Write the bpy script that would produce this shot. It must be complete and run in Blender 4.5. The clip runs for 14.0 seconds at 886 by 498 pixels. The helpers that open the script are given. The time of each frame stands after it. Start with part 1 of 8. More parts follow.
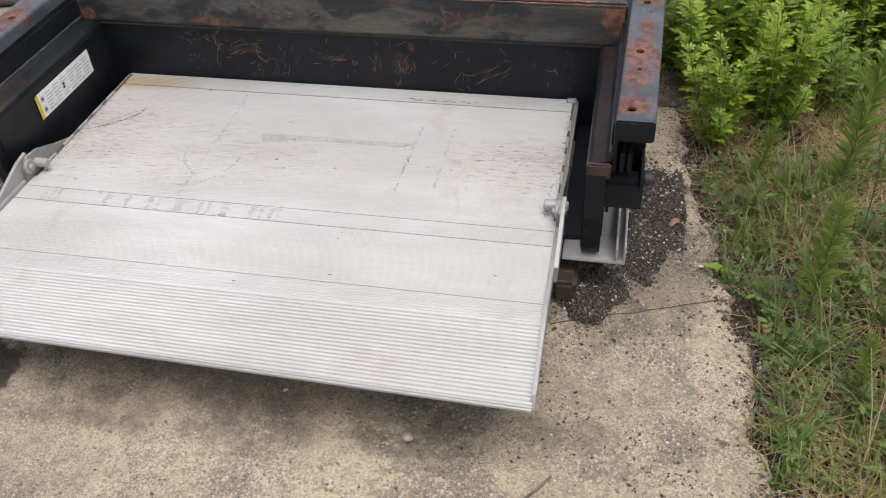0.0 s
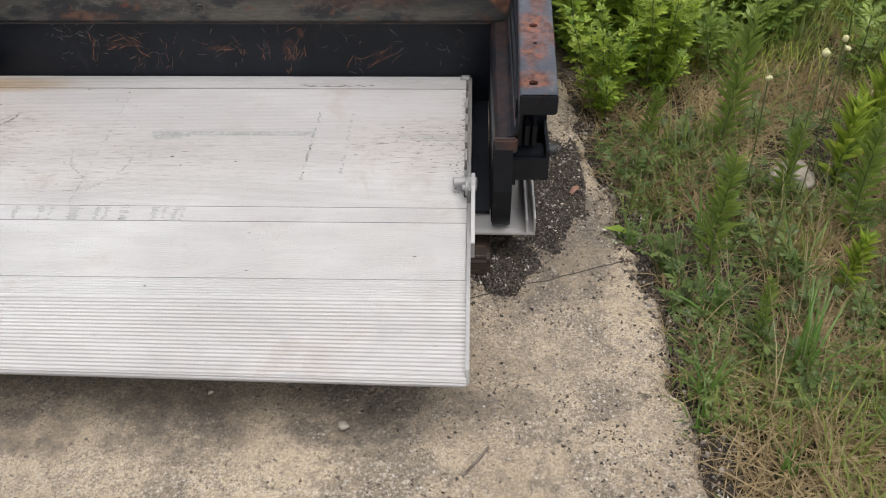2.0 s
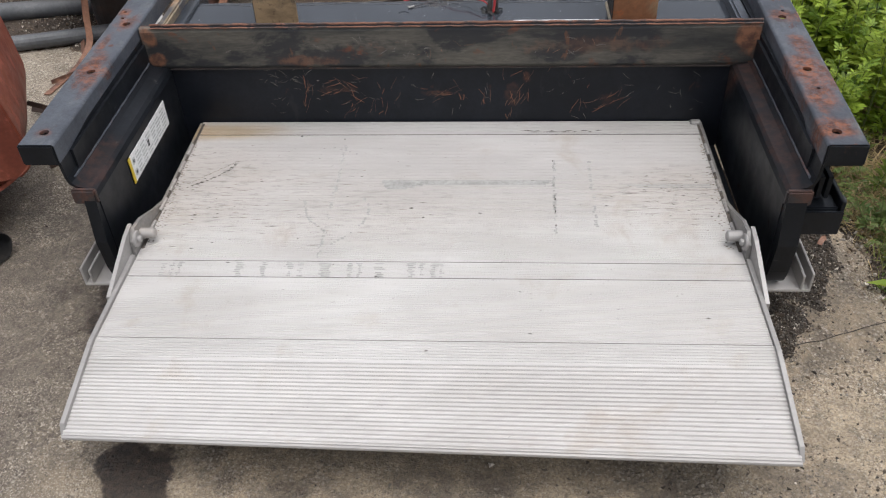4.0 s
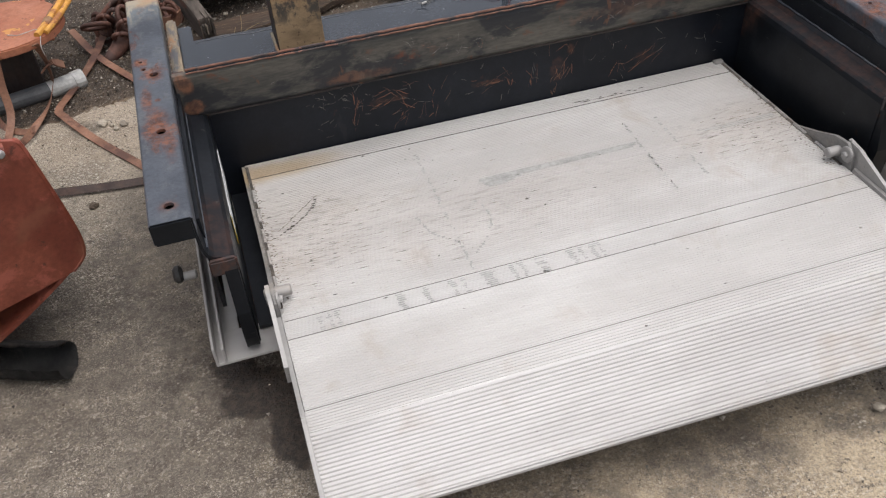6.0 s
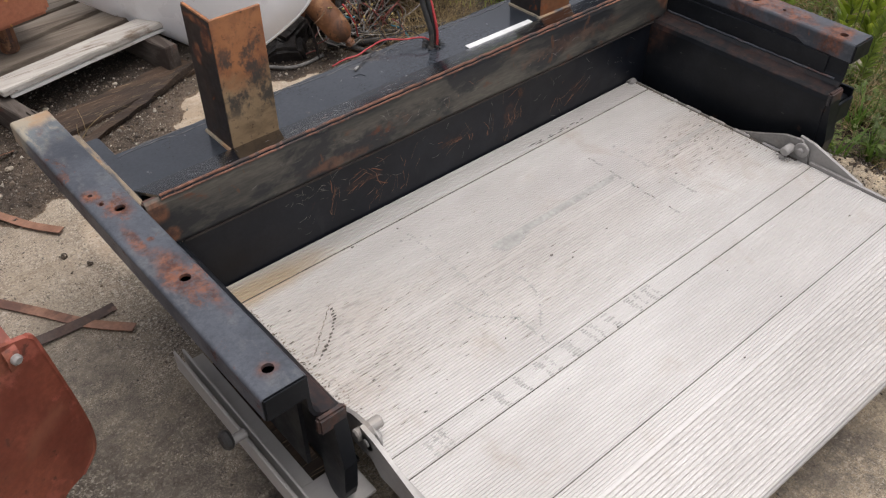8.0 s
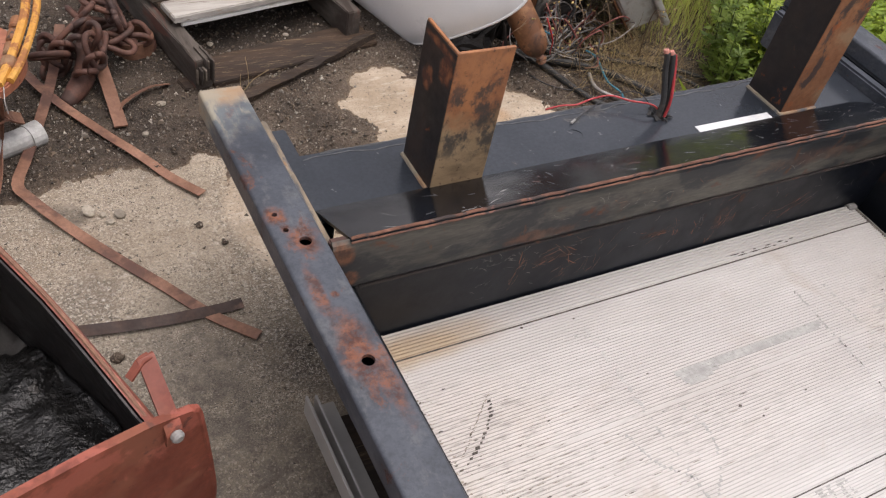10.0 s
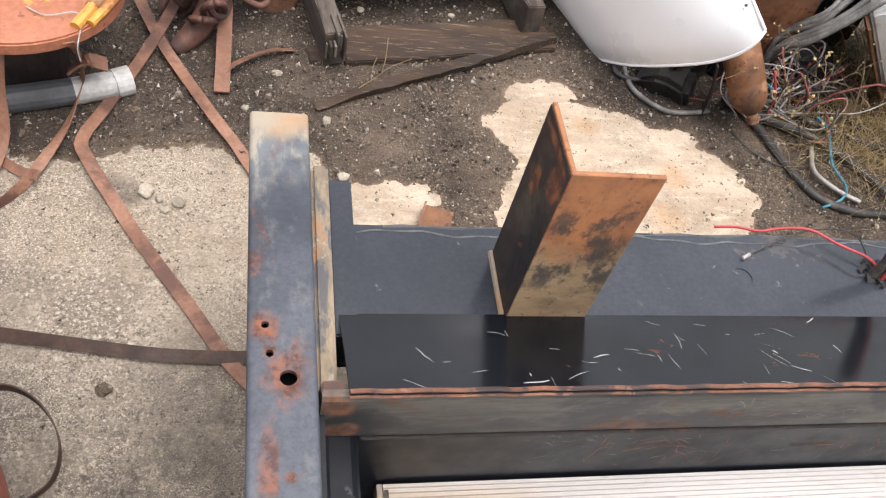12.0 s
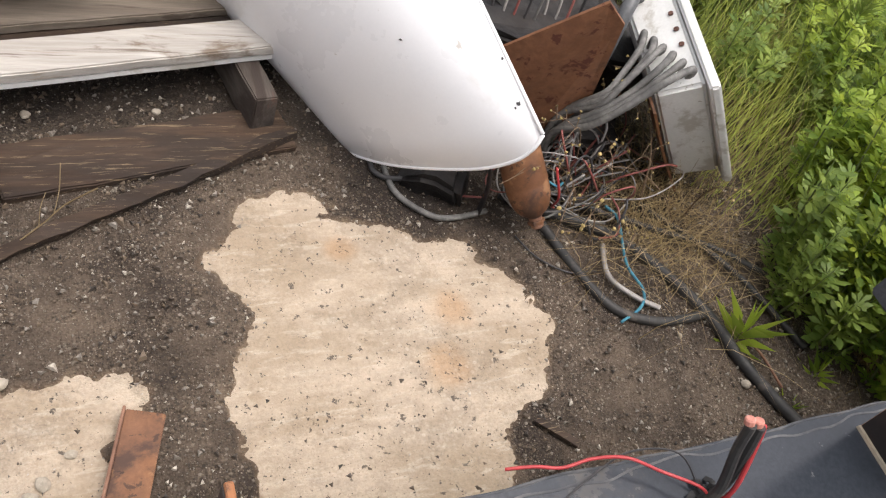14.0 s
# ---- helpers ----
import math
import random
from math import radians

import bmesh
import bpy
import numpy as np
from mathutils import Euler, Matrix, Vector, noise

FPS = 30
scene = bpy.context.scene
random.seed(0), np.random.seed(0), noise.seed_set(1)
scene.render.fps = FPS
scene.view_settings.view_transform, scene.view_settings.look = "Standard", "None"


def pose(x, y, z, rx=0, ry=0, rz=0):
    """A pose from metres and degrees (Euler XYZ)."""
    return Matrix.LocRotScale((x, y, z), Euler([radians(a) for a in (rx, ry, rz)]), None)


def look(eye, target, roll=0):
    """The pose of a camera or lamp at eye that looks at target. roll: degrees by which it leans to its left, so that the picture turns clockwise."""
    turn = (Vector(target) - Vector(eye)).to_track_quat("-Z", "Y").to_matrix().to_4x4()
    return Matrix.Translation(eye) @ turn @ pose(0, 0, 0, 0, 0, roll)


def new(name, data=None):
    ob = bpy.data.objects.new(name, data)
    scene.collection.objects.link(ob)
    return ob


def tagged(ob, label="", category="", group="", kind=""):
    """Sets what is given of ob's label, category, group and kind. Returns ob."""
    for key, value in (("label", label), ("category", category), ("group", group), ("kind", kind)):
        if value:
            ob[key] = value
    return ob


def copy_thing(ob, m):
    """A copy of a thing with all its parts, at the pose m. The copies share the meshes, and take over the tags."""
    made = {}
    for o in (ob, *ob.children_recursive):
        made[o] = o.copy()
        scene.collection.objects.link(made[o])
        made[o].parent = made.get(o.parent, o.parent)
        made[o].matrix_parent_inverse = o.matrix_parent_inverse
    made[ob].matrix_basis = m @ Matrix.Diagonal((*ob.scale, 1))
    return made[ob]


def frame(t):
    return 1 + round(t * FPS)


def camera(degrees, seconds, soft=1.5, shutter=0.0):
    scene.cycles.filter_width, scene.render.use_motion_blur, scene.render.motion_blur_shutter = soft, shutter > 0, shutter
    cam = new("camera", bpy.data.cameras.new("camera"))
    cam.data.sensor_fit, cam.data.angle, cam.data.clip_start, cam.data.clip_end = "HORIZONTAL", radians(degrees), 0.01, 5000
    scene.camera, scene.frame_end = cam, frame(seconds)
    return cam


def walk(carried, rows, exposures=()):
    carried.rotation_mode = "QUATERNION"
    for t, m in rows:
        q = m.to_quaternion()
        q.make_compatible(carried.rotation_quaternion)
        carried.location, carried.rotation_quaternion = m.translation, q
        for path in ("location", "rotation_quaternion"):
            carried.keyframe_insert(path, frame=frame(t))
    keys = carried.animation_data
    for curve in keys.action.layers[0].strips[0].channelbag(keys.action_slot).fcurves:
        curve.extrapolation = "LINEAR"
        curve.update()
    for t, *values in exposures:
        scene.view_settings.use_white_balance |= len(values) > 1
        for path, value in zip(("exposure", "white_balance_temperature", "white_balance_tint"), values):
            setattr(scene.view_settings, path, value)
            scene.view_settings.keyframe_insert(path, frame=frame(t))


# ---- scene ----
cam = camera(55.0, 14.0, soft=1.2)
PATH = [
    (0, (1.475, -2.087, 1.457), (1.118, -0.609, 0.158), -3.5),
    (0.5, (1.472, -2.083, 1.454), (1.152, -0.605, 0.145), -4.4),
    (1, (1.441, -2.092, 1.456), (1.2, -0.613, 0.131), -4.3),
    (1.5, (1.417, -2.094, 1.461), (1.304, -0.617, 0.117), -2.4),
    (2, (1.386, -2.101, 1.468), (1.319, -0.62, 0.125), -1.2),
    (2.5, (1.288, -2.132, 1.466), (1.18, -0.651, 0.126), -0.3),
    (3, (1.168, -2.14, 1.472), (1.021, -0.639, 0.158), 0.3),
    (3.5, (1.003, -2.062, 1.459), (0.839, -0.536, 0.177), -0.5),
    (4, (0.826, -1.988, 1.448), (0.704, -0.465, 0.158), -2.6),
    (4.2, (0.739, -2.001, 1.442), (0.656, -0.481, 0.146), -3.5),
    (6.3, (-0.117, -1.805, 1.455), (0.408, -0.397, 0.136), -3.8),
    (6.5, (-0.209, -1.784, 1.462), (0.418, -0.415, 0.146), -3.5),
    (7, (-0.342, -1.676, 1.467), (0.432, -0.387, 0.148), -3.4),
    (7.2, (-0.376, -1.586, 1.454), (0.442, -0.332, 0.128), -3.7),
    (9.3, (-0.593, -1.05, 1.513), (0.533, -0.003, 0.233), 5.0),
    (9.5, (-0.58, -1.004, 1.506), (0.491, 0.074, 0.206), 7.7),
    (10, (-0.545, -0.862, 1.48), (0.313, 0.296, 0.093), 13.7),
    (10.5, (-0.471, -0.769, 1.466), (0.164, 0.444, 0.008), 17.1),
    (11, (-0.312, -0.647, 1.437), (0.102, 0.601, -0.07), 16.4),
    (11.5, (-0.253, -0.511, 1.408), (0.107, 0.713, -0.132), 15.6),
    (12, (-0.189, -0.431, 1.393), (0.25, 0.737, -0.17), 17.7),
    (12.5, (-0.059, -0.353, 1.37), (0.444, 0.79, -0.192), 21.1),
    (13, (-0.018, -0.319, 1.383), (0.501, 0.865, -0.143), 22.3),
    (13.5, (-0.005, -0.205, 1.361), (0.625, 0.978, -0.123), 25.5),
    (14, (0.05, 0.077, 1.303), (0.931, 1.101, -0.172), 27.8),
]
walk(cam, [(t, look(eye, target, roll)) for t, eye, target, roll in PATH], exposures=[(0, 0.63, 6280, 12), (1.5, 0.57, 6280, 12), (4, 0.52, 6280, 12), (6.5, 0.42, 6400, 13), (9.5, 0.40, 6560, 16), (10.4, 0.66, 6560, 17), (11, 0.98, 6500, 17), (11.5, 1.18, 6500, 16), (12.5, 1.10, 6500, 13), (13.2, 0.94, 6520, 12), (14, 0.82, 6600, 14)])

# world: a bright, thinly overcast sky
world = bpy.data.worlds.new("sky")
scene.world = world
world.use_nodes = True
wn, wl = world.node_tree.nodes, world.node_tree.links
sky = wn.new("ShaderNodeTexSky")
sky.sky_type = "NISHITA"
sky.sun_disc = False
sky.sun_elevation, sky.sun_rotation = radians(77), radians(131)
sky.air_density, sky.dust_density, sky.ozone_density = 1.0, 4.0, 0.6
grey = wn.new("ShaderNodeHueSaturation")
grey.inputs["Saturation"].default_value = 0.22
wl.new(sky.outputs[0], grey.inputs["Color"])
wl.new(grey.outputs[0], wn["Background"].inputs["Color"])
wn["Background"].inputs["Strength"].default_value = 0.14

sun = new("sun", bpy.data.lights.new("sun", "SUN"))
sun.data.energy, sun.data.angle, sun.data.color = 1.2, radians(58), (1.0, 0.95, 0.88)
sun.matrix_world = look((0.8, -0.7, 4.8), (0, 0, 0))


# ---- node helpers ----
def mapped(nt, scale, kind="Object"):
    co, mp = nt.nodes.new("ShaderNodeTexCoord"), nt.nodes.new("ShaderNodeMapping")
    mp.inputs["Scale"].default_value = scale if isinstance(scale, tuple) else (scale,) * 3
    nt.links.new(co.outputs[kind], mp.inputs["Vector"])
    return mp.outputs["Vector"]


def noisy(nt, scale, detail=6.0, rough=0.6, stretch=(1, 1, 1), warp=0.0, offset=0.0):
    n = nt.nodes.new("ShaderNodeTexNoise")
    n.inputs["Scale"].default_value, n.inputs["Detail"].default_value = scale, detail
    n.inputs["Roughness"].default_value, n.inputs["Distortion"].default_value = rough, warp
    v = mapped(nt, tuple(stretch))
    v.node.inputs["Location"].default_value = (offset, offset * 0.7, offset * 1.3)
    nt.links.new(v, n.inputs["Vector"])
    return n.outputs["Fac"]


def ramp(nt, fac, lo, hi, a=0.0, b=1.0):
    r = nt.nodes.new("ShaderNodeMapRange")
    r.inputs["From Min"].default_value, r.inputs["From Max"].default_value = lo, hi
    r.inputs["To Min"].default_value, r.inputs["To Max"].default_value = a, b
    r.interpolation_type = "SMOOTHSTEP"
    nt.links.new(fac, r.inputs["Value"])
    return r.outputs["Result"]


def mix(nt, fac, a, b, blend="MIX"):
    m = nt.nodes.new("ShaderNodeMix")
    m.data_type, m.blend_type = "RGBA", blend
    for sock, v in ((m.inputs["Factor"], fac), (m.inputs["A"], a), (m.inputs["B"], b)):
        if isinstance(v, (int, float)):
            sock.default_value = v
        elif isinstance(v, tuple):
            sock.default_value = (*v, 1.0)
        else:
            nt.links.new(v, sock)
    return m.outputs["Result"]


def calc(nt, op, a, b=0.0):
    m = nt.nodes.new("ShaderNodeMath")
    m.operation = op
    for sock, v in zip(m.inputs, (a, b)):
        if isinstance(v, (int, float)):
            sock.default_value = v
        else:
            nt.links.new(v, sock)
    return m.outputs[0]


def bumped(nt, height, strength, dist):
    b = nt.nodes.new("ShaderNodeBump")
    b.inputs["Strength"].default_value, b.inputs["Distance"].default_value = strength, dist
    nt.links.new(height, b.inputs["Height"])
    return b.outputs["Normal"]


def base(name):
    m = bpy.data.materials.new(name)
    m.use_nodes = True
    return m, m.node_tree, m.node_tree.nodes["Principled BSDF"]


def put(nt, sock, v):
    if isinstance(v, (int, float)):
        sock.default_value = v
    elif isinstance(v, tuple):
        sock.default_value = (*v, 1.0)
    else:
        nt.links.new(v, sock)


def spot(nt, cx, cy, rx, ry, soft=0.4, wobble=0.35, scale=9.0):
    """A ragged stain round a place of the ground, 1 inside and 0 outside."""
    co, sx = nt.nodes.new("ShaderNodeNewGeometry"), nt.nodes.new("ShaderNodeSeparateXYZ")
    nt.links.new(co.outputs["Position"], sx.inputs[0])
    dx = calc(nt, "DIVIDE", calc(nt, "SUBTRACT", sx.outputs[0], cx), rx)
    dy = calc(nt, "DIVIDE", calc(nt, "SUBTRACT", sx.outputs[1], cy), ry)
    d = calc(nt, "SQRT", calc(nt, "ADD", calc(nt, "MULTIPLY", dx, dx), calc(nt, "MULTIPLY", dy, dy)))
    d = calc(nt, "ADD", d, calc(nt, "MULTIPLY", calc(nt, "SUBTRACT", noisy(nt, scale, 4.0), 0.5), wobble * 2.5))
    return ramp(nt, d, 1.0 - soft, 1.0 + soft, 1.0, 0.0)


def surface(name, a, b, scale, rough=(0.5, 0.75), metal=0.0, grain=80.0, bump=0.15, depth=0.002, layers=(), stretch=(1, 1, 1), island=0.0, each=0.0, spec=0.5, speckle=0.45):
    """Two tones of a surface with grain, then layers of (colour, scale, low, high, strength, stretch, roughness)."""
    m, nt, p = base(name)
    col = mix(nt, ramp(nt, noisy(nt, scale, 6.0, 0.62, stretch), 0.34, 0.66), a, b)
    fine = noisy(nt, grain, 4.0, 0.7, stretch, 0.0, 3.1)
    col = mix(nt, ramp(nt, fine, 0.3, 0.7, 0.0, speckle), col, tuple(0.55 * v for v in a), "MIX")
    rg = ramp(nt, noisy(nt, scale * 2.3, 5.0, 0.6, stretch, 0.0, 7.7), 0.3, 0.7, *rough)
    met = metal
    for n, (c, s, lo, hi, k, st, r) in enumerate(layers):
        fac = ramp(nt, noisy(nt, s, 7.0, 0.65, st, 0.3, 11.3 + 5 * n), 0.5 + 0.72 * (lo - 0.5), 0.5 + 0.72 * (hi - 0.5), 0.0, k)
        col = mix(nt, fac, col, c)
        rg = calc(nt, "ADD", calc(nt, "MULTIPLY", rg, calc(nt, "SUBTRACT", 1.0, fac)), calc(nt, "MULTIPLY", fac, r))
        if metal > 0:
            met = calc(nt, "MULTIPLY", met, calc(nt, "SUBTRACT", 1.0, fac))
    if island or each:
        if island:
            rnd = nt.nodes.new("ShaderNodeNewGeometry").outputs["Random Per Island"]
        else:
            rnd = nt.nodes.new("ShaderNodeObjectInfo").outputs["Random"]
        hs = nt.nodes.new("ShaderNodeHueSaturation")
        nt.links.new(col, hs.inputs["Color"])
        nt.links.new(ramp(nt, rnd, 0.0, 1.0, 1 - (island or each), 1 + (island or each)), hs.inputs["Value"])
        col = hs.outputs[0]
    put(nt, p.inputs["Base Color"], col)
    put(nt, p.inputs["Roughness"], rg)
    put(nt, p.inputs["Metallic"], met)
    p.inputs["Specular IOR Level"].default_value = spec
    if bump:
        nt.links.new(bumped(nt, fine, bump, depth), p.inputs["Normal"])
    return m


ONE = (1, 1, 1)


def patch(nt, at, size, soft=0.4, wobble=0.5, scale=20.0):
    """A ragged patch round a point of the world, 1 inside and 0 outside."""
    geo, sub, div, ln = nt.nodes.new("ShaderNodeNewGeometry"), nt.nodes.new("ShaderNodeVectorMath"), nt.nodes.new("ShaderNodeVectorMath"), nt.nodes.new("ShaderNodeVectorMath")
    sub.operation, div.operation, ln.operation = "SUBTRACT", "DIVIDE", "LENGTH"
    nt.links.new(geo.outputs["Position"], sub.inputs[0])
    sub.inputs[1].default_value, div.inputs[1].default_value = at, size
    nt.links.new(sub.outputs[0], div.inputs[0])
    nt.links.new(div.outputs[0], ln.inputs[0])
    d = calc(nt, "ADD", ln.outputs["Value"], calc(nt, "MULTIPLY", calc(nt, "SUBTRACT", noisy(nt, scale, 5.0, 0.65), 0.5), wobble * 2.5))
    return ramp(nt, d, 1.0 - soft, 1.0 + soft, 1.0, 0.0)


def overlay(m, patches, a, b, scale=40.0, rough=0.8):
    """Lays ragged patches of another tone, as rust or bare paint, over a finished material."""
    nt, q = m.node_tree, m.node_tree.nodes["Principled BSDF"]
    fac = 0.0
    for at, size, k, *w in patches:
        fac = calc(nt, "MAXIMUM", fac, calc(nt, "MULTIPLY", patch(nt, at, size, 0.35, *(w or [0.5])), k))
    tone = mix(nt, ramp(nt, noisy(nt, scale, 5.0, 0.65, ONE, 0.0, 4.4), 0.38, 0.62), a, b)
    was = q.inputs["Base Color"].links[0].from_socket
    put(nt, q.inputs["Base Color"], mix(nt, fac, was, tone))
    r = q.inputs["Roughness"].links[0].from_socket
    put(nt, q.inputs["Roughness"], calc(nt, "ADD", calc(nt, "MULTIPLY", r, calc(nt, "SUBTRACT", 1.0, fac)), calc(nt, "MULTIPLY", fac, rough)))
    return m


RUST = (0.16, 0.05, 0.022)
RUST2 = (0.27, 0.10, 0.04)

black_steel = surface("black_paint", (0.006, 0.0075, 0.010), (0.013, 0.015, 0.019), 7, (0.34, 0.5), 0.0, 120, 0.08, 0.001, [
    ((0.05, 0.03, 0.022), 18.0, 0.70, 0.78, 0.5, ONE, 0.8), ((0.10, 0.10, 0.095), 24.0, 0.73, 0.77, 0.4, (1.0, 1.0, 4.0), 0.6)], spec=0.25)
overlay(black_steel, [((1.462, -0.05, 0.376), (0.035, 0.14, 0.012), 0.24, 1.3), ((1.462, -0.36, 0.374), (0.035, 0.16, 0.014), 0.22, 1.3), ((1.436, 0.02, 0.34), (0.02, 0.06, 0.05), 0.3, 1.0), ((-0.075, -0.42, 0.376), (0.035, 0.10, 0.014), 0.22, 1.3)],
        (0.030, 0.020, 0.017), (0.13, 0.055, 0.034))
wall_steel = surface("scratched_black_paint", (0.0042, 0.0056, 0.0090), (0.0095, 0.0120, 0.0175), 6, (0.36, 0.52), 0.0, 120, 0.08, 0.001, [
    ((0.07, 0.032, 0.020), 14.0, 0.70, 0.80, 0.4, (1.0, 1.0, 0.7), 0.8), ((0.03, 0.031, 0.033), 20.0, 0.64, 0.74, 0.3, (1.0, 1.0, 0.4), 0.6)], spec=0.3)
overlay(wall_steel, [((0.40, 0.034, 0.300), (0.045, 0.03, 0.010), 0.30, 1.2), ((0.667, 0.034, 0.287), (0.030, 0.03, 0.008), 0.6, 1.1), ((0.87, 0.034, 0.28), (0.018, 0.03, 0.03), 0.25, 1.3), ((0.905, 0.034, 0.335), (0.012, 0.03, 0.014), 0.5, 1.0), ((1.125, 0.034, 0.262), (0.025, 0.03, 0.015), 0.2, 1.3)],
        (0.03, 0.022, 0.02), (0.15, 0.062, 0.033))
channel_steel = surface("worn_channel_paint", (0.036, 0.037, 0.036), (0.112, 0.103, 0.085), 6, (0.42, 0.62), 0.0, 90, 0.12, 0.001, [
    ((0.016, 0.018, 0.022), 3.5, 0.50, 0.62, 0.85, (1.0, 1.0, 2.0), 0.45), (RUST, 14.0, 0.62, 0.76, 0.6, (0.6, 1.0, 0.8), 0.8),
    ((0.15, 0.07, 0.04), 26.0, 0.66, 0.74, 0.6, (1, 1, 0.4), 0.85), ((0.17, 0.16, 0.13), 25.0, 0.70, 0.74, 0.4, (0.3, 1.0, 2.0), 0.6)], stretch=(0.35, 1, 2.0), spec=0.3)
# rust at the ends of the channel, where the paint burnt off at the welds
overlay(channel_steel, [((-0.088, 0.03, 0.462), (0.020, 0.05, 0.022), 0.75, 0.9), ((-0.075, 0.03, 0.395), (0.022, 0.05, 0.016), 0.7, 0.9), ((1.465, 0.03, 0.445), (0.030, 0.05, 0.045), 0.8, 0.9), ((1.08, 0.03, 0.43), (0.16, 0.05, 0.020), 0.22, 1.3), ((0.34, 0.03, 0.39), (0.08, 0.05, 0.012), 0.4, 1.1)],
        (0.09, 0.04, 0.026), (0.235, 0.105, 0.055))


def rail_material():
    m, nt, q = base("weathered_blue_black_paint")
    col = mix(nt, ramp(nt, noisy(nt, 5.0, 6.0, 0.62), 0.36, 0.64), (0.038, 0.043, 0.054), (0.078, 0.087, 0.104))
    col = mix(nt, ramp(nt, noisy(nt, 26.0, 5.0, 0.7, (1, 0.5, 1), 0.0, 3.0), 0.52, 0.66, 0.0, 0.5), col, (0.13, 0.135, 0.14))
    col = mix(nt, ramp(nt, noisy(nt, 120.0, 4.0, 0.7), 0.40, 0.66, 0.0, 0.35), col, (0.025, 0.028, 0.034))
    rust = 0.0
    for cx, cy, rx, ry, k in RAIL_RUST:
        rust = calc(nt, "MAXIMUM", rust, calc(nt, "MULTIPLY", spot(nt, cx, cy, rx, ry, 0.5, 0.75, 26.0), k))
    rust = calc(nt, "MAXIMUM", rust, ramp(nt, noisy(nt, 13.0, 7.0, 0.68, (1.3, 0.7, 1), 0.3, 8.0), 0.585, 0.64, 0.0, 0.7))
    rc = mix(nt, ramp(nt, noisy(nt, 45.0, 5.0, 0.65, ONE, 0.0, 5.0), 0.4, 0.62), (0.075, 0.030, 0.020), (0.215, 0.085, 0.047))
    rust = calc(nt, "MULTIPLY", rust, ramp(nt, noisy(nt, 75.0, 6.0, 0.75, ONE, 0.0, 6.0), 0.36, 0.56, 0.35, 1.0))
    col = mix(nt, rust, col, rc)
    tan = calc(nt, "MULTIPLY", spot(nt, -0.15, 0.50, 0.16, 0.13, 0.35, 0.5, 14.0), ramp(nt, noisy(nt, 11.0, 6.0, 0.65, ONE, 0.0, 2.0), 0.40, 0.56, 0.35, 1.0))
    col = mix(nt, tan, col, mix(nt, ramp(nt, noisy(nt, 30.0, 6.0, 0.7, (1.4, 0.5, 1)), 0.42, 0.58), (0.13, 0.145, 0.155), (0.27, 0.25, 0.20)))
    tip = spot(nt, -0.15, 0.505, 0.16, 0.060, 0.4, 0.6, 12.0)
    col = mix(nt, calc(nt, "MULTIPLY", tip, 0.9), col, mix(nt, ramp(nt, noisy(nt, 16.0, 6.0, 0.7), 0.4, 0.6), (0.33, 0.215, 0.125), (0.31, 0.265, 0.195)))
    put(nt, q.inputs["Base Color"], col)
    put(nt, q.inputs["Roughness"], calc(nt, "ADD", ramp(nt, noisy(nt, 9.0, 5.0), 0.3, 0.7, 0.36, 0.52), calc(nt, "MULTIPLY", calc(nt, "MAXIMUM", rust, tan), 0.35)))
    q.inputs["Specular IOR Level"].default_value = 0.32
    h = calc(nt, "ADD", noisy(nt, 110.0, 4.0, 0.7), calc(nt, "MULTIPLY", rust, -1.2))
    nt.links.new(bumped(nt, h, 0.25, 0.0015), q.inputs["Normal"])
    return m


# rust on the rails: centre, half widths, strength
RAIL_RUST = [(-0.143, 0.055, 0.024, 0.026, 1.0), (-0.172, 0.122, 0.016, 0.020, 1.0), (-0.165, 0.088, 0.008, 0.010, 1.0), (-0.140, -0.07, 0.007, 0.007, 1.0), (-0.150, -0.175, 0.024, 0.060, 0.9), (-0.128, -0.25, 0.014, 0.055, 0.8), (-0.165, -0.06, 0.010, 0.05, 0.8),
             (-0.146, -0.474, 0.016, 0.016, 0.6), (1.53, -0.22, 0.040, 0.070, 1.0), (1.525, -0.33, 0.030, 0.06, 0.9), (1.518, -0.46, 0.045, 0.035, 0.95), (1.543, 0.06, 0.03, 0.03, 0.8), (1.545, -0.10, 0.022, 0.05, 0.8)]
rail_steel = rail_material()
plate_steel = surface("smooth_blue_black_plate", (0.028, 0.033, 0.041), (0.042, 0.048, 0.058), 3, (0.13, 0.21), 0.0, 140, 0.02, 0.0004, [
    ((0.10, 0.10, 0.10), 35.0, 0.72, 0.77, 0.5, ONE, 0.6), ((0.09, 0.075, 0.055), 4.0, 0.66, 0.76, 0.5, ONE, 0.7)])
slope_steel = surface("glossy_scratched_black_plate", (0.004, 0.005, 0.007), (0.009, 0.011, 0.015), 5, (0.13, 0.24), 0.0, 140, 0.05, 0.0006, [
    (RUST, 12.0, 0.70, 0.76, 0.5, ONE, 0.8)], spec=0.36)
rust_steel = surface("rusted_steel", (0.21, 0.085, 0.036), (0.30, 0.135, 0.06), 9, (0.65, 0.85), 0.0, 70, 0.25, 0.0015, [
    ((0.03, 0.026, 0.026), 10.0, 0.58, 0.66, 0.85, (1.3, 1, 0.7), 0.6), ((0.30, 0.22, 0.13), 6.0, 0.52, 0.68, 0.55, ONE, 0.8), ((0.34, 0.10, 0.03), 20.0, 0.60, 0.70, 0.6, ONE, 0.9)])
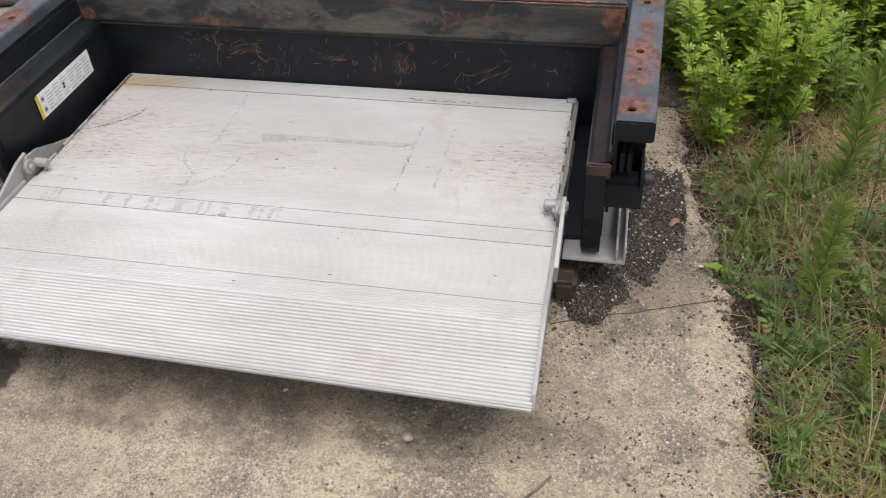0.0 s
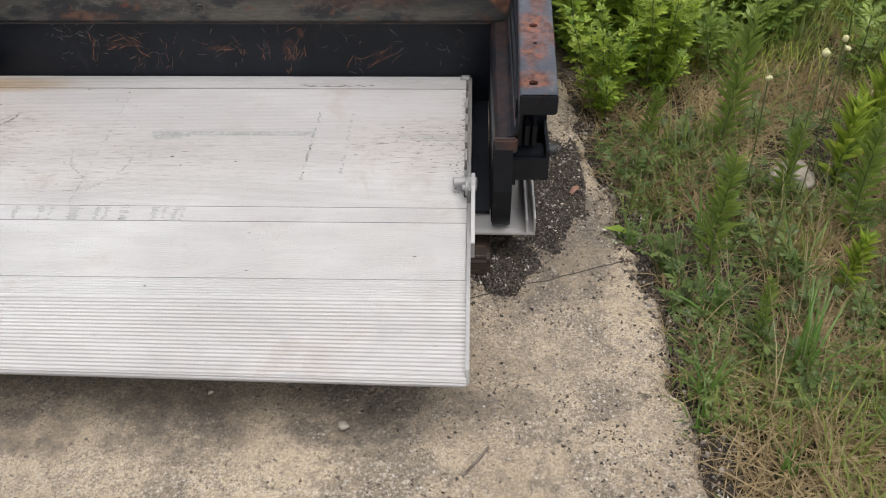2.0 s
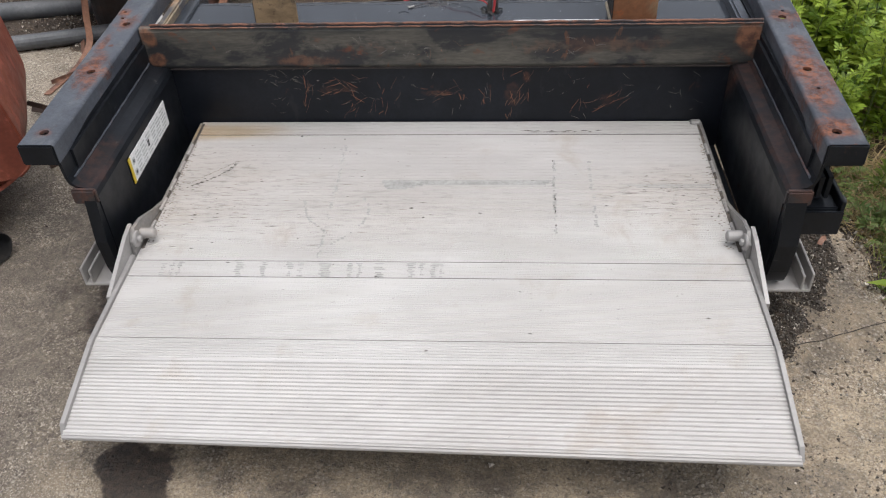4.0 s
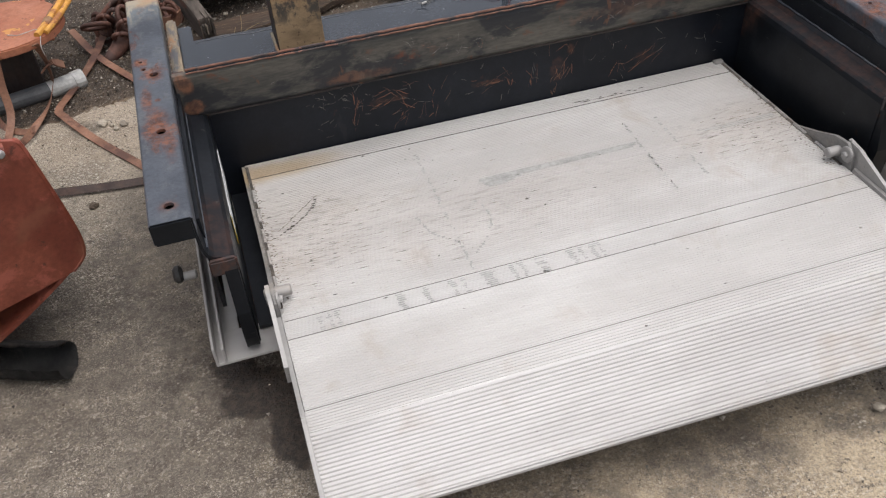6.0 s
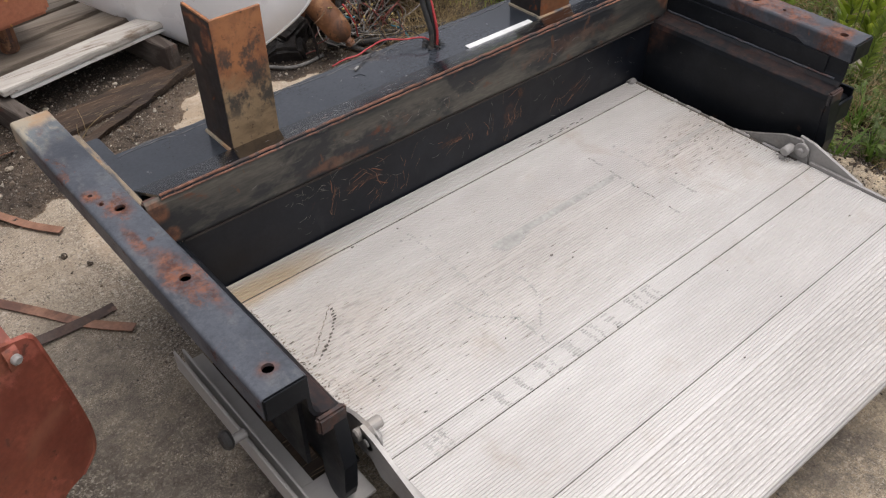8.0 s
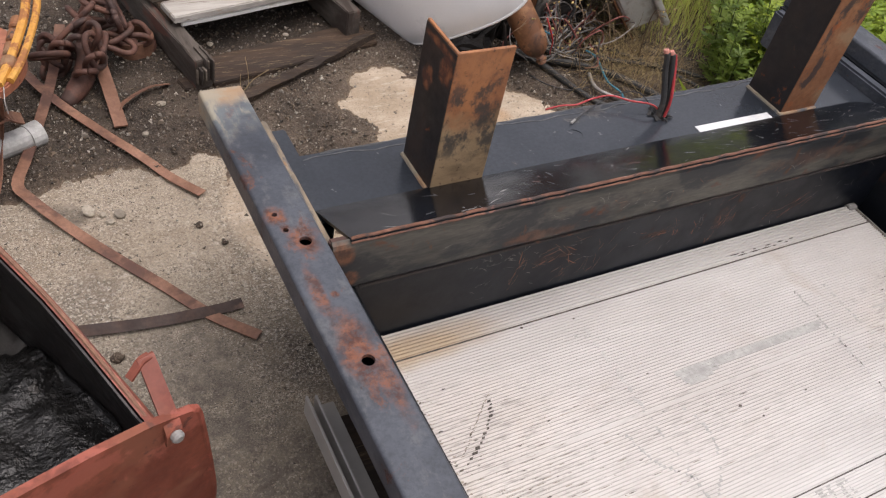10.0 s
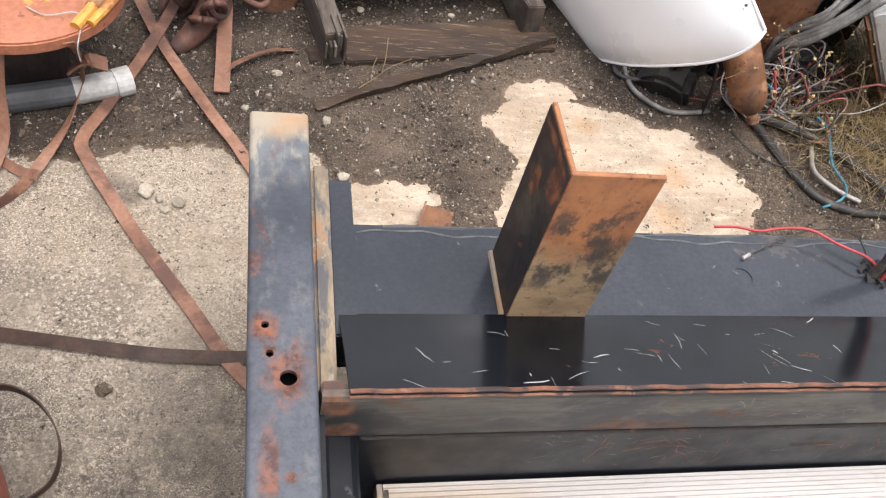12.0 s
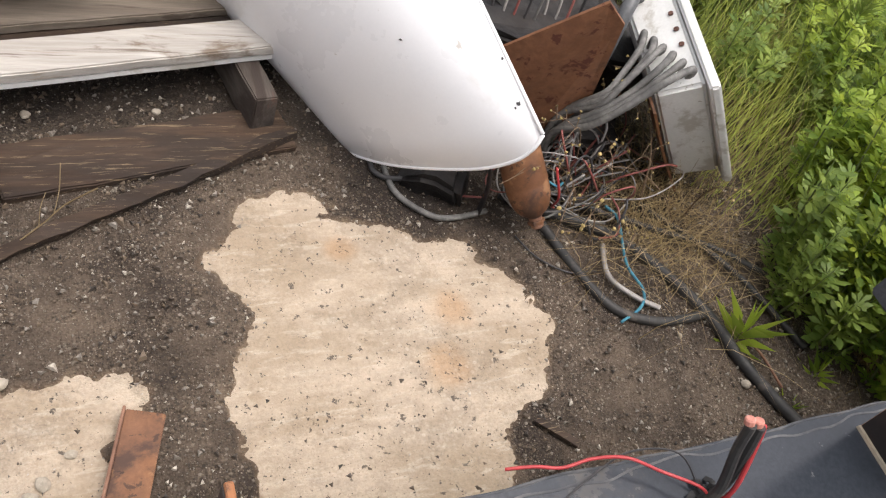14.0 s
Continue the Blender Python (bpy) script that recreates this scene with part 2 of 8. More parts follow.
def post_material():
    """Orange rust above, scorched black in the middle, tan dirt at the foot."""
    m, nt, q = base("rusted_post_steel")
    co, sx = nt.nodes.new("ShaderNodeNewGeometry"), nt.nodes.new("ShaderNodeSeparateXYZ")
    nt.links.new(co.outputs["Position"], sx.inputs[0])
    h = calc(nt, "ADD", sx.outputs[2], calc(nt, "MULTIPLY", calc(nt, "SUBTRACT", noisy(nt, 11.0, 5.0, 0.65), 0.5), 0.16))
    top = mix(nt, ramp(nt, noisy(nt, 14.0, 6.0, 0.65), 0.36, 0.64), (0.19, 0.075, 0.035), (0.36, 0.15, 0.06))
    low = mix(nt, ramp(nt, noisy(nt, 9.0, 6.0, 0.65, (1, 1, 2)), 0.36, 0.64), (0.13, 0.085, 0.045), (0.31, 0.215, 0.12))
    col = mix(nt, ramp(nt, h, 0.53, 0.60), low, top)
    scorch = calc(nt, "MULTIPLY", ramp(nt, noisy(nt, 26.0, 7.0, 0.72, (1, 1, 0.7), 0.0, 2.0), 0.46, 0.60, 0.0, 0.9), calc(nt, "MULTIPLY", ramp(nt, h, 0.44, 0.53), ramp(nt, h, 0.60, 0.70, 1.0, 0.25)))
    col = mix(nt, scorch, col, (0.035, 0.034, 0.032))
    col = mix(nt, ramp(nt, noisy(nt, 60.0, 5.0, 0.7, ONE, 0.0, 6.0), 0.58, 0.66, 0.0, 0.7), col, (0.07, 0.04, 0.026))
    put(nt, q.inputs["Base Color"], col)
    put(nt, q.inputs["Roughness"], ramp(nt, noisy(nt, 16.0, 5.0), 0.3, 0.7, 0.55, 0.85))
    nt.links.new(bumped(nt, noisy(nt, 90.0, 5.0, 0.7), 0.35, 0.0015), q.inputs["Normal"])
    return m


post_rust = post_material()
rust_dark = surface("dark_rusted_steel", (0.012, 0.011, 0.012), (0.030, 0.020, 0.017), 8, (0.45, 0.7), 0.0, 80, 0.2, 0.0015, [
    ((0.20, 0.06, 0.022), 22.0, 0.70, 0.76, 0.9, ONE, 0.9), ((0.05, 0.03, 0.022), 5.0, 0.56, 0.70, 0.6, ONE, 0.8)])
overlay(rust_dark, [((0.162, 0.205, 0.672), (0.03, 0.020, 0.030), 0.8, 1.1), ((0.162, 0.265, 0.615), (0.03, 0.018, 0.022), 0.7, 1.1), ((0.162, 0.235, 0.700), (0.03, 0.050, 0.008), 0.7, 1.0)], (0.10, 0.035, 0.02), (0.33, 0.12, 0.045))
seam_rust = surface("dull_seam_rust", (0.12, 0.052, 0.032), (0.23, 0.105, 0.065), 22, (0.65, 0.85), 0.0, 120, 0.3, 0.001, [((0.025, 0.022, 0.022), 16.0, 0.50, 0.62, 0.85, (1.0, 1, 1), 0.6), ((0.30, 0.14, 0.10), 40.0, 0.62, 0.70, 0.6, ONE, 0.85)])
strap_rust = surface("rusty_strap_steel", (0.18, 0.085, 0.050), (0.29, 0.15, 0.095), 14, (0.55, 0.75), 0.0, 120, 0.2, 0.0008, [((0.075, 0.035, 0.026), 6.0, 0.50, 0.66, 0.85, ONE, 0.7)])
orange_paint = surface("faded_orange_paint", (0.165, 0.037, 0.020), (0.27, 0.074, 0.041), 6, (0.45, 0.65), 0.0, 90, 0.18, 0.0012, [
    ((0.22, 0.075, 0.04), 5.0, 0.52, 0.66, 0.75, ONE, 0.8), ((0.44, 0.125, 0.085), 9.0, 0.55, 0.66, 0.5, ONE, 0.6), ((0.09, 0.04, 0.03), 26.0, 0.66, 0.73, 0.7, ONE, 0.8)])
yellow_paint = surface("chipped_yellow_orange_paint", (0.55, 0.25, 0.04), (0.62, 0.32, 0.06), 12, (0.5, 0.65), 0.0, 90, 0.15, 0.001, [(RUST2, 14.0, 0.52, 0.62, 0.85, ONE, 0.8)])
inside_dark = surface("tarred_inner_steel", (0.006, 0.005, 0.005), (0.016, 0.010, 0.008), 6, (0.4, 0.7), 0.0, 60, 0.3, 0.002, [((0.012, 0.012, 0.012), 5.0, 0.45, 0.6, 0.9, ONE, 0.3)])
tar = surface("wet_black_tar", (0.008, 0.008, 0.008), (0.018, 0.017, 0.016), 14, (0.2, 0.5), 0.0, 26, 1.0, 0.012, [((0.15, 0.14, 0.13), 28.0, 0.68, 0.76, 0.5, ONE, 0.4)])
grey_sludge = surface("grey_dried_sludge", (0.032, 0.030, 0.028), (0.060, 0.056, 0.051), 8, (0.6, 0.85), 0.0, 70, 0.3, 0.003, [((0.03, 0.03, 0.03), 6.0, 0.60, 0.70, 0.8, ONE, 0.5)])
white_panel = surface("white_fibreglass", (0.76, 0.77, 0.78), (0.82, 0.82, 0.82), 2.5, (0.25, 0.38), 0.0, 160, 0.03, 0.0005, [((0.30, 0.25, 0.18), 22.0, 0.74, 0.80, 0.6, ONE, 0.7), ((0.62, 0.61, 0.58), 4.0, 0.58, 0.75, 0.5, ONE, 0.5)], speckle=0.04)
white_box = surface("dirty_white_plastic", (0.72, 0.73, 0.70), (0.80, 0.80, 0.77), 6, (0.45, 0.6), 0.0, 160, 0.06, 0.0006, [((0.34, 0.30, 0.23), 7.0, 0.60, 0.74, 0.6, ONE, 0.8), ((0.20, 0.15, 0.10), 34.0, 0.72, 0.78, 0.6, ONE, 0.8)], speckle=0.15)
tank_rust = surface("brown_rusted_cylinder", (0.15, 0.062, 0.026), (0.25, 0.11, 0.046), 8, (0.5, 0.7), 0.0, 90, 0.3, 0.001, [((0.05, 0.026, 0.018), 7.0, 0.52, 0.64, 0.85, ONE, 0.7), ((0.33, 0.17, 0.08), 18.0, 0.60, 0.70, 0.6, ONE, 0.8), ((0.03, 0.02, 0.016), 40.0, 0.62, 0.70, 0.7, ONE, 0.8)])
rubber = surface("black_cable_jacket", (0.022, 0.022, 0.022), (0.045, 0.043, 0.040), 20, (0.5, 0.7), 0.0, 150, 0.1, 0.0006, [((0.14, 0.12, 0.10), 14.0, 0.60, 0.74, 0.5, ONE, 0.8)])
grey_hose = surface("grey_corrugated_hose", (0.10, 0.098, 0.092), (0.23, 0.225, 0.21), 26, (0.5, 0.7), 0.0, 150, 0.1, 0.0006)
red_wire = surface("red_wire_jacket", (0.42, 0.035, 0.04), (0.50, 0.06, 0.06), 30, (0.4, 0.5), bump=0)
pink_copper = surface("frayed_copper_ends", (0.55, 0.22, 0.16), (0.66, 0.30, 0.24), 200, (0.5, 0.6), bump=0.2, depth=0.001)
white_wire = surface("pale_wire_jacket", (0.30, 0.28, 0.26), (0.44, 0.42, 0.40), 30, (0.45, 0.6), bump=0)
dark_wire = surface("dark_wire_jacket", (0.03, 0.03, 0.032), (0.06, 0.055, 0.055), 30, (0.5, 0.6), bump=0)
rose_wire = surface("dull_red_wire_jacket", (0.26, 0.07, 0.06), (0.34, 0.12, 0.10), 30, (0.5, 0.6), bump=0)
teal_cord = surface("teal_twine", (0.03, 0.16, 0.24), (0.06, 0.26, 0.33), 60, (0.6, 0.8), bump=0.2)
pvc = surface("grey_pvc", (0.075, 0.08, 0.085), (0.12, 0.125, 0.13), 8, (0.4, 0.6), bump=0.05, depth=0.0005)
pale_pvc = surface("scuffed_pale_pvc", (0.42, 0.42, 0.40), (0.58, 0.58, 0.56), 25, (0.5, 0.7), bump=0.2, depth=0.001)
paper = surface("white_vinyl_label", (0.72, 0.73, 0.73), (0.78, 0.78, 0.77), 15, (0.4, 0.5), bump=0)
ink = surface("grey_label_print", (0.42, 0.44, 0.43), (0.50, 0.52, 0.50), 40, (0.4, 0.5), bump=0)
dark_ink = surface("dark_label_print", (0.03, 0.03, 0.035), (0.05, 0.05, 0.05), 40, (0.4, 0.5), bump=0)
yellow_ink = surface("yellow_label_print", (0.62, 0.44, 0.02), (0.68, 0.5, 0.03), 40, (0.4, 0.5), bump=0)
wood_pale = surface("bleached_pallet_wood", (0.40, 0.375, 0.335), (0.56, 0.535, 0.49), 9, (0.7, 0.9), 0.0, 60, 0.5, 0.002, [
    ((0.30, 0.24, 0.16), 9.0, 0.54, 0.68, 0.7, (0.18, 2.5, 2.5), 0.9), ((0.11, 0.075, 0.05), 22.0, 0.62, 0.70, 0.75, (0.08, 2.2, 2.2), 0.9), ((0.13, 0.085, 0.05), 4.0, 0.64, 0.74, 0.8, (0.8, 1.5, 1), 0.9)], stretch=(0.15, 2, 2), each=0.1)
wood_dark = surface("weathered_brown_wood", (0.024, 0.014, 0.009), (0.066, 0.040, 0.024), 8, (0.75, 0.95), 0.0, 50, 0.6, 0.003, [
    ((0.028, 0.020, 0.015), 7.0, 0.48, 0.62, 0.8, (0.3, 1.5, 1.5), 0.95), ((0.30, 0.225, 0.135), 190.0, 0.61, 0.69, 0.45, (0.05, 1.2, 1.2), 0.9), ((0.16, 0.10, 0.055), 5.0, 0.55, 0.68, 0.6, (0.3, 1.2, 1.2), 0.9)], stretch=(0.15, 2, 2), each=0.15)
stringer_wood = surface("grey_pallet_stringer_wood", (0.050, 0.040, 0.033), (0.135, 0.112, 0.092), 8, (0.75, 0.95), 0.0, 50, 0.6, 0.003, [
    ((0.045, 0.032, 0.026), 8.0, 0.52, 0.64, 0.85, (1.6, 0.25, 1.2), 0.95), ((0.17, 0.065, 0.045), 10.0, 0.60, 0.70, 0.6, (2, 0.2, 1), 0.9)], stretch=(2, 0.15, 2))


def aluminium(name, shade=1.0, dirt=0.6):
    m, nt, p = base(name)
    a = tuple(shade * v for v in (0.575, 0.56, 0.54))
    b = tuple(shade * v for v in (0.475, 0.458, 0.437))
    col = mix(nt, ramp(nt, noisy(nt, 3.0, 6.0, 0.6, (0.5, 1.5, 1)), 0.35, 0.65), a, b)
    col = mix(nt, ramp(nt, noisy(nt, 90.0, 3.0, 0.7, (0.05, 1, 1)), 0.3, 0.7, 0.0, 0.25), col, (0.42, 0.405, 0.38))
    brown = ramp(nt, noisy(nt, 5.5, 7.0, 0.65, ONE, 0.4, 4.0), 0.56, 0.74, 0.0, 0.45 * dirt)
    col = mix(nt, brown, col, (0.36, 0.30, 0.24))
    flecks = ramp(nt, noisy(nt, 95.0, 5.0, 0.7, (0.6, 1.3, 1), 0.0, 9.0), 0.665, 0.70, 0.0, 0.45 * dirt)
    # grime lies in the corners of the deck by the hinges and along the back edge
    place = spot(nt, 0.10, -0.28, 0.20, 0.16, 0.7, 0.6, 7.0)
    place = calc(nt, "MAXIMUM", place, spot(nt, 1.27, -0.30, 0.20, 0.11, 0.7, 0.6, 7.0))
    place = calc(nt, "MAXIMUM", place, calc(nt, "MULTIPLY", spot(nt, 0.45, -0.36, 0.40, 0.14, 0.8, 0.6, 5.0), 0.6))
    grime = calc(nt, "MULTIPLY", place, ramp(nt, noisy(nt, 60.0, 6.0, 0.7, (0.35, 1.6, 1), 0.0, 2.0), 0.50, 0.66, 0.0, 0.42 * dirt))
    col = mix(nt, calc(nt, "MULTIPLY", place, 0.25 * dirt), col, (0.45, 0.38, 0.31))
    col = mix(nt, grime, col, (0.11, 0.095, 0.08))
    col = mix(nt, flecks, col, (0.12, 0.10, 0.085))
    col = mix(nt, calc(nt, "MULTIPLY", spot(nt, 0.07, -0.02, 0.16, 0.035, 0.7, 0.4, 12.0), 0.6 * dirt), col, (0.40, 0.27, 0.12))
    put(nt, p.inputs["Base Color"], col)
    dull = calc(nt, "MAXIMUM", brown, calc(nt, "MAXIMUM", flecks, grime))
    put(nt, p.inputs["Metallic"], calc(nt, "MULTIPLY", calc(nt, "SUBTRACT", 1.0, dull), 0.35))
    put(nt, p.inputs["Roughness"], calc(nt, "ADD", ramp(nt, noisy(nt, 8.0, 5.0, 0.6, (0.4, 1.5, 1), 0.0, 6.0), 0.3, 0.7, 0.45, 0.60), calc(nt, "MULTIPLY", dull, 0.2)))
    nt.links.new(bumped(nt, noisy(nt, 140.0, 4.0, 0.7, (0.3, 1, 1)), 0.12, 0.0008), p.inputs["Normal"])
    return m


deck_metal = aluminium("ribbed_aluminium", 1.0, 1.0)
bar_metal = aluminium("dull_cast_aluminium", 0.56, 1.0)
smudge = surface("grey_scuffed_aluminium", (0.37, 0.365, 0.345), (0.46, 0.455, 0.43), 20, (0.5, 0.65), 0.3, 90, 0.1, 0.0006)


def concrete_material():
    m, nt, p = base("weathered_concrete")
    big = noisy(nt, 2.2, 7.0, 0.62)
    col = mix(nt, ramp(nt, big, 0.34, 0.66), (0.335, 0.262, 0.172), (0.52, 0.42, 0.285))
    # greyer, more worn slab on the side by the bucket
    co, sx = nt.nodes.new("ShaderNodeTexCoord"), nt.nodes.new("ShaderNodeSeparateXYZ")
    nt.links.new(co.outputs["Object"], sx.inputs[0])
    side = ramp(nt, calc(nt, "ADD", sx.outputs[0], calc(nt, "MULTIPLY", calc(nt, "SUBTRACT", noisy(nt, 3.0, 4.0), 0.5), 0.5)), -0.25, 0.25, 1.0, 0.0)
    col = mix(nt, calc(nt, "MULTIPLY", side, 0.85), col, mix(nt, ramp(nt, big, 0.38, 0.62), (0.165, 0.142, 0.110), (0.33, 0.29, 0.23)))
    # paler, fresher concrete that the gravel kept covered
    clean = calc(nt, "MAXIMUM", spot(nt, 0.66, 0.74, 0.46, 0.50, 0.2, 0.15, 5.0), calc(nt, "MAXIMUM", spot(nt, 0.06, 0.62, 0.17, 0.25, 0.2, 0.15, 5.0), calc(nt, "MULTIPLY", spot(nt, -0.30, 0.66, 0.40, 0.28, 0.6, 0.5, 5.0), 0.5)))
    fresh = mix(nt, ramp(nt, noisy(nt, 5.0, 7.0, 0.66, (0.7, 1.5, 1)), 0.36, 0.64), (0.38, 0.297, 0.208), (0.54, 0.445, 0.34))
    fresh = mix(nt, ramp(nt, noisy(nt, 30.0, 5.0, 0.7, (0.35, 1.6, 1), 0.0, 4.0), 0.52, 0.66, 0.0, 0.6), fresh, (0.60, 0.52, 0.415))
    fresh = mix(nt, ramp(nt, noisy(nt, 18.0, 6.0, 0.72, ONE, 0.0, 6.0), 0.54, 0.68, 0.0, 0.55), fresh, (0.31, 0.235, 0.155))
    for cx, cy, r in ((0.795, 0.835, 0.040), (0.745, 0.715, 0.044), (0.61, 1.0, 0.03)):
        fresh = mix(nt, calc(nt, "MULTIPLY", spot(nt, cx, cy, r, r * 0.9, 0.6, 0.45, 14.0), 0.55), fresh, (0.46, 0.27, 0.13))
    col = mix(nt, clean, col, fresh)
    worn = calc(nt, "SUBTRACT", 1.0, calc(nt, "MULTIPLY", clean, 0.72))
    col = mix(nt, calc(nt, "MULTIPLY", ramp(nt, noisy(nt, 34.0, 5.0, 0.7, ONE, 0.0, 2.0), 0.46, 0.62, 0.0, 0.55), worn), col, (0.19, 0.155, 0.115))
    # scaled places where the paste is gone and grey stones show
    scaled = calc(nt, "MULTIPLY", worn, ramp(nt, noisy(nt, 4.2, 7.0, 0.70, ONE, 0.3, 13.0), 0.50, 0.60, 0.12, 1.0))
    vor = nt.nodes.new("ShaderNodeTexVoronoi")
    vor.inputs["Scale"].default_value = 105.0
    nt.links.new(mapped(nt, ONE), vor.inputs["Vector"])
    tell = nt.nodes.new("ShaderNodeSeparateColor")
    nt.links.new(vor.outputs["Color"], tell.inputs[0])
    stone = mix(nt, ramp(nt, tell.outputs[0], 0.25, 0.85), (0.10, 0.088, 0.072), (0.44, 0.40, 0.34))
    stone = mix(nt, ramp(nt, tell.outputs[1], 0.86, 0.92), stone, (0.66, 0.62, 0.55))
    grit_ = ramp(nt, vor.outputs["Distance"], 0.30, 0.52, 1.0, 0.0)
    stone = mix(nt, calc(nt, "SUBTRACT", 1.0, grit_), stone, (0.085, 0.068, 0.050))
    col = mix(nt, calc(nt, "MULTIPLY", scaled, 0.62), col, stone)
    col = mix(nt, ramp(nt, noisy(nt, 62.0, 4.0, 0.7, ONE, 0.0, 8.0), 0.615, 0.655, 0.0, 0.85), col, (0.055, 0.045, 0.036))
    col = mix(nt, calc(nt, "MULTIPLY", ramp(nt, noisy(nt, 150.0, 3.0, 0.7, ONE, 0.0, 6.0), 0.40, 0.60, 0.0, 0.45), worn), col, (0.13, 0.105, 0.075))
    # broken aggregate: light and dark grains in the worn face
    for n, (scale, k) in enumerate(((75.0, 0.55), (150.0, 0.8), (280.0, 0.85))):
        much = calc(nt, "MULTIPLY", worn, calc(nt, "MULTIPLY", ramp(nt, noisy(nt, 4.5, 5.0, 0.65, ONE, 0.0, 3.0 + n), 0.38, 0.60, 0.2, 1.0), ramp(nt, side, 0.0, 1.0, 0.62, 1.0)))
        col = mix(nt, calc(nt, "MULTIPLY", much, ramp(nt, noisy(nt, scale, 2.0, 0.5, ONE, 0.0, 20.0 + n), 0.57, 0.63, 0.0, k * 0.85)), col, (0.62, 0.56, 0.47))
        col = mix(nt, calc(nt, "MULTIPLY", much, ramp(nt, noisy(nt, scale * 1.1, 2.0, 0.5, ONE, 0.0, 40.0 + n), 0.57, 0.63, 0.0, k)), col, (0.055, 0.045, 0.036))
    # stains, with shade along the ramp edge and rail mixed into the colour
    damp_and_shade, wet = 0.0, 0.0
    for cx, cy, rx, ry, k in DAMP_AND_SHADE:
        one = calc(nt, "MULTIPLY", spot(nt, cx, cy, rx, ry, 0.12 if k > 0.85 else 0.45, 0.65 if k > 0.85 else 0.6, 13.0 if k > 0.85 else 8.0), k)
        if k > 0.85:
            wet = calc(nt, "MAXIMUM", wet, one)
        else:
            damp_and_shade = calc(nt, "MAXIMUM", damp_and_shade, one)
    damp_and_shade = calc(nt, "MULTIPLY", damp_and_shade, ramp(nt, noisy(nt, 16.0, 7.0, 0.72, ONE, 0.0, 9.0), 0.36, 0.58, 0.35, 1.0))
    col = mix(nt, damp_and_shade, col, mix(nt, ramp(nt, noisy(nt, 40.0, 4.0), 0.4, 0.6), (0.045, 0.035, 0.026), (0.085, 0.07, 0.055)))
    col = mix(nt, wet, col, mix(nt, ramp(nt, noisy(nt, 60.0, 4.0, 0.7), 0.4, 0.62), (0.016, 0.012, 0.009), (0.048, 0.034, 0.024)))
    put(nt, p.inputs["Base Color"], col)
    put(nt, p.inputs["Roughness"], calc(nt, "SUBTRACT", 0.88, calc(nt, "MULTIPLY", calc(nt, "MAXIMUM", damp_and_shade, wet), 0.35)))
    h = calc(nt, "ADD", noisy(nt, 110.0, 5.0, 0.7), calc(nt, "MULTIPLY", calc(nt, "MULTIPLY", grit_, scaled), 0.6))
    nt.links.new(bumped(nt, h, 0.8, 0.006), p.inputs["Normal"])
    return m


# oil and damp on the slab, and shade painted in by ramp and rail: centre, half widths, depth
DAMP_AND_SHADE = [(0.10, -0.995, 0.085, 0.085, 0.97), (0.75, -1.03, 0.20, 0.10, 0.75), (1.15, -1.04, 0.16, 0.07, 0.7), (0.42, -1.06, 0.16, 0.07, 0.7), (1.42, -0.97, 0.12, 0.06, 0.6), (-0.06, -0.555, 0.10, 0.075, 0.95), (-0.025, -0.67, 0.055, 0.105, 0.95), (-0.125, -0.44, 0.05, 0.10, 0.9), (1.50, -0.83, 0.16, 0.10, 0.35), (-0.30, 0.0, 0.13, 0.36, 0.75), (-0.36, -0.28, 0.16, 0.30, 0.7), (-0.55, -0.55, 0.55, 0.75, 0.65), (0.15, -1.25, 0.45, 0.25, 0.25), (-0.06, -0.62, 0.13, 0.16, 0.75), (0.45, -0.98, 0.36, 0.13, 0.45), (-0.23, -0.25, 0.14, 0.40, 0.75), (0.95, -1.0, 0.30, 0.07, 0.4),
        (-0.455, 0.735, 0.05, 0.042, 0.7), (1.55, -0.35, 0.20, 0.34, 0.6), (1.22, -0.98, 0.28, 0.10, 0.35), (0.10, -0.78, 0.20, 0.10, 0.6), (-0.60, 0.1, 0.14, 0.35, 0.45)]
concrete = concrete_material()


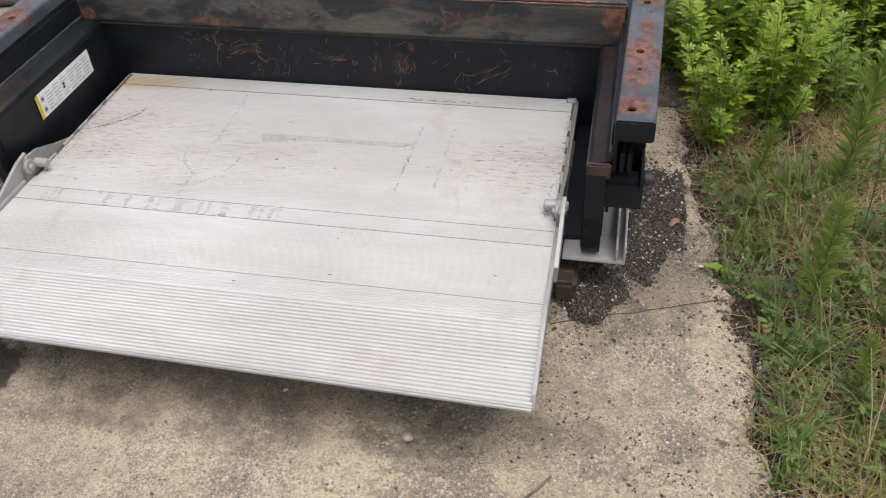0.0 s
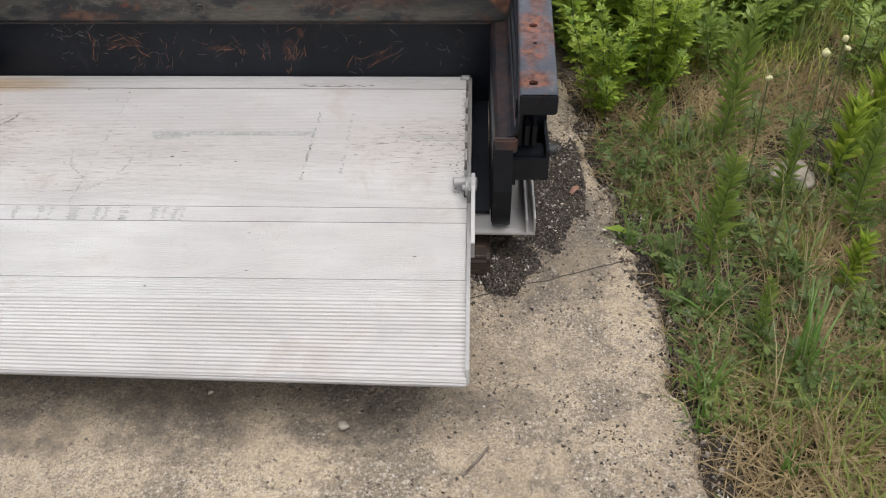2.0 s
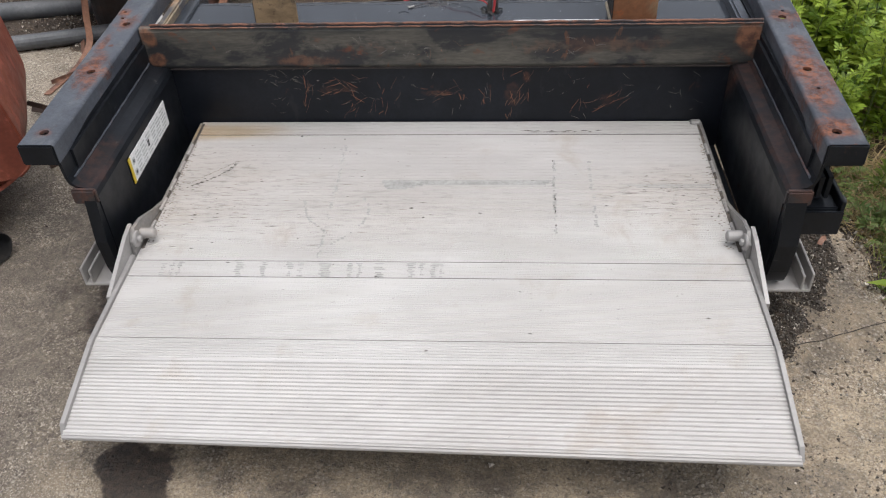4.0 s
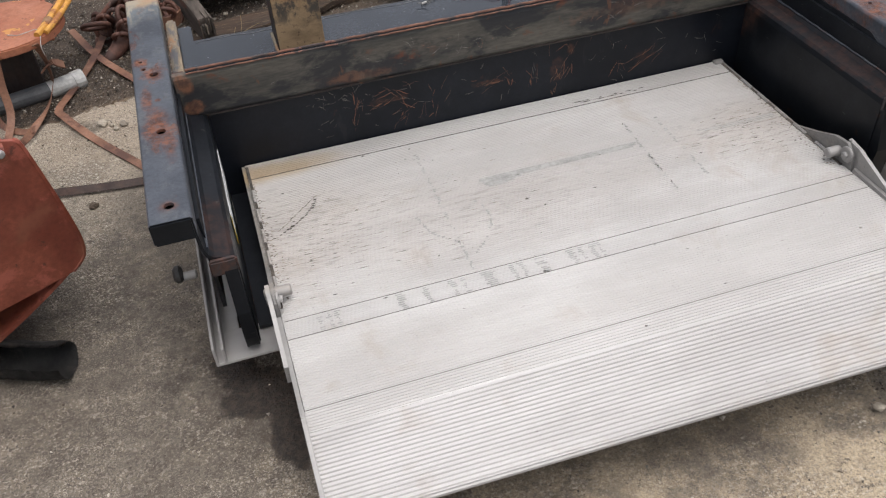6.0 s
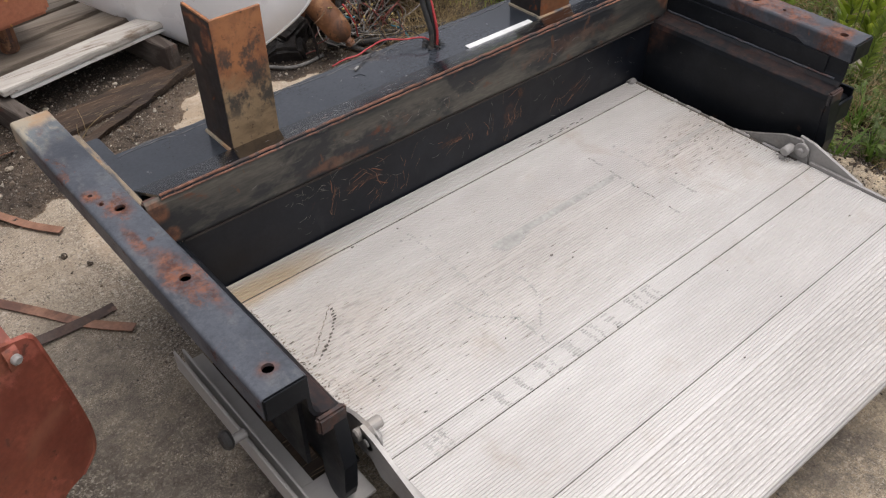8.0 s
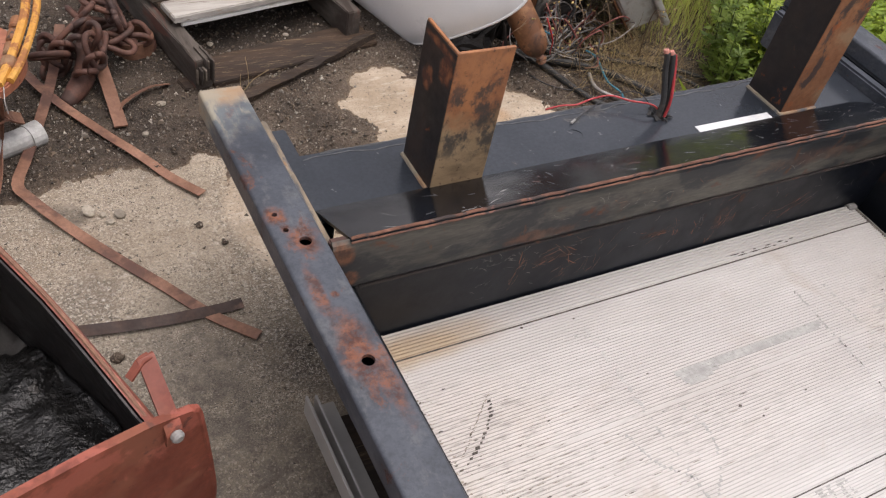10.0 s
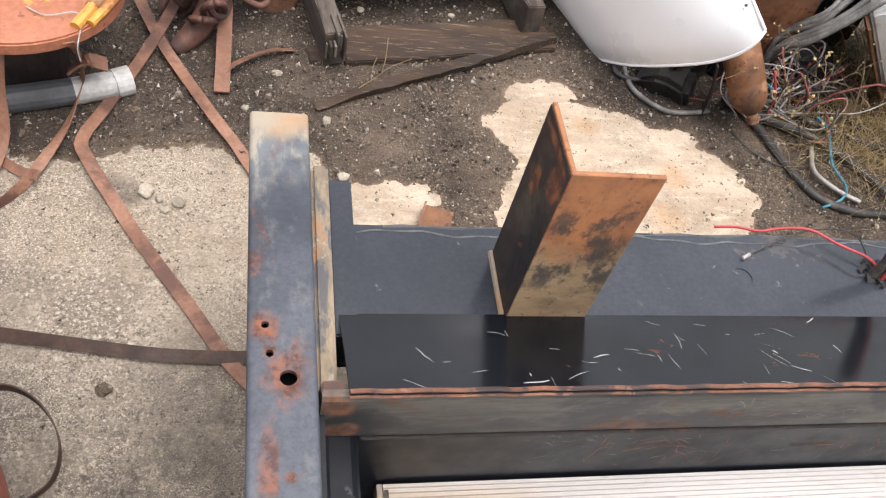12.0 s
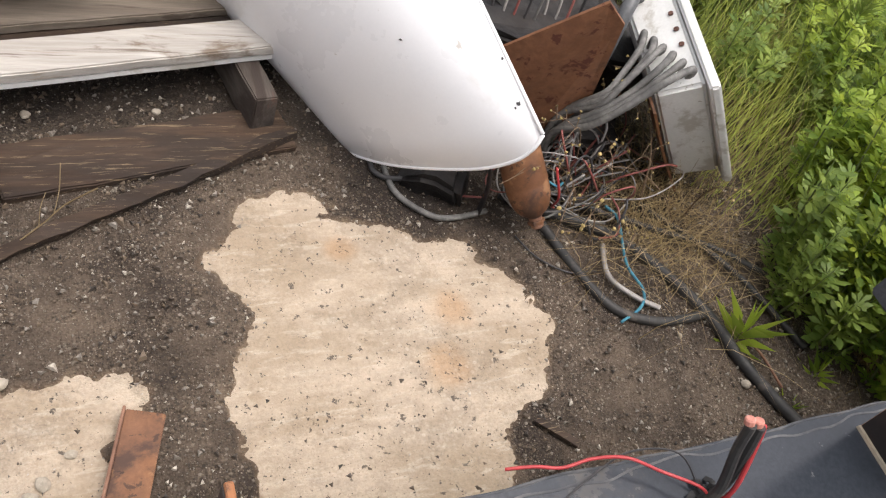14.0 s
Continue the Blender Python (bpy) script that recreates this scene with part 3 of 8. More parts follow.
def gravel_material(name, k):
    m, nt, p = base(name)
    col = mix(nt, ramp(nt, noisy(nt, 3.2, 7.0, 0.68), 0.36, 0.64), tuple(k * v for v in (0.038, 0.026, 0.018)), tuple(k * v for v in (0.140, 0.104, 0.074)))
    fine = nt.nodes.new("ShaderNodeTexVoronoi")
    fine.inputs["Scale"].default_value = 260.0
    nt.links.new(mapped(nt, ONE), fine.inputs["Vector"])
    vor = nt.nodes.new("ShaderNodeTexVoronoi")
    vor.inputs["Scale"].default_value = 120.0
    nt.links.new(mapped(nt, ONE), vor.inputs["Vector"])
    for node, keep in ((fine, 0.75), (vor, 0.6)):
        hs = nt.nodes.new("ShaderNodeSeparateColor")
        nt.links.new(node.outputs["Color"], hs.inputs[0])
        tone = mix(nt, ramp(nt, hs.outputs[0], 0.2, 0.8), tuple(k * v for v in (0.020, 0.015, 0.011)), tuple(k * v for v in (0.20, 0.155, 0.11)))
        tone = mix(nt, ramp(nt, hs.outputs[1], 0.86, 0.93), tone, (0.42, 0.37, 0.30))
        col = mix(nt, calc(nt, "MULTIPLY", ramp(nt, node.outputs["Distance"], 0.25, 0.5, keep, 0.0), ramp(nt, noisy(nt, 9.0, 5.0, 0.65, ONE, 0.0, 5.0), 0.40, 0.58, 0.35, 1.0)), col, tone)
    # the fringe, where a film of brown silt thins out over the slab
    thin = nt.nodes.new("ShaderNodeAttribute")
    thin.attribute_name = "thin"
    film = mix(nt, ramp(nt, noisy(nt, 26.0, 6.0, 0.7, ONE, 0.0, 8.0), 0.40, 0.60), (0.16, 0.10, 0.058), (0.36, 0.26, 0.165))
    col = mix(nt, calc(nt, "MULTIPLY", thin.outputs["Fac"], 0.9), col, film)
    # black soil under the wiring; shade below panel and pallet painted in; darker by plate and chain
    humus_and_shade = calc(nt, "MAXIMUM", spot(nt, 1.24, 1.14, 0.30, 0.16, 0.5, 0.5, 7.0), spot(nt, 0.88, 1.22, 0.20, 0.17, 0.4, 0.4, 7.0))
    humus_and_shade = calc(nt, "MAXIMUM", humus_and_shade, calc(nt, "MULTIPLY", calc(nt, "MAXIMUM", spot(nt, -0.62, 1.10, 0.55, 0.26, 0.6, 0.5, 5.0), spot(nt, -0.22, 1.40, 0.36, 0.24, 0.6, 0.5, 5.0)), 0.75))
    humus_and_shade = calc(nt, "MAXIMUM", humus_and_shade, calc(nt, "MULTIPLY", spot(nt, 0.40, 1.42, 0.55, 0.18, 0.4, 0.4, 6.0), 0.8))
    col = mix(nt, calc(nt, "MULTIPLY", humus_and_shade, ramp(nt, noisy(nt, 20.0, 5.0), 0.38, 0.6, 0.95, 0.65)), col, (0.020, 0.014, 0.010))
    put(nt, p.inputs["Base Color"], col)
    p.inputs["Roughness"].default_value = 0.85
    h = calc(nt, "ADD", noisy(nt, 90.0, 5.0, 0.7), calc(nt, "MULTIPLY", calc(nt, "ADD", vor.outputs["Distance"], fine.outputs["Distance"]), -0.7))
    nt.links.new(bumped(nt, h, 0.9, 0.007), p.inputs["Normal"])
    return m


def pebble_material(name, k):
    """Pebbles from near black over brown and grey to a few pale ones, one tone each."""
    m, nt, q = base(name)
    rnd = nt.nodes.new("ShaderNodeNewGeometry").outputs["Random Per Island"]
    dull = mix(nt, ramp(nt, rnd, 0.0, 0.55), tuple(k * v for v in (0.022, 0.016, 0.012)), tuple(k * v for v in (0.17, 0.125, 0.085)))
    col = mix(nt, ramp(nt, rnd, 0.58, 0.80), dull, tuple(k * v for v in (0.25, 0.225, 0.19)))
    col = mix(nt, ramp(nt, rnd, 0.90, 0.95), col, (0.56, 0.51, 0.43))
    col = mix(nt, ramp(nt, noisy(nt, 220.0, 3.0), 0.4, 0.65, 0.0, 0.4), col, (0.09, 0.075, 0.06))
    put(nt, q.inputs["Base Color"], col)
    q.inputs["Roughness"].default_value = 0.6
    return m


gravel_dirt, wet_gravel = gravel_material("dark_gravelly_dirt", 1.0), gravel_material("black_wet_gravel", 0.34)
soil = surface("dark_soil_and_thatch", (0.016, 0.011, 0.008), (0.060, 0.041, 0.027), 6, (0.85, 0.95), 0.0, 60, 0.8, 0.01, [((0.24, 0.18, 0.11), 40.0, 0.54, 0.66, 0.75, (1, 0.3, 1), 0.9), ((0.26, 0.20, 0.12), 36.0, 0.55, 0.66, 0.7, (0.3, 1, 1), 0.9)])
pebble_mat = pebble_material("mixed_pebbles", 1.0)
dark_pebble = pebble_material("wet_dark_pebbles", 0.45)
pale_stone = surface("pale_limestone", (0.29, 0.25, 0.195), (0.43, 0.385, 0.31), 30, (0.75, 0.9), 0.0, 120, 0.4, 0.003, each=0.2)


def leaf_material(name, a, b, light):
    m, nt, p = base(name)
    rnd = nt.nodes.new("ShaderNodeNewGeometry").outputs["Random Per Island"]
    col = mix(nt, ramp(nt, rnd, 0.0, 1.0), a, b)
    col = mix(nt, ramp(nt, noisy(nt, 2.5, 4.0), 0.4, 0.7, 0.0, 0.5), col, light)
    put(nt, p.inputs["Base Color"], col)
    p.inputs["Roughness"].default_value = 0.5
    tr = nt.nodes.new("ShaderNodeBsdfTranslucent")
    put(nt, tr.inputs["Color"], mix(nt, 0.5, col, light))
    ms = nt.nodes.new("ShaderNodeMixShader")
    ms.inputs[0].default_value = 0.45
    nt.links.new(p.outputs[0], ms.inputs[1])
    nt.links.new(tr.outputs[0], ms.inputs[2])
    nt.links.new(ms.outputs[0], nt.nodes["Material Output"].inputs["Surface"])
    return m


bush_leaf = leaf_material("light_green_leaf", (0.06, 0.16, 0.018), (0.34, 0.48, 0.06), (0.64, 0.64, 0.10))
weed_leaf = leaf_material("mid_green_leaf", (0.09, 0.17, 0.03), (0.26, 0.36, 0.07), (0.42, 0.47, 0.12))
herb_leaf = leaf_material("blue_green_leaf", (0.060, 0.110, 0.028), (0.17, 0.235, 0.062), (0.26, 0.31, 0.09))
grass_green = leaf_material("green_grass", (0.065, 0.115, 0.02), (0.24, 0.30, 0.06), (0.38, 0.39, 0.11))
grass_dry = leaf_material("dry_tan_grass", (0.12, 0.080, 0.038), (0.42, 0.32, 0.165), (0.60, 0.48, 0.27))
stem_green = surface("green_stem", (0.09, 0.12, 0.035), (0.14, 0.17, 0.05), 20, (0.6, 0.7), bump=0)
flower_pale = surface("pale_seed_head", (0.42, 0.40, 0.18), (0.52, 0.50, 0.28), 60, (0.7, 0.9), bump=0.3)


# ---- mesh helpers ----
def thing(name, label, category, at=(0, 0, 0), group="", kind=""):
    ob = new(name)
    ob.location = at
    ob.empty_display_size = 0.05
    return tagged(ob, label, category, group, kind)


def part(name, bm, material, parent=None, label="", smooth=False):
    """Links a bmesh, in world places, as one mesh object under a thing or a part."""
    me = bpy.data.meshes.new(name)
    if smooth:
        for f in bm.faces:
            f.smooth = True
    bm.normal_update()
    bm.to_mesh(me)
    bm.free()
    me.materials.append(material)
    ob = new(name, me)
    if parent is not None:
        ob.parent = parent
        top = parent
        while top is not None:
            me.transform(Matrix.Translation(-Vector(top.location)))
            top = top.parent
    return tagged(ob, label)


def solo(name, bm, material, label, category, group="", kind="", smooth=False):
    ob = part(name, bm, material, None, "", smooth)
    return tagged(ob, label, category, group, kind)


def raw(name, verts, faces, material, parent=None, label="", smooth=False):
    me = bpy.data.meshes.new(name)
    me.from_pydata(verts, [], faces)
    if smooth:
        me.polygons.foreach_set("use_smooth", [True] * len(me.polygons))
    me.materials.append(material)
    ob = new(name, me)
    if parent is not None:
        ob.parent = parent
        me.transform(Matrix.Translation(-Vector(parent.location)))
    return tagged(ob, label)


def block(bm, lo, hi, bevel=0.0, m=None, seg=2):
    r = bmesh.ops.create_cube(bm, size=1.0)
    vs = r["verts"]
    for v in vs:
        v.co = Vector([lo[i] + (v.co[i] + 0.5) * (hi[i] - lo[i]) for i in range(3)])
    if bevel:
        es = list({e for v in vs for e in v.link_edges})
        out = bmesh.ops.bevel(bm, geom=es, offset=bevel, segments=seg, affect="EDGES", clamp_overlap=True)
        vs = list({v for f in out["faces"] for v in f.verts} | {v for v in vs if v.is_valid})
    if m is not None:
        bmesh.ops.transform(bm, matrix=m, verts=[v for v in vs if v.is_valid])
    return bm


def boxed(lo, hi, bevel=0.0, m=None):
    return block(bmesh.new(), lo, hi, bevel, m)


def prism(bm, outline, a, b, place):
    """Extrudes a closed 2D outline from a to b; place(p, q, s) gives the point of the world."""
    n = len(outline)
    r0 = [bm.verts.new(place(p, q, a)) for p, q in outline]
    r1 = [bm.verts.new(place(p, q, b)) for p, q in outline]
    for i in range(n):
        bm.faces.new((r0[i], r0[(i + 1) % n], r1[(i + 1) % n], r1[i]))
    bm.faces.new(r0[::-1])
    bm.faces.new(r1)
    bmesh.ops.recalc_face_normals(bm, faces=bm.faces)
    return bm


def sheet(bm, line, thick, a, b, place):
    """A bent plate: an open 2D line given thickness, extruded from a to b."""
    pts = [Vector(p) for p in line]
    off = []
    for i, p in enumerate(pts):
        d = (pts[min(i + 1, len(pts) - 1)] - pts[max(i - 1, 0)]).normalized()
        off.append(p + Vector((-d.y, d.x)) * thick)
    return prism(bm, [tuple(p) for p in pts] + [tuple(p) for p in off[::-1]], a, b, place)


def plate(bm, outline, holes, z0, z1):
    """A level plate with round holes of (x, y, radius), cut through it."""
    loops = [list(outline)] + [[(x + r * math.cos(k * math.tau / 14), y + r * math.sin(k * math.tau / 14) * 1.0) for k in range(14)] for x, y, r in holes]
    for z, flip in ((z1, False), (z0, True)):
        edges = []
        for loop in loops:
            vs = [bm.verts.new((x, y, z)) for x, y in loop]
            edges += [bm.edges.new((vs[i], vs[(i + 1) % len(vs)])) for i in range(len(vs))]
        bmesh.ops.triangle_fill(bm, edges=edges, use_beauty=True, normal=(0, 0, -1 if flip else 1))
    for loop in loops:
        n = len(loop)
        lo, hi = [bm.verts.new((x, y, z0)) for x, y in loop], [bm.verts.new((x, y, z1)) for x, y in loop]
        for i in range(n):
            bm.faces.new((lo[i], lo[(i + 1) % n], hi[(i + 1) % n], hi[i]))
    bmesh.ops.remove_doubles(bm, verts=bm.verts, dist=1e-5)
    bmesh.ops.recalc_face_normals(bm, faces=bm.faces)
    return bm


def smooth_line(points, steps=8):
    """A Catmull-Rom line through the points."""
    p = [Vector(q) for q in points]
    p = [2 * p[0] - p[1]] + p + [2 * p[-1] - p[-2]]
    out = []
    for i in range(1, len(p) - 2):
        for k in range(steps):
            t = k / steps
            out.append(0.5 * (2 * p[i] + (p[i + 1] - p[i - 1]) * t + (2 * p[i - 1] - 5 * p[i] + 4 * p[i + 1] - p[i + 2]) * t * t
                              + (3 * p[i] - p[i - 1] - 3 * p[i + 1] + p[i + 2]) * t ** 3))
    return out + [p[-2]]


def tube(bm, points, radius, n=8, steps=8, ribs=0.0):
    line = smooth_line(points, steps) if steps else [Vector(q) for q in points]
    side, rings = None, []
    for i, p in enumerate(line):
        d = (line[min(i + 1, len(line) - 1)] - line[max(i - 1, 0)]).normalized()
        side = (side - d * side.dot(d)) if side else d.orthogonal()
        side = side.normalized() if side.length > 1e-6 else d.orthogonal().normalized()
        up = d.cross(side)
        r = radius(i / (len(line) - 1)) if callable(radius) else radius
        r *= 1 + (ribs if i % 2 else 0)
        rings.append([bm.verts.new(p + r * (math.cos(a) * side + math.sin(a) * up)) for a in [k * math.tau / n for k in range(n)]])
    for a, b in zip(rings, rings[1:]):
        for k in range(n):
            bm.faces.new((a[k], a[(k + 1) % n], b[(k + 1) % n], b[k]))
    bm.faces.new(rings[0][::-1])
    bm.faces.new(rings[-1])
    return bm


def tubed(points, radius, n=8, steps=8):
    return tube(bmesh.new(), points, radius, n, steps)


def ribbon(bm, points, width, thick, across=None, steps=6, twist=None):
    """A flat steel band along a line. across: the band's width direction, by default level."""
    line = smooth_line(points, steps) if steps else [Vector(q) for q in points]
    rings = []
    for i, p in enumerate(line):
        d = (line[min(i + 1, len(line) - 1)] - line[max(i - 1, 0)]).normalized()
        w = Vector(across) if across else d.cross(Vector((0, 0, 1)))
        w = (w - d * w.dot(d)).normalized() if w.length > 1e-4 else Vector((1, 0, 0))
        nrm = d.cross(w)
        if twist:
            a = twist(i / (len(line) - 1))
            w, nrm = w * math.cos(a) + nrm * math.sin(a), nrm * math.cos(a) - w * math.sin(a)
        rings.append([bm.verts.new(p + w * sx * width / 2 + nrm * sz * thick / 2) for sx, sz in ((-1, -1), (1, -1), (1, 1), (-1, 1))])
    for a, b in zip(rings, rings[1:]):
        for k in range(4):
            bm.faces.new((a[k], a[(k + 1) % 4], b[(k + 1) % 4], b[k]))
    bm.faces.new(rings[0][::-1])
    bm.faces.new(rings[-1])
    bmesh.ops.recalc_face_normals(bm, faces=bm.faces)
    return bm


def rod(bm, a, b, r, n=16, bevel=0.0):
    a, b = Vector(a), Vector(b)
    d = (b - a).normalized()
    s = d.orthogonal().normalized()
    u = d.cross(s)
    stops = [(a, r - bevel), (a + d * bevel, r), (b - d * bevel, r), (b, r - bevel)] if bevel else [(a, r), (b, r)]
    rings = [[bm.verts.new(p + q * (math.cos(k * math.tau / n) * s + math.sin(k * math.tau / n) * u)) for k in range(n)] for p, q in stops]
    for x, y in zip(rings, rings[1:]):
        for k in range(n):
            bm.faces.new((x[k], x[(k + 1) % n], y[(k + 1) % n], y[k]))
    bm.faces.new(rings[0][::-1])
    bm.faces.new(rings[-1])
    return bm


def stone(bm, at, size, rng, squash=0.65):
    r = bmesh.ops.create_icosphere(bm, subdivisions=2 if size < 0.03 else 4, radius=1.0)
    off = Vector((rng.uniform(0, 50), rng.uniform(0, 50), rng.uniform(0, 50)))
    sx, sy = rng.uniform(0.7, 1.2), rng.uniform(0.7, 1.2)
    for v in r["verts"]:
        k = 1 + 0.45 * noise.noise(v.co * 1.1 + off) + (0.22 * noise.noise(v.co * 3.0 + off) + 0.10 * noise.noise(v.co * 8.0 + off) if size >= 0.03 else 0.0)
        v.co = Vector((v.co.x * sx * k, v.co.y * sy * k, v.co.z * squash * k)) * size + Vector(at)
    return bm


def rough_up(bm, amount, scale):
    for v in bm.verts:
        n = noise.noise_vector(v.co * scale)
        v.co += n * amount
    return bm


# ---- ground ----
def lines_noise(x, y, s):
    return noise.noise(Vector((x * s, y * s, 0.3)))


def slab_edge_x(y):
    ys = [0.11, -0.14, -0.45, -0.69, -0.86, -1.04, -1.4, -6.0]
    xs = [1.69, 1.745, 1.772, 1.826, 1.818, 1.845, 1.86, 2.0]
    return float(np.interp(-y, [-v for v in ys], xs)) + 0.030 * lines_noise(0, y, 9) + 0.016 * lines_noise(3, y, 33) + 0.007 * lines_noise(3, y, 80)


bm = bmesh.new()
bmesh.ops.create_grid(bm, x_segments=2, y_segments=2, size=600)
for v in bm.verts:
    v.co.z = -0.045
solo("ground", bm, soil, "dark bare soil and thatch running on beyond the slab", "ground", kind="structure")

# the concrete slab, with a broken outer edge
ys = [2.6 - 0.02 * i for i in range(331)]
verts, faces = [], []
for y in ys:
    ex = slab_edge_x(y)
    verts += [(-4.0, y, 0.0), (ex - 0.012, y, 0.0), (ex, y, -0.010), (ex + 0.006, y, -0.06)]
for i in range(len(ys) - 1):
    for k in range(3):
        a = i * 4 + k
        faces.append((a, a + 4, a + 5, a + 1))
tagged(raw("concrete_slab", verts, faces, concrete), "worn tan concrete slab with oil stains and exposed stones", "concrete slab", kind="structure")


def inside(x, y, poly):
    """Signed distance to a polygon, positive inside."""
    best, odd = 9.0, False
    for (x0, y0), (x1, y1) in zip(poly, poly[1:] + poly[:1]):
        dx, dy = x1 - x0, y1 - y0
        t = min(1, max(0, ((x - x0) * dx + (y - y0) * dy) / (dx * dx + dy * dy)))
        best = min(best, math.hypot(x - x0 - t * dx, y - y0 - t * dy))
        if (y0 > y) != (y1 > y) and x < x0 + (y - y0) / dy * dx:
            odd = not odd
    return best if odd else -best


BARE = [  # concrete left bare among the gravel
    [(0.36, 1.00), (0.41, 1.04), (0.43, 1.09), (0.46, 1.125), (0.53, 1.14), (0.58, 1.13), (0.60, 1.10), (0.56, 1.075), (0.71, 1.035), (0.78, 1.0), (0.87, 0.97), (0.965, 0.87), (0.955, 0.82), (0.99, 0.785), (0.91, 0.65), (0.84, 0.62), (0.80, 0.575), (0.77, 0.45), (0.76, 0.2), (0.36, 0.2), (0.36, 0.59), (0.35, 0.68), (0.385, 0.79), (0.425, 0.84), (0.42, 0.91)],
    [(-0.04, 0.75), (0.02, 0.765), (0.10, 0.775), (0.175, 0.77), (0.20, 0.755), (0.16, 0.70), (0.13, 0.66), (0.11, 0.2), (-0.06, 0.2)],
    [(-4.6, 0.70), (-2.0, 0.78), (-0.83, 0.87), (-0.75, 0.83), (-0.65, 0.80), (-0.58, 0.82), (-0.49, 0.80), (-0.44, 0.83), (-0.355, 0.86), (-0.27, 0.85), (-0.22, 0.79), (-0.15, 0.82), (-0.10, 0.86), (-0.06, 0.84), (-0.09, 0.74), (-0.05, 0.66), (0.06, 0.60), (0.06, 0.2), (-4.6, 0.2)],
]


def bare_edge(x, y):
    """How far a place lies out in the gravel, negative on the bare slab, with a ragged rim."""
    d = max(inside(x, y, p) for p in BARE)
    return -(d + 0.020 * lines_noise(x, y, 8) + 0.016 * lines_noise(x + 5, y, 24) + 0.011 * lines_noise(x, y + 4, 62) + 0.007 * lines_noise(x + 9, y, 140))


def gravel_depth(x, y):
    return min(1.0, max(-0.5, bare_edge(x, y) / 0.05))


def heap_depth(x, y):
    """The black gravel that washed up beside the foot of the frame."""
    d = 1 - math.hypot((x - 1.585) / 0.15, (y + 0.22) / 0.42)
    d = max(d, 1 - math.hypot((x - 1.47) / 0.15, (y + 0.55) / 0.17), 0.8 - math.hypot((x - 1.68) / 0.05, (y + 0.2) / 0.5))
    return min(1.0, max(-0.5, 2.0 * (d - 0.25 + 0.25 * lines_noise(x, y, 9) + 0.12 * lines_noise(x, y, 30))))


def gravel_sheet(name, xs, ys, depth, tall, label, mat, fringe):
    """A sheet of gravel over a grid of lines; fringe: how deep the silt film reaches."""
    nx, ny = len(xs) - 1, len(ys) - 1
    verts, thin = [], []
    for j, y in enumerate(ys):
        for i, x in enumerate(xs):
            k = depth(x, y)
            rim = min(1.0, min(i, j, nx - i, ny - j) / 4)
            z = (tall * k if k > 0 else 0.03 * k) - 0.004 + 0.003 * max(0.0, k) * (lines_noise(x, y, 40) + 1.2 * lines_noise(x, y, 95))
            verts.append((x, y, z if rim == 1 else z - 0.03 * (1 - rim)))
            thin.append(max(0.0, min(1.0, 1.0 - (k - 0.10) / fringe)))
    faces = []
    for j in range(ny):
        for i in range(nx):
            a = j * (nx + 1) + i
            q = (a, a + 1, a + nx + 2, a + nx + 1)
            if max(verts[v][2] for v in q) > -0.006:
                faces.append(q)
    ob = raw(name, verts, faces, mat, smooth=True)
    ob.data.attributes.new("thin", "FLOAT", "POINT").data.foreach_set("value", thin)
    return tagged(ob, label, "gravel", kind="structure")


spread = lambda a, b, step: [a + (b - a) * i / round((b - a) / step) for i in range(round((b - a) / step) + 1)]
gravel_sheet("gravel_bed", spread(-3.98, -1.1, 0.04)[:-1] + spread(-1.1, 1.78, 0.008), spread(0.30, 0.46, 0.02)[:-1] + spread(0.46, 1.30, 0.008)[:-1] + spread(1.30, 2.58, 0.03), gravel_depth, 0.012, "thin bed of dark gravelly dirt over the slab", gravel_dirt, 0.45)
gravel_sheet("gravel_drift", spread(1.28, 1.80, 0.010), spread(-0.80, 0.30, 0.010), heap_depth, 0.012, "black gravel washed up beside the steel frame", wet_gravel, 0.12)

verts, faces = [], []
for i in range(260):
    y = 0.40 - 0.01 * i
    e = slab_edge_x(y) - 0.004
    w = 0.10 + 0.05 * lines_noise(2, y, 6)
    verts += [(e, y, -0.020), (e + w * 0.5, y, -0.016 + 0.006 * lines_noise(e, y, 30)), (e + w, y, -0.046)]
for i in range(259):
    for k in range(2):
        a = i * 3 + k
        faces.append((a, a + 3, a + 4, a + 1))
tagged(raw("gravel_verge", verts, faces, wet_gravel, smooth=True), "strip of dark broken gravel along the slab", "gravel", kind="structure")

ROCK = [(-1, -0.6, -0.5), (1, -0.5, -0.6), (0.1, 1, -0.5), (-0.5, -0.4, 0.7), (0.6, -0.3, 0.6), (0, 0.6, 0.7)]
ROCK_F = [(0, 2, 1), (3, 4, 5), (0, 1, 4), (0, 4, 3), (1, 2, 5), (1, 5, 4), (2, 0, 3), (2, 3, 5)]


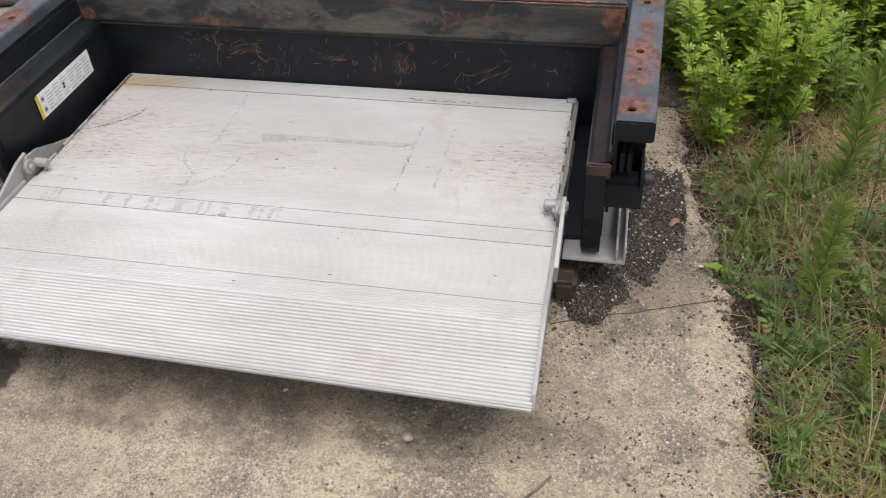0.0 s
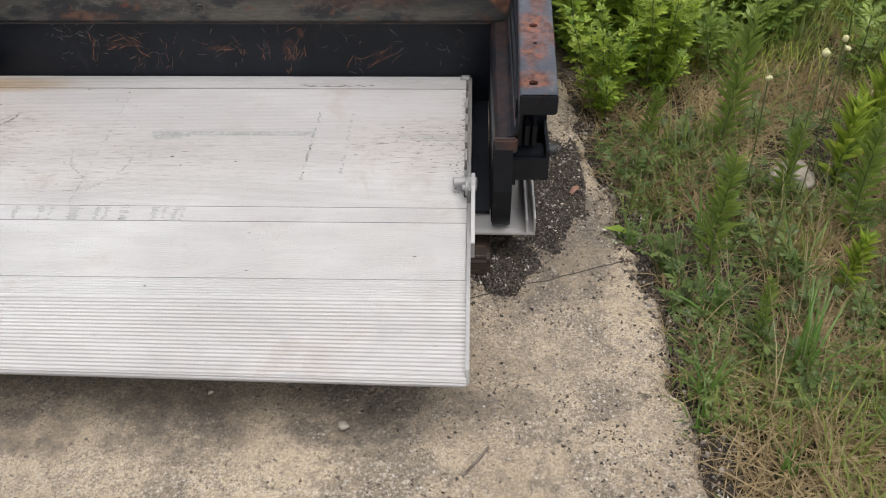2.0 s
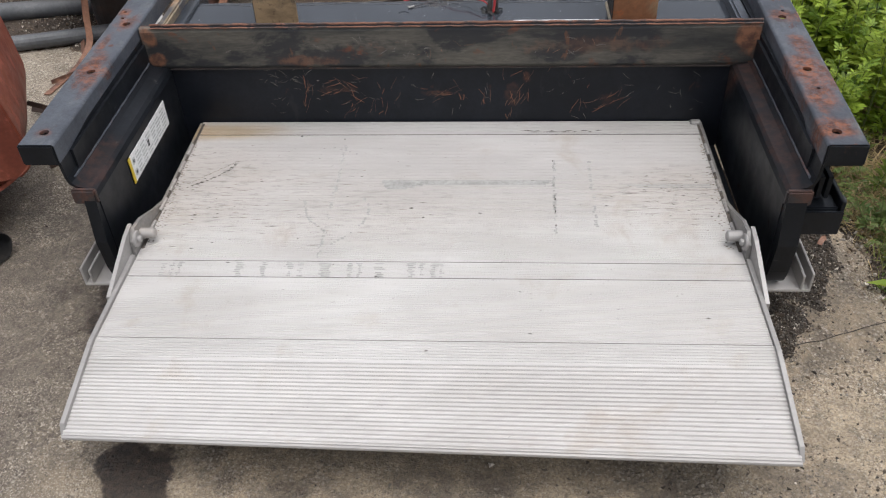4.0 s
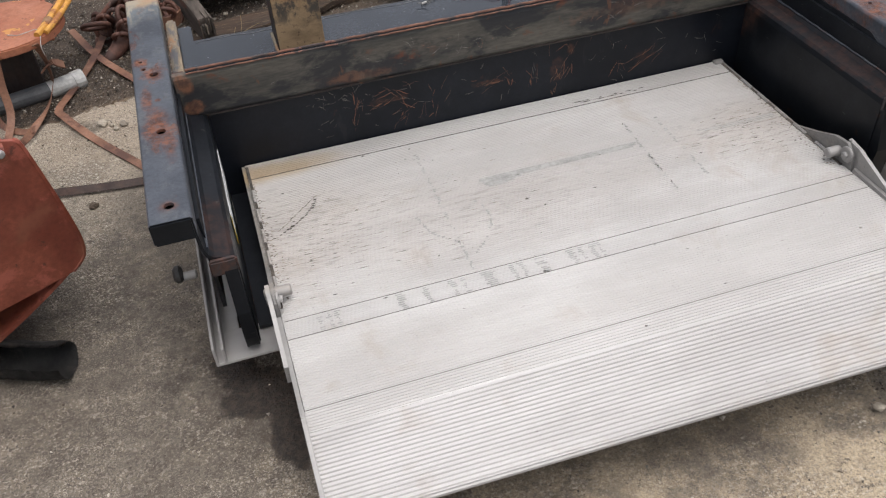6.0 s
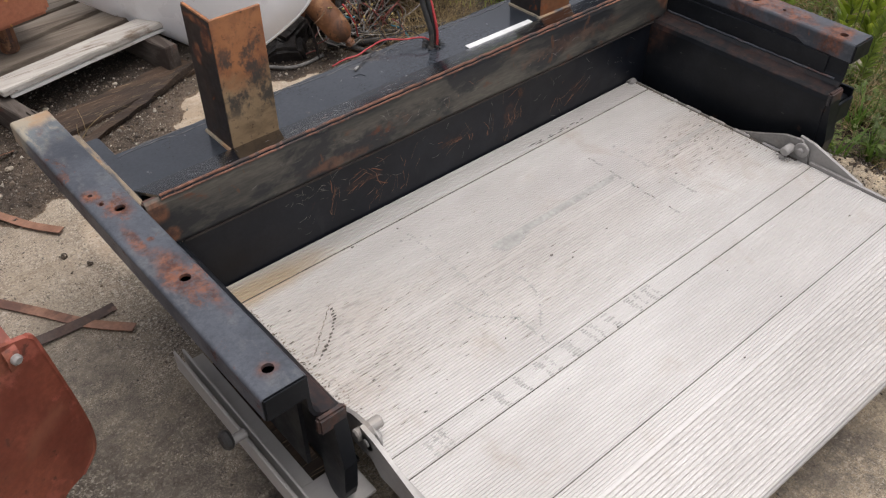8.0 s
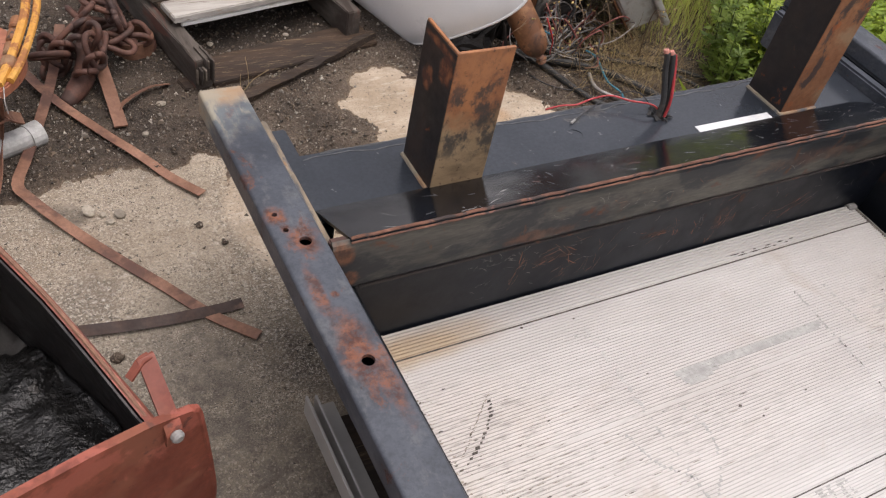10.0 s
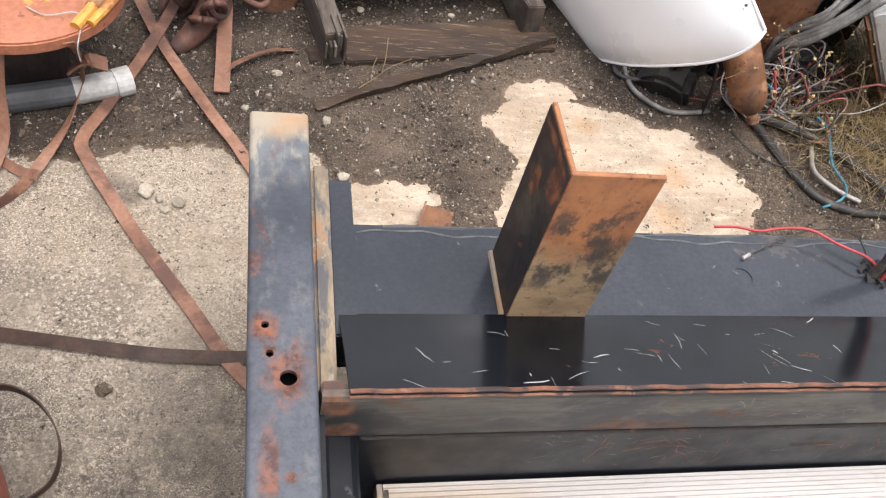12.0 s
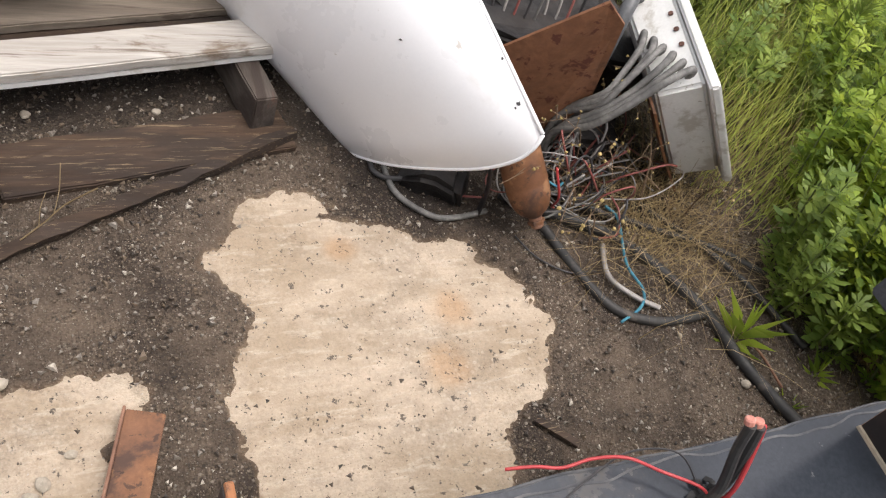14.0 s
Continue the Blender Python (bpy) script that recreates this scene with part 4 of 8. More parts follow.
def pebbles(name, count, region, material, sizes, label, seed, test, lift):
    rng = random.Random(seed)
    verts, faces, made = [], [], 0
    while made < count:
        x, y = rng.uniform(region[0], region[1]), rng.uniform(region[2], region[3])
        k = test(x, y)
        if rng.random() > k:
            continue
        s = sizes[0] * (sizes[1] / sizes[0]) ** (rng.random() ** 3.2)
        a, q, b = rng.uniform(0, 6.28), rng.uniform(0.45, 1.1), len(verts)
        ca, sa = math.cos(a) * s, math.sin(a) * s
        foot = lift(x, y)
        for px, py, pz in ROCK:
            px, py, pz = px * rng.uniform(0.5, 1.35), py * rng.uniform(0.5, 1.3) * q, pz * rng.uniform(0.45, 1.1)
            verts.append((x + ca * px - sa * py, y + sa * px + ca * py, foot + (pz + 0.25) * s * 0.8))
        faces += [tuple(b + i for i in f) for f in ROCK_F]
        made += 1
    return tagged(raw(name, verts, faces, material), label, "gravel", kind="stuff")


crumb = surface("black_dirt_crumbs", (0.035, 0.028, 0.022), (0.085, 0.068, 0.05), 60, (0.8, 0.95), bump=0, island=0.4)
bed = lambda x, y: 0.014 * max(0, gravel_depth(x, y)) - 0.003
drift = lambda x, y: 0.012 * max(0, heap_depth(x, y)) - 0.003
heaped = lambda x, y: 0.45 + 0.9 * lines_noise(x, y, 5) + 0.5 * lines_noise(x, y, 19)
pebbles("gravel", 46000, (-1.3, 1.75, 0.45, 1.9), pebble_mat, (0.0011, 0.0072), "loose mixed pebbles scattered over the dirt bed", 5, lambda x, y: max(0.010, gravel_depth(x, y) * max(0.15, heaped(x, y)), 0.22 * (1 + 2.0 * gravel_depth(x, y))), bed)
pebbles("gravel", 1500, (-1.0, 1.1, 0.45, 1.2), crumb, (0.0009, 0.0030), "dark crumbs strewn on the bare concrete", 25, lambda x, y: max(0.05, 0.4 + lines_noise(x, y, 6)) if gravel_depth(x, y) < 0 else 0.0, lambda x, y: 0.0)
pebbles("gravel", 1100, (-1.0, 0.5, 0.80, 1.6), pebble_mat, (0.0040, 0.0125), "larger mixed stones among the gravel", 27, lambda x, y: max(0.0, gravel_depth(x, y)) * max(0.1, 0.4 - 0.5 * x + lines_noise(x, y, 4)), bed)
pebbles("gravel", 900, (-1.0, 1.4, 0.55, 1.9), pale_stone, (0.002, 0.0052), "pale limestone chips among the gravel", 26, lambda x, y: max(0.0, gravel_depth(x, y)) * max(0.1, 0.5 + lines_noise(x, y, 3) - 0.3 * x), bed)
pebbles("gravel", 9000, (1.30, 1.80, -0.78, 0.30), dark_pebble, (0.0018, 0.0075), "wet black pebbles heaped by the frame's foot", 6, lambda x, y: max(0.02, heap_depth(x, y)), drift)
rubble = lambda x, y: max(0.0, min(1.0, 0.15 + 2.4 * lines_noise(x, y, 7) + 1.6 * lines_noise(x, y, 21)))
grit = lambda x, y: 0.05 + 0.95 * max(0.0, min(1.0, (x - 0.9) / 0.5)) * rubble(x, y) if y < 0.1 else 0.08
pebbles("gravel", 9500, (-1.0, 1.86, -2.2, 0.75), dark_pebble, (0.0009, 0.0062), "dark grit and crumbs strewn on the concrete", 7, grit, lambda x, y: 0.0)
pebbles("gravel", 1300, (1.10, 1.82, -1.25, -0.45), crumb, (0.0011, 0.0060), "black dirt crumbs strewn on the concrete", 18, lambda x, y: max(0.02, rubble(x + 3, y)), lambda x, y: 0.0)
pebbles("gravel", 4500, (-0.8, 1.86, -2.2, 0.75), pebble_mat, (0.0010, 0.0075), "small mixed stones strewn on the concrete", 8, grit, lambda x, y: 0.0)
pebbles("gravel", 7000, (1.60, 2.02, -2.2, 0.35), pebble_mat, (0.0014, 0.010), "broken stones along the slab's crumbled edge", 9, lambda x, y: max(0.0, 1 - abs(x - slab_edge_x(y) - 0.02) / 0.085) * max(0.1, 0.5 + 1.6 * lines_noise(x, y, 8)), lambda x, y: -0.012 if x > slab_edge_x(y) else 0.0)
crack = [(1.38 + 0.039 * i, -0.665 + 0.0145 * i + 0.010 * lines_noise(i, 2, 0.6), 0.0004) for i in range(11)]
solo("slab_crack", ribbon(bmesh.new(), crack, 0.0021, 0.002, None, 3), crumb, "thin dirt-filled crack across the concrete slab", "crack", kind="structure")

# ---- the lift's steel frame ----
frame_thing = thing("liftgate", "black painted steel liftgate, rusted and scratched, on concrete", "liftgate", (0.69, -0.2, 0.0))
FR = frame_thing


def rail(side):
    """A top rail along the frame's side: a shallow tube with bolt holes."""
    if side == "l":
        xo, xi, holes, y0, y1 = (-0.186, -0.196), (-0.105, -0.111), [(-0.144, -0.474), (-0.142, -0.205), (-0.143, 0.052)], -0.522, 0.490
        small = [(-0.165, 0.085), (-0.171, 0.125)]
    else:
        xo, xi, holes, y0, y1 = (1.570, 1.602), (1.486, 1.515), [(1.518, -0.476), (1.529, -0.214), (1.541, 0.055)], -0.524, 0.60
        small = [(1.55, 0.09), (1.53, -0.30)]
    z1, z0 = 0.487, 0.440
    out = lambda pair, y: pair[0] + (pair[1] - pair[0]) * (y - y0) / (y1 - y0)
    e = 0.0068
    ring = [(xo[0] + e, y0), (xi[0] - e, y0), (xi[1] - e, y1), (xo[1] + e, y1)]
    if side == "r":
        ring = [(xi[0] + e, y0), (xo[0] - e, y0), (xo[1] - e, y1), (xi[1] + e, y1)]
    bm = plate(bmesh.new(), ring, [(*h, 0.0105) for h in holes] + [(*h, 0.005) for h in small], z1 - 0.007, z1)
    rail_part = part("rail", bm, rail_steel, FR, "weathered rail with bolt holes and rust patches")
    for pair, name in ((xo, "outer"), (xi, "inner")):
        s = 1 if (pair is xo) == (side == "r") else -1
        bm = bmesh.new()
        place = lambda p, q, t: (out(pair, t) + p, t, q)
        prism(bm, [(-0.006 * s, z0), (0.0, z0), (0.0, z1 - 0.007)] + [(-s * (0.007 - 0.007 * math.cos(a)), z1 - 0.007 + 0.007 * math.sin(a)) for a in [radians(18 * i) for i in range(1, 6)]] + [(-0.007 * s, z1 - 0.006)], y0, y1, place)
        part("rail_web", bm, rail_steel, rail_part)
    lo, hi = min(xo[0], xi[0]), max(xo[0], xi[0])
    part("rail_end", boxed((lo + 0.001, y0 - 0.004, z0 - 0.004), (hi - 0.001, y0 + 0.006, z1 - 0.0006), 0.003), black_steel, rail_part, "dark closed end of the rail")
    part("rail_floor", boxed((lo + 0.006, y0, z0 - 0.002), (hi - 0.006, y1 * 0.98, z0 + 0.004)), black_steel, rail_part)
    return rail_part


streaked = surface("rust_streaked_paint", (0.15, 0.125, 0.095), (0.29, 0.225, 0.15), 16, (0.6, 0.8), 0.0, 90, 0.4, 0.002, [((0.30, 0.14, 0.06), 11.0, 0.52, 0.66, 0.8, (1.5, 0.5, 1), 0.8), ((0.045, 0.055, 0.07), 14.0, 0.54, 0.64, 0.8, (1.6, 0.6, 1), 0.5), ((0.42, 0.38, 0.32), 34.0, 0.62, 0.72, 0.6, ONE, 0.8)], stretch=(1.5, 0.5, 1))
bare_patch = surface("worn_primer", (0.27, 0.24, 0.18), (0.34, 0.27, 0.19), 12, (0.6, 0.8), 0.0, 90, 0.2, 0.001, [((0.06, 0.07, 0.085), 14.0, 0.50, 0.60, 0.9, ONE, 0.5), ((0.36, 0.21, 0.11), 8.0, 0.55, 0.68, 0.8, ONE, 0.8)])
rail("l")
rail("r")


def side_wall(side):
    """The channel under a rail: a tall inner web, a rounded ledge and a step up to the rail."""
    s = 1 if side == "l" else -1
    x0 = -0.048 if side == "l" else 1.432
    line = [(0.0, 0.125), (0.0, 0.352), (-0.004, 0.364), (-0.012, 0.371), (-0.040, 0.377), (-0.050, 0.386), (-0.055, 0.400), (-0.058, 0.452)]
    bm = bmesh.new()
    sheet(bm, [(s * p, q) for p, q in line], 0.007 * s, -0.520, 0.052, lambda p, q, t: (x0 + p, t, q))
    w = part("side_wall", bm, black_steel, FR, "tall black inner side wall of the frame", False)
    # a worn bead along the step
    part("weld_bead", tube(bmesh.new(), [(x0 - s * 0.0505, -0.5 + 0.02 * i, 0.388 + 0.0007 * math.sin(i * 2.2)) for i in range(27)], 0.0030, 6, 2), rail_steel, w, "rough weld bead")
    # front leg with a rounded foot
    prof = [(-0.530, 0.36), (-0.470, 0.36), (-0.475, 0.155)] + [(-0.508 + 0.024 * math.cos(a), 0.138 + 0.024 * math.sin(a)) for a in [radians(-15 - 15 * i) for i in range(11)]] + [(-0.540, 0.16), (-0.548, 0.24)]
    bm = bmesh.new()
    prism(bm, prof, x0 - s * 0.003, x0 - s * (0.030 if side == "l" else 0.046), lambda p, q, t: (t, p, q))
    part("leg", bm, black_steel, FR, "black front leg with a rounded foot")
    part("wall_cap", boxed((min(x0, x0 - s * 0.055), -0.532, 0.336), (max(x0, x0 - s * 0.055), -0.517, 0.374), 0.004), cap_rust, FR, "rust-brown capped end of the ledge")
    # outer web, closing the channel's back
    xo = x0 - s * 0.050
    part("outer_web", boxed((min(xo, xo - s * 0.008), -0.47, 0.20), (max(xo, xo - s * 0.008), 0.05, 0.440)), black_steel, FR)


lip_rust = surface("faint_rust_on_black", (0.016, 0.013, 0.013), (0.035, 0.024, 0.020), 12, (0.55, 0.75), 0.0, 90, 0.2, 0.001, [((0.14, 0.06, 0.035), 14.0, 0.60, 0.72, 0.8, ONE, 0.8)])
cap_rust = surface("rust_over_black", (0.032, 0.020, 0.017), (0.085, 0.038, 0.027), 18, (0.55, 0.75), 0.0, 90, 0.2, 0.001, [((0.02, 0.02, 0.023), 16.0, 0.50, 0.62, 0.8, ONE, 0.5)])
side_wall("l")
side_wall("r")

# back wall, the channel over it, the sloping plate and the mounting plate
part("back_wall", boxed((-0.048, 0.034, 0.06), (1.432, 0.042, 0.366), 0.001), wall_steel, FR, "black back plate scraped with rusty scratches")
bm = bmesh.new()
sheet(bm, [(0.030, 0.368), (0.026, 0.378), (0.026, 0.474), (0.029, 0.482), (0.036, 0.487)], -0.007, -0.104, 1.488, lambda p, q, t: (t, p, q))
part("cross_channel", bm, channel_steel, FR, "worn grey-brown cross channel above the back plate")
part("channel_lip", boxed((-0.046, 0.024, 0.3660), (1.430, 0.034, 0.3690), 0.001), lip_rust, FR, "thin rust line under the channel")
bm = bmesh.new()
sheet(bm, [(0.030, 0.4925), (0.186, 0.4165)], -0.006, 0, 1, lambda p, q, t: ((-0.072 - 0.0 * p) if t == 0 else 1.488 - 0.75 * max(0.0, p - 0.036), p, q))
part("sloping_plate", bm, slope_steel, FR, "glossy black sloping plate with white scratches")
for dz, dy, rr in ((0.4930, 0.0300, 0.0030), (0.4855, 0.0262, 0.0022)):
    bm = tube(bmesh.new(), [(-0.072 + 0.02 * i, dy + 0.0006 * math.sin(i * 1.7), dz + 0.0006 * math.sin(i * 2.3)) for i in range(79)], rr, 6, 1)
    part("rust_seam", bm, seam_rust, FR, "brown rusted edge seam")
bm = plate(bmesh.new(), [(-0.070, 0.15), (1.50, 0.15), (1.50, 0.342), (-0.044, 0.345), (-0.070, 0.345)], [(0.565, 0.262, 0.017)], 0.402, 0.410)
part("mount_plate", bm, plate_steel, FR, "smooth blue-black mounting plate")
part("plate_recess", rod(bmesh.new(), (0.565, 0.262, 0.400), (0.565, 0.262, 0.4085), 0.0172, 20), plate_steel, FR)
part("plate_apron", boxed((-0.070, 0.337, 0.25), (1.50, 0.3435, 0.403), 0.002), plate_steel, FR)
dusty = surface("pale_dust_on_paint", (0.046, 0.050, 0.057), (0.115, 0.116, 0.115), 30, (0.6, 0.8), 0.0, 90, 0.2, 0.0006)
bm = ribbon(bmesh.new(), [(-0.040 + 0.025 * i, 0.330 + 0.006 * math.sin(0.62 * i) * math.sin(0.21 * i + 1.0) + 0.002 * math.sin(1.9 * i), 0.4104) for i in range(61)], 0.0032, 0.0006, (0, 1, 0), 3)
part("dust_line", bm, dusty, FR, "wavy line of pale dust along the plate")
bm = tube(bmesh.new(), [(0.0 + 0.03 * i, 0.3425 + 0.0016 * math.sin(i * 1.3) + 0.002 * math.sin(i * 0.37), 0.4083 + 0.0012 * math.sin(i * 2.1)) for i in range(50)], 0.0030, 6, 1)
part("plate_edge", bm, dusty, FR, "dusty worn edge of the plate")
# the corner bracket inside the rail end
part("corner_bracket", boxed((-0.106, 0.055, 0.33), (-0.080, 0.435, 0.440), 0.005), streaked, FR, "rust-stained bracket beside the rail")
part("corner_plate", boxed((-0.080, 0.150, 0.33), (-0.044, 0.425, 0.418), 0.003), plate_steel, FR)
part("corner_bracket", boxed((1.462, 0.055, 0.33), (1.494, 0.58, 0.442), 0.006), rail_steel, FR)
part("cross_gusset", boxed((-0.1055, 0.032, 0.376), (-0.074, 0.050, 0.484), 0.003), cap_rust, FR, "rusted weld gusset")
part("cross_gusset", boxed((1.478, 0.032, 0.376), (1.494, 0.050, 0.484), 0.003), cap_rust, FR, "rusted weld gusset")


grimy_bar = aluminium("grimy_cast_aluminium", 0.34, 1.0)
foot_metal = aluminium("brushed_foot_aluminium", 0.85, 0.4)


def post(x, y, w, tall, material, inner):
    """An upright steel angle on the mounting plate."""
    bm = bmesh.new()
    prism(bm, [(x, y), (x + w, y), (x + w, y + 0.007), (x + 0.007, y + 0.007), (x + 0.007, y + w), (x, y + w)], 0.409, 0.409 + tall, lambda p, q, t: (p, q, t))
    bmesh.ops.bevel(bm, geom=[e for e in bm.edges], offset=0.0012, segments=1, affect="EDGES")
    p = part("post", bm, material, FR, "upright rusted steel angle post")
    bm = bmesh.new()
    prism(bm, [(x - 0.0012, y + 0.001), (x + 0.0004, y + 0.001), (x + 0.0004, y + w - 0.001), (x - 0.0012, y + w - 0.001)], 0.411, 0.409 + tall - 0.004, lambda p, q, t: (p, q, t))
    part("dark_face", bm, inner, p, "blackened side face of the post")
    part("weld_bead", tubed([(x + w, y - 0.003, 0.411), (x, y - 0.003, 0.411), (x - 0.004, y + 0.01, 0.411), (x - 0.004, y + w, 0.411)], 0.0045, 6, 6), bare_patch, p, "dusty weld at the post's foot")
    return p


post(0.163, 0.182, 0.118, 0.310, post_rust, rust_dark)
post(1.140, 0.200, 0.118, 0.310, rust_steel, rust_dark)

# foot angles in aluminium, one under each side
for s, xa, xb in ((1, -0.150, -0.012), (-1, 1.540, 1.392)):
    foot = part("foot_angle", boxed((min(xa, xb), -0.538, 0.098), (max(xa, xb), -0.445, 0.106), 0.0015), foot_metal, FR, "dull aluminium foot angle")
    xr = xa + s * 0.060
    part("foot_web", boxed((min(xa, xr), -0.446, 0.098), (max(xa, xr), -0.02, 0.1055), 0.001), foot_metal, foot)
    for k, h in ((0.0, 0.152), (0.019, 0.146)):
        x = xa + s * k
        part("foot_flange", boxed((min(x, x + s * 0.005), -0.538, 0.104), (max(x, x + s * 0.005), -0.02, h), 0.0015), foot_metal, foot)
    xk = xa + s * 0.045
    part("foot_block", boxed((min(xk, xk + s * 0.06), -0.44, 0.0), (max(xk, xk + s * 0.06), -0.05, 0.0985), 0.006), wood_dark, FR)

# dark pans that close the slots beside the platform
for a, b in ((-0.046, 0.000), (1.384, 1.430)):
    part("slot_pan", boxed((a, -0.470, 0.110), (b, 0.030, 0.120)), black_steel, FR)

# black bracket with a rubber knob on one side
bm = bmesh.new()
for lo, hi in (((1.470, -0.532, 0.262), (1.560, -0.524, 0.322)), ((1.470, -0.528, 0.262), (1.478, -0.40, 0.345)), ((1.552, -0.528, 0.262), (1.560, -0.40, 0.345)), ((1.470, -0.53, 0.262), (1.560, -0.40, 0.270)), ((1.470, -0.408, 0.262), (1.560, -0.40, 0.36))):
    block(bm, lo, hi, 0.0015)
br = part("bracket", bm, black_steel, FR, "open black steel bracket")
part("latch_block", boxed((1.480, -0.522, 0.272), (1.550, -0.470, 0.326), 0.003), black_steel, br)
part("knob", rod(bmesh.new(), (1.558, -0.47, 0.305), (1.585, -0.47, 0.305), 0.014, 16, 0.006), rubber, br, "black rubber knob")
for i in range(3):
    part("tooth", boxed((1.487 + 0.017 * i, -0.5, 0.335), (1.497 + 0.017 * i, -0.46, 0.39), 0.001), black_steel, br)
part("pivot_bolt", rod(bmesh.new(), (-0.185, -0.33, 0.19), (-0.15, -0.33, 0.19), 0.010, 12, 0.003), bar_metal, FR, "stub bolt under the rail")
part("pivot_cap", rod(bmesh.new(), (-0.20, -0.33, 0.20), (-0.18, -0.33, 0.20), 0.020, 16, 0.006), rubber, FR)

# decal on the inner wall, with bars for its small print
XD = -0.0465
def decal(name, y0, y1, z0, z1, lift, material, parent, label=""):
    return part(name, boxed((XD, y0, z0), (XD + lift, y1, z1)), material, parent, label)


lab = decal("decal", -0.352, -0.075, 0.262, 0.332, 0.0012, paper, FR, "white warning decal with a yellow stripe")
decal("stripe", -0.352, -0.340, 0.262, 0.332, 0.0018, yellow_ink, lab, "yellow stripe")
for yy in (-0.329,):
    for zz in (0.281, 0.312):
        part("pictogram", rod(bmesh.new(), (XD, yy + 0.004, zz), (XD + 0.0018, yy + 0.004, zz), 0.0095, 16), ink, lab)
        part("pictogram", rod(bmesh.new(), (XD, yy + 0.004, zz), (XD + 0.0022, yy + 0.004, zz), 0.0045, 12), dark_ink, lab)
for c in range(6):
    yy = -0.308 + 0.038 * c
    for r in range(6):
        if c == 2 and r in (2, 3):
            decal("print_bar", yy + 0.004, yy + 0.014, 0.270 + 0.0095 * r, 0.277 + 0.0095 * r, 0.0019, dark_ink, lab)
        else:
            decal("print_bar", yy, yy + 0.034 - 0.004 * ((r * 7 + c * 3) % 4), 0.270 + 0.0095 * r, 0.2735 + 0.0095 * r, 0.0018, ink, lab)
part("sticker", boxed((0.872, 0.180, 0.4105), (1.105, 0.212, 0.4118)), paper, FR, "blank white sticker strip")

# ---- the lift platform ----
PL = thing("loading_platform", "ribbed aluminium loading platform, scuffed and stained, hinged to the liftgate", "platform", (0.69, -0.5, 0.0))
TOP, X0, X1 = 0.2005, 0.006, 1.374
deck_dirt = surface("dried_black_dirt", (0.05, 0.043, 0.036), (0.13, 0.11, 0.09), 30, (0.8, 0.9), bump=0)


def plank(y0, y1, pitch, rise, z0=TOP, z1=TOP, thick=0.028, end_thick=None, x0=X0, x1=X1, duty=0.58, skew=0.0):
    """A ribbed extrusion that runs across the deck, from y0 (behind) to y1."""
    end_thick = end_thick or thick
    n = max(1, round(abs(y1 - y0) / pitch))
    top = [(y0 - 0.0018, z0 - 0.0035), (y0 - 0.0016, z0)]
    for i in range(n):
        a = y0 - 0.002 + (y1 - y0 + 0.004) * (i / n)
        b = y0 - 0.002 + (y1 - y0 + 0.004) * ((i + duty) / n)
        c = y0 - 0.002 + (y1 - y0 + 0.004) * ((i + 1) / n)
        za, zc = z0 + (z1 - z0) * i / n, z0 + (z1 - z0) * (i + 1) / n
        g = (c - b) * 0.7
        top += [(a, za), (b, za), (b + g * 0.5, za - rise), (c - g * 0.5, za - rise)]
    top += [(y1 + 0.0012, z1 - 0.001), (y1 + 0.0018, z1 - 0.004)]
    under = [(y1 + 0.0018, z1 - end_thick), (y0 - 0.0018, z0 - thick)]
    bm = bmesh.new()
    prism(bm, top + under, x0, x1, lambda p, q, t: (t, p + (skew * (y0 - p) / (y0 - y1) if t < 0.5 else 0.0), q))
    return bm


part("plank", plank(0.030, -0.036, 0.0083, 0.0028), deck_metal, PL, "bright ribbed back plank")
part("plank", plank(-0.0375, -0.3055, 0.0068, 0.0017, duty=0.56), deck_metal, PL)
part("plank", plank(-0.3065, -0.560, 0.0068, 0.0017, duty=0.56), deck_metal, PL)
part("plank", plank(-0.560, -0.614, 0.0060, 0.0013), deck_metal, PL)
part("plank", plank(-0.614, -0.802, 0.0066, 0.0013, duty=0.56), deck_metal, PL, "smooth finely ribbed plank")
part("plank", plank(-0.8488, -1.042, 0.0096, 0.0036, TOP - 0.0097, 0.154, 0.028, 0.014, X0 - 0.004, X1 + 0.004, duty=0.50, skew=0.026), deck_metal, PL, "sloping front ramp with coarse ribs")
part("plank", plank(-0.802, -0.8527, 0.0072, 0.0017, TOP, TOP - 0.0096, 0.028, 0.028, X0 - 0.004, X1 + 0.004, duty=0.55, skew=0.006), deck_metal, PL)
part("joint_strip", boxed((X0 + 0.001, -0.3085, TOP - 0.012), (X1 - 0.001, -0.3035, TOP - 0.0010)), deck_metal, PL)
part("knee_strip", boxed((X0 - 0.003, -0.8535, TOP - 0.030), (X1 + 0.003, -0.8475, TOP - 0.0101)), deck_metal, PL)
for yy, w, d in ((-0.0367, 0.0044, 0.0010), (-0.560, 0.0026, 0.0010), (-0.614, 0.0030, 0.0010), (-0.802, 0.0024, 0.0015)):
    part("seam", boxed((X0 + 0.002, yy - w / 2, TOP - 0.012), (X1 - 0.002, yy + w / 2, TOP - d)), deck_dirt, PL, "dirt-filled seam between planks")
for xa in (X0 + 0.0005, X1 - 0.0075):
    part("edge_grime", boxed((xa, -0.520, TOP - 0.006), (xa + 0.007, 0.020, TOP + 0.0006)), deck_dirt, PL, "dark grime along the deck's side")
part("nose", tubed([(X0 - 0.004, -1.017, 0.1475), (0.69, -1.030, 0.1475), (X1 + 0.004, -1.043, 0.1475)], 0.0050, 8, 4), bar_metal, PL, "rounded front edge of the ramp")
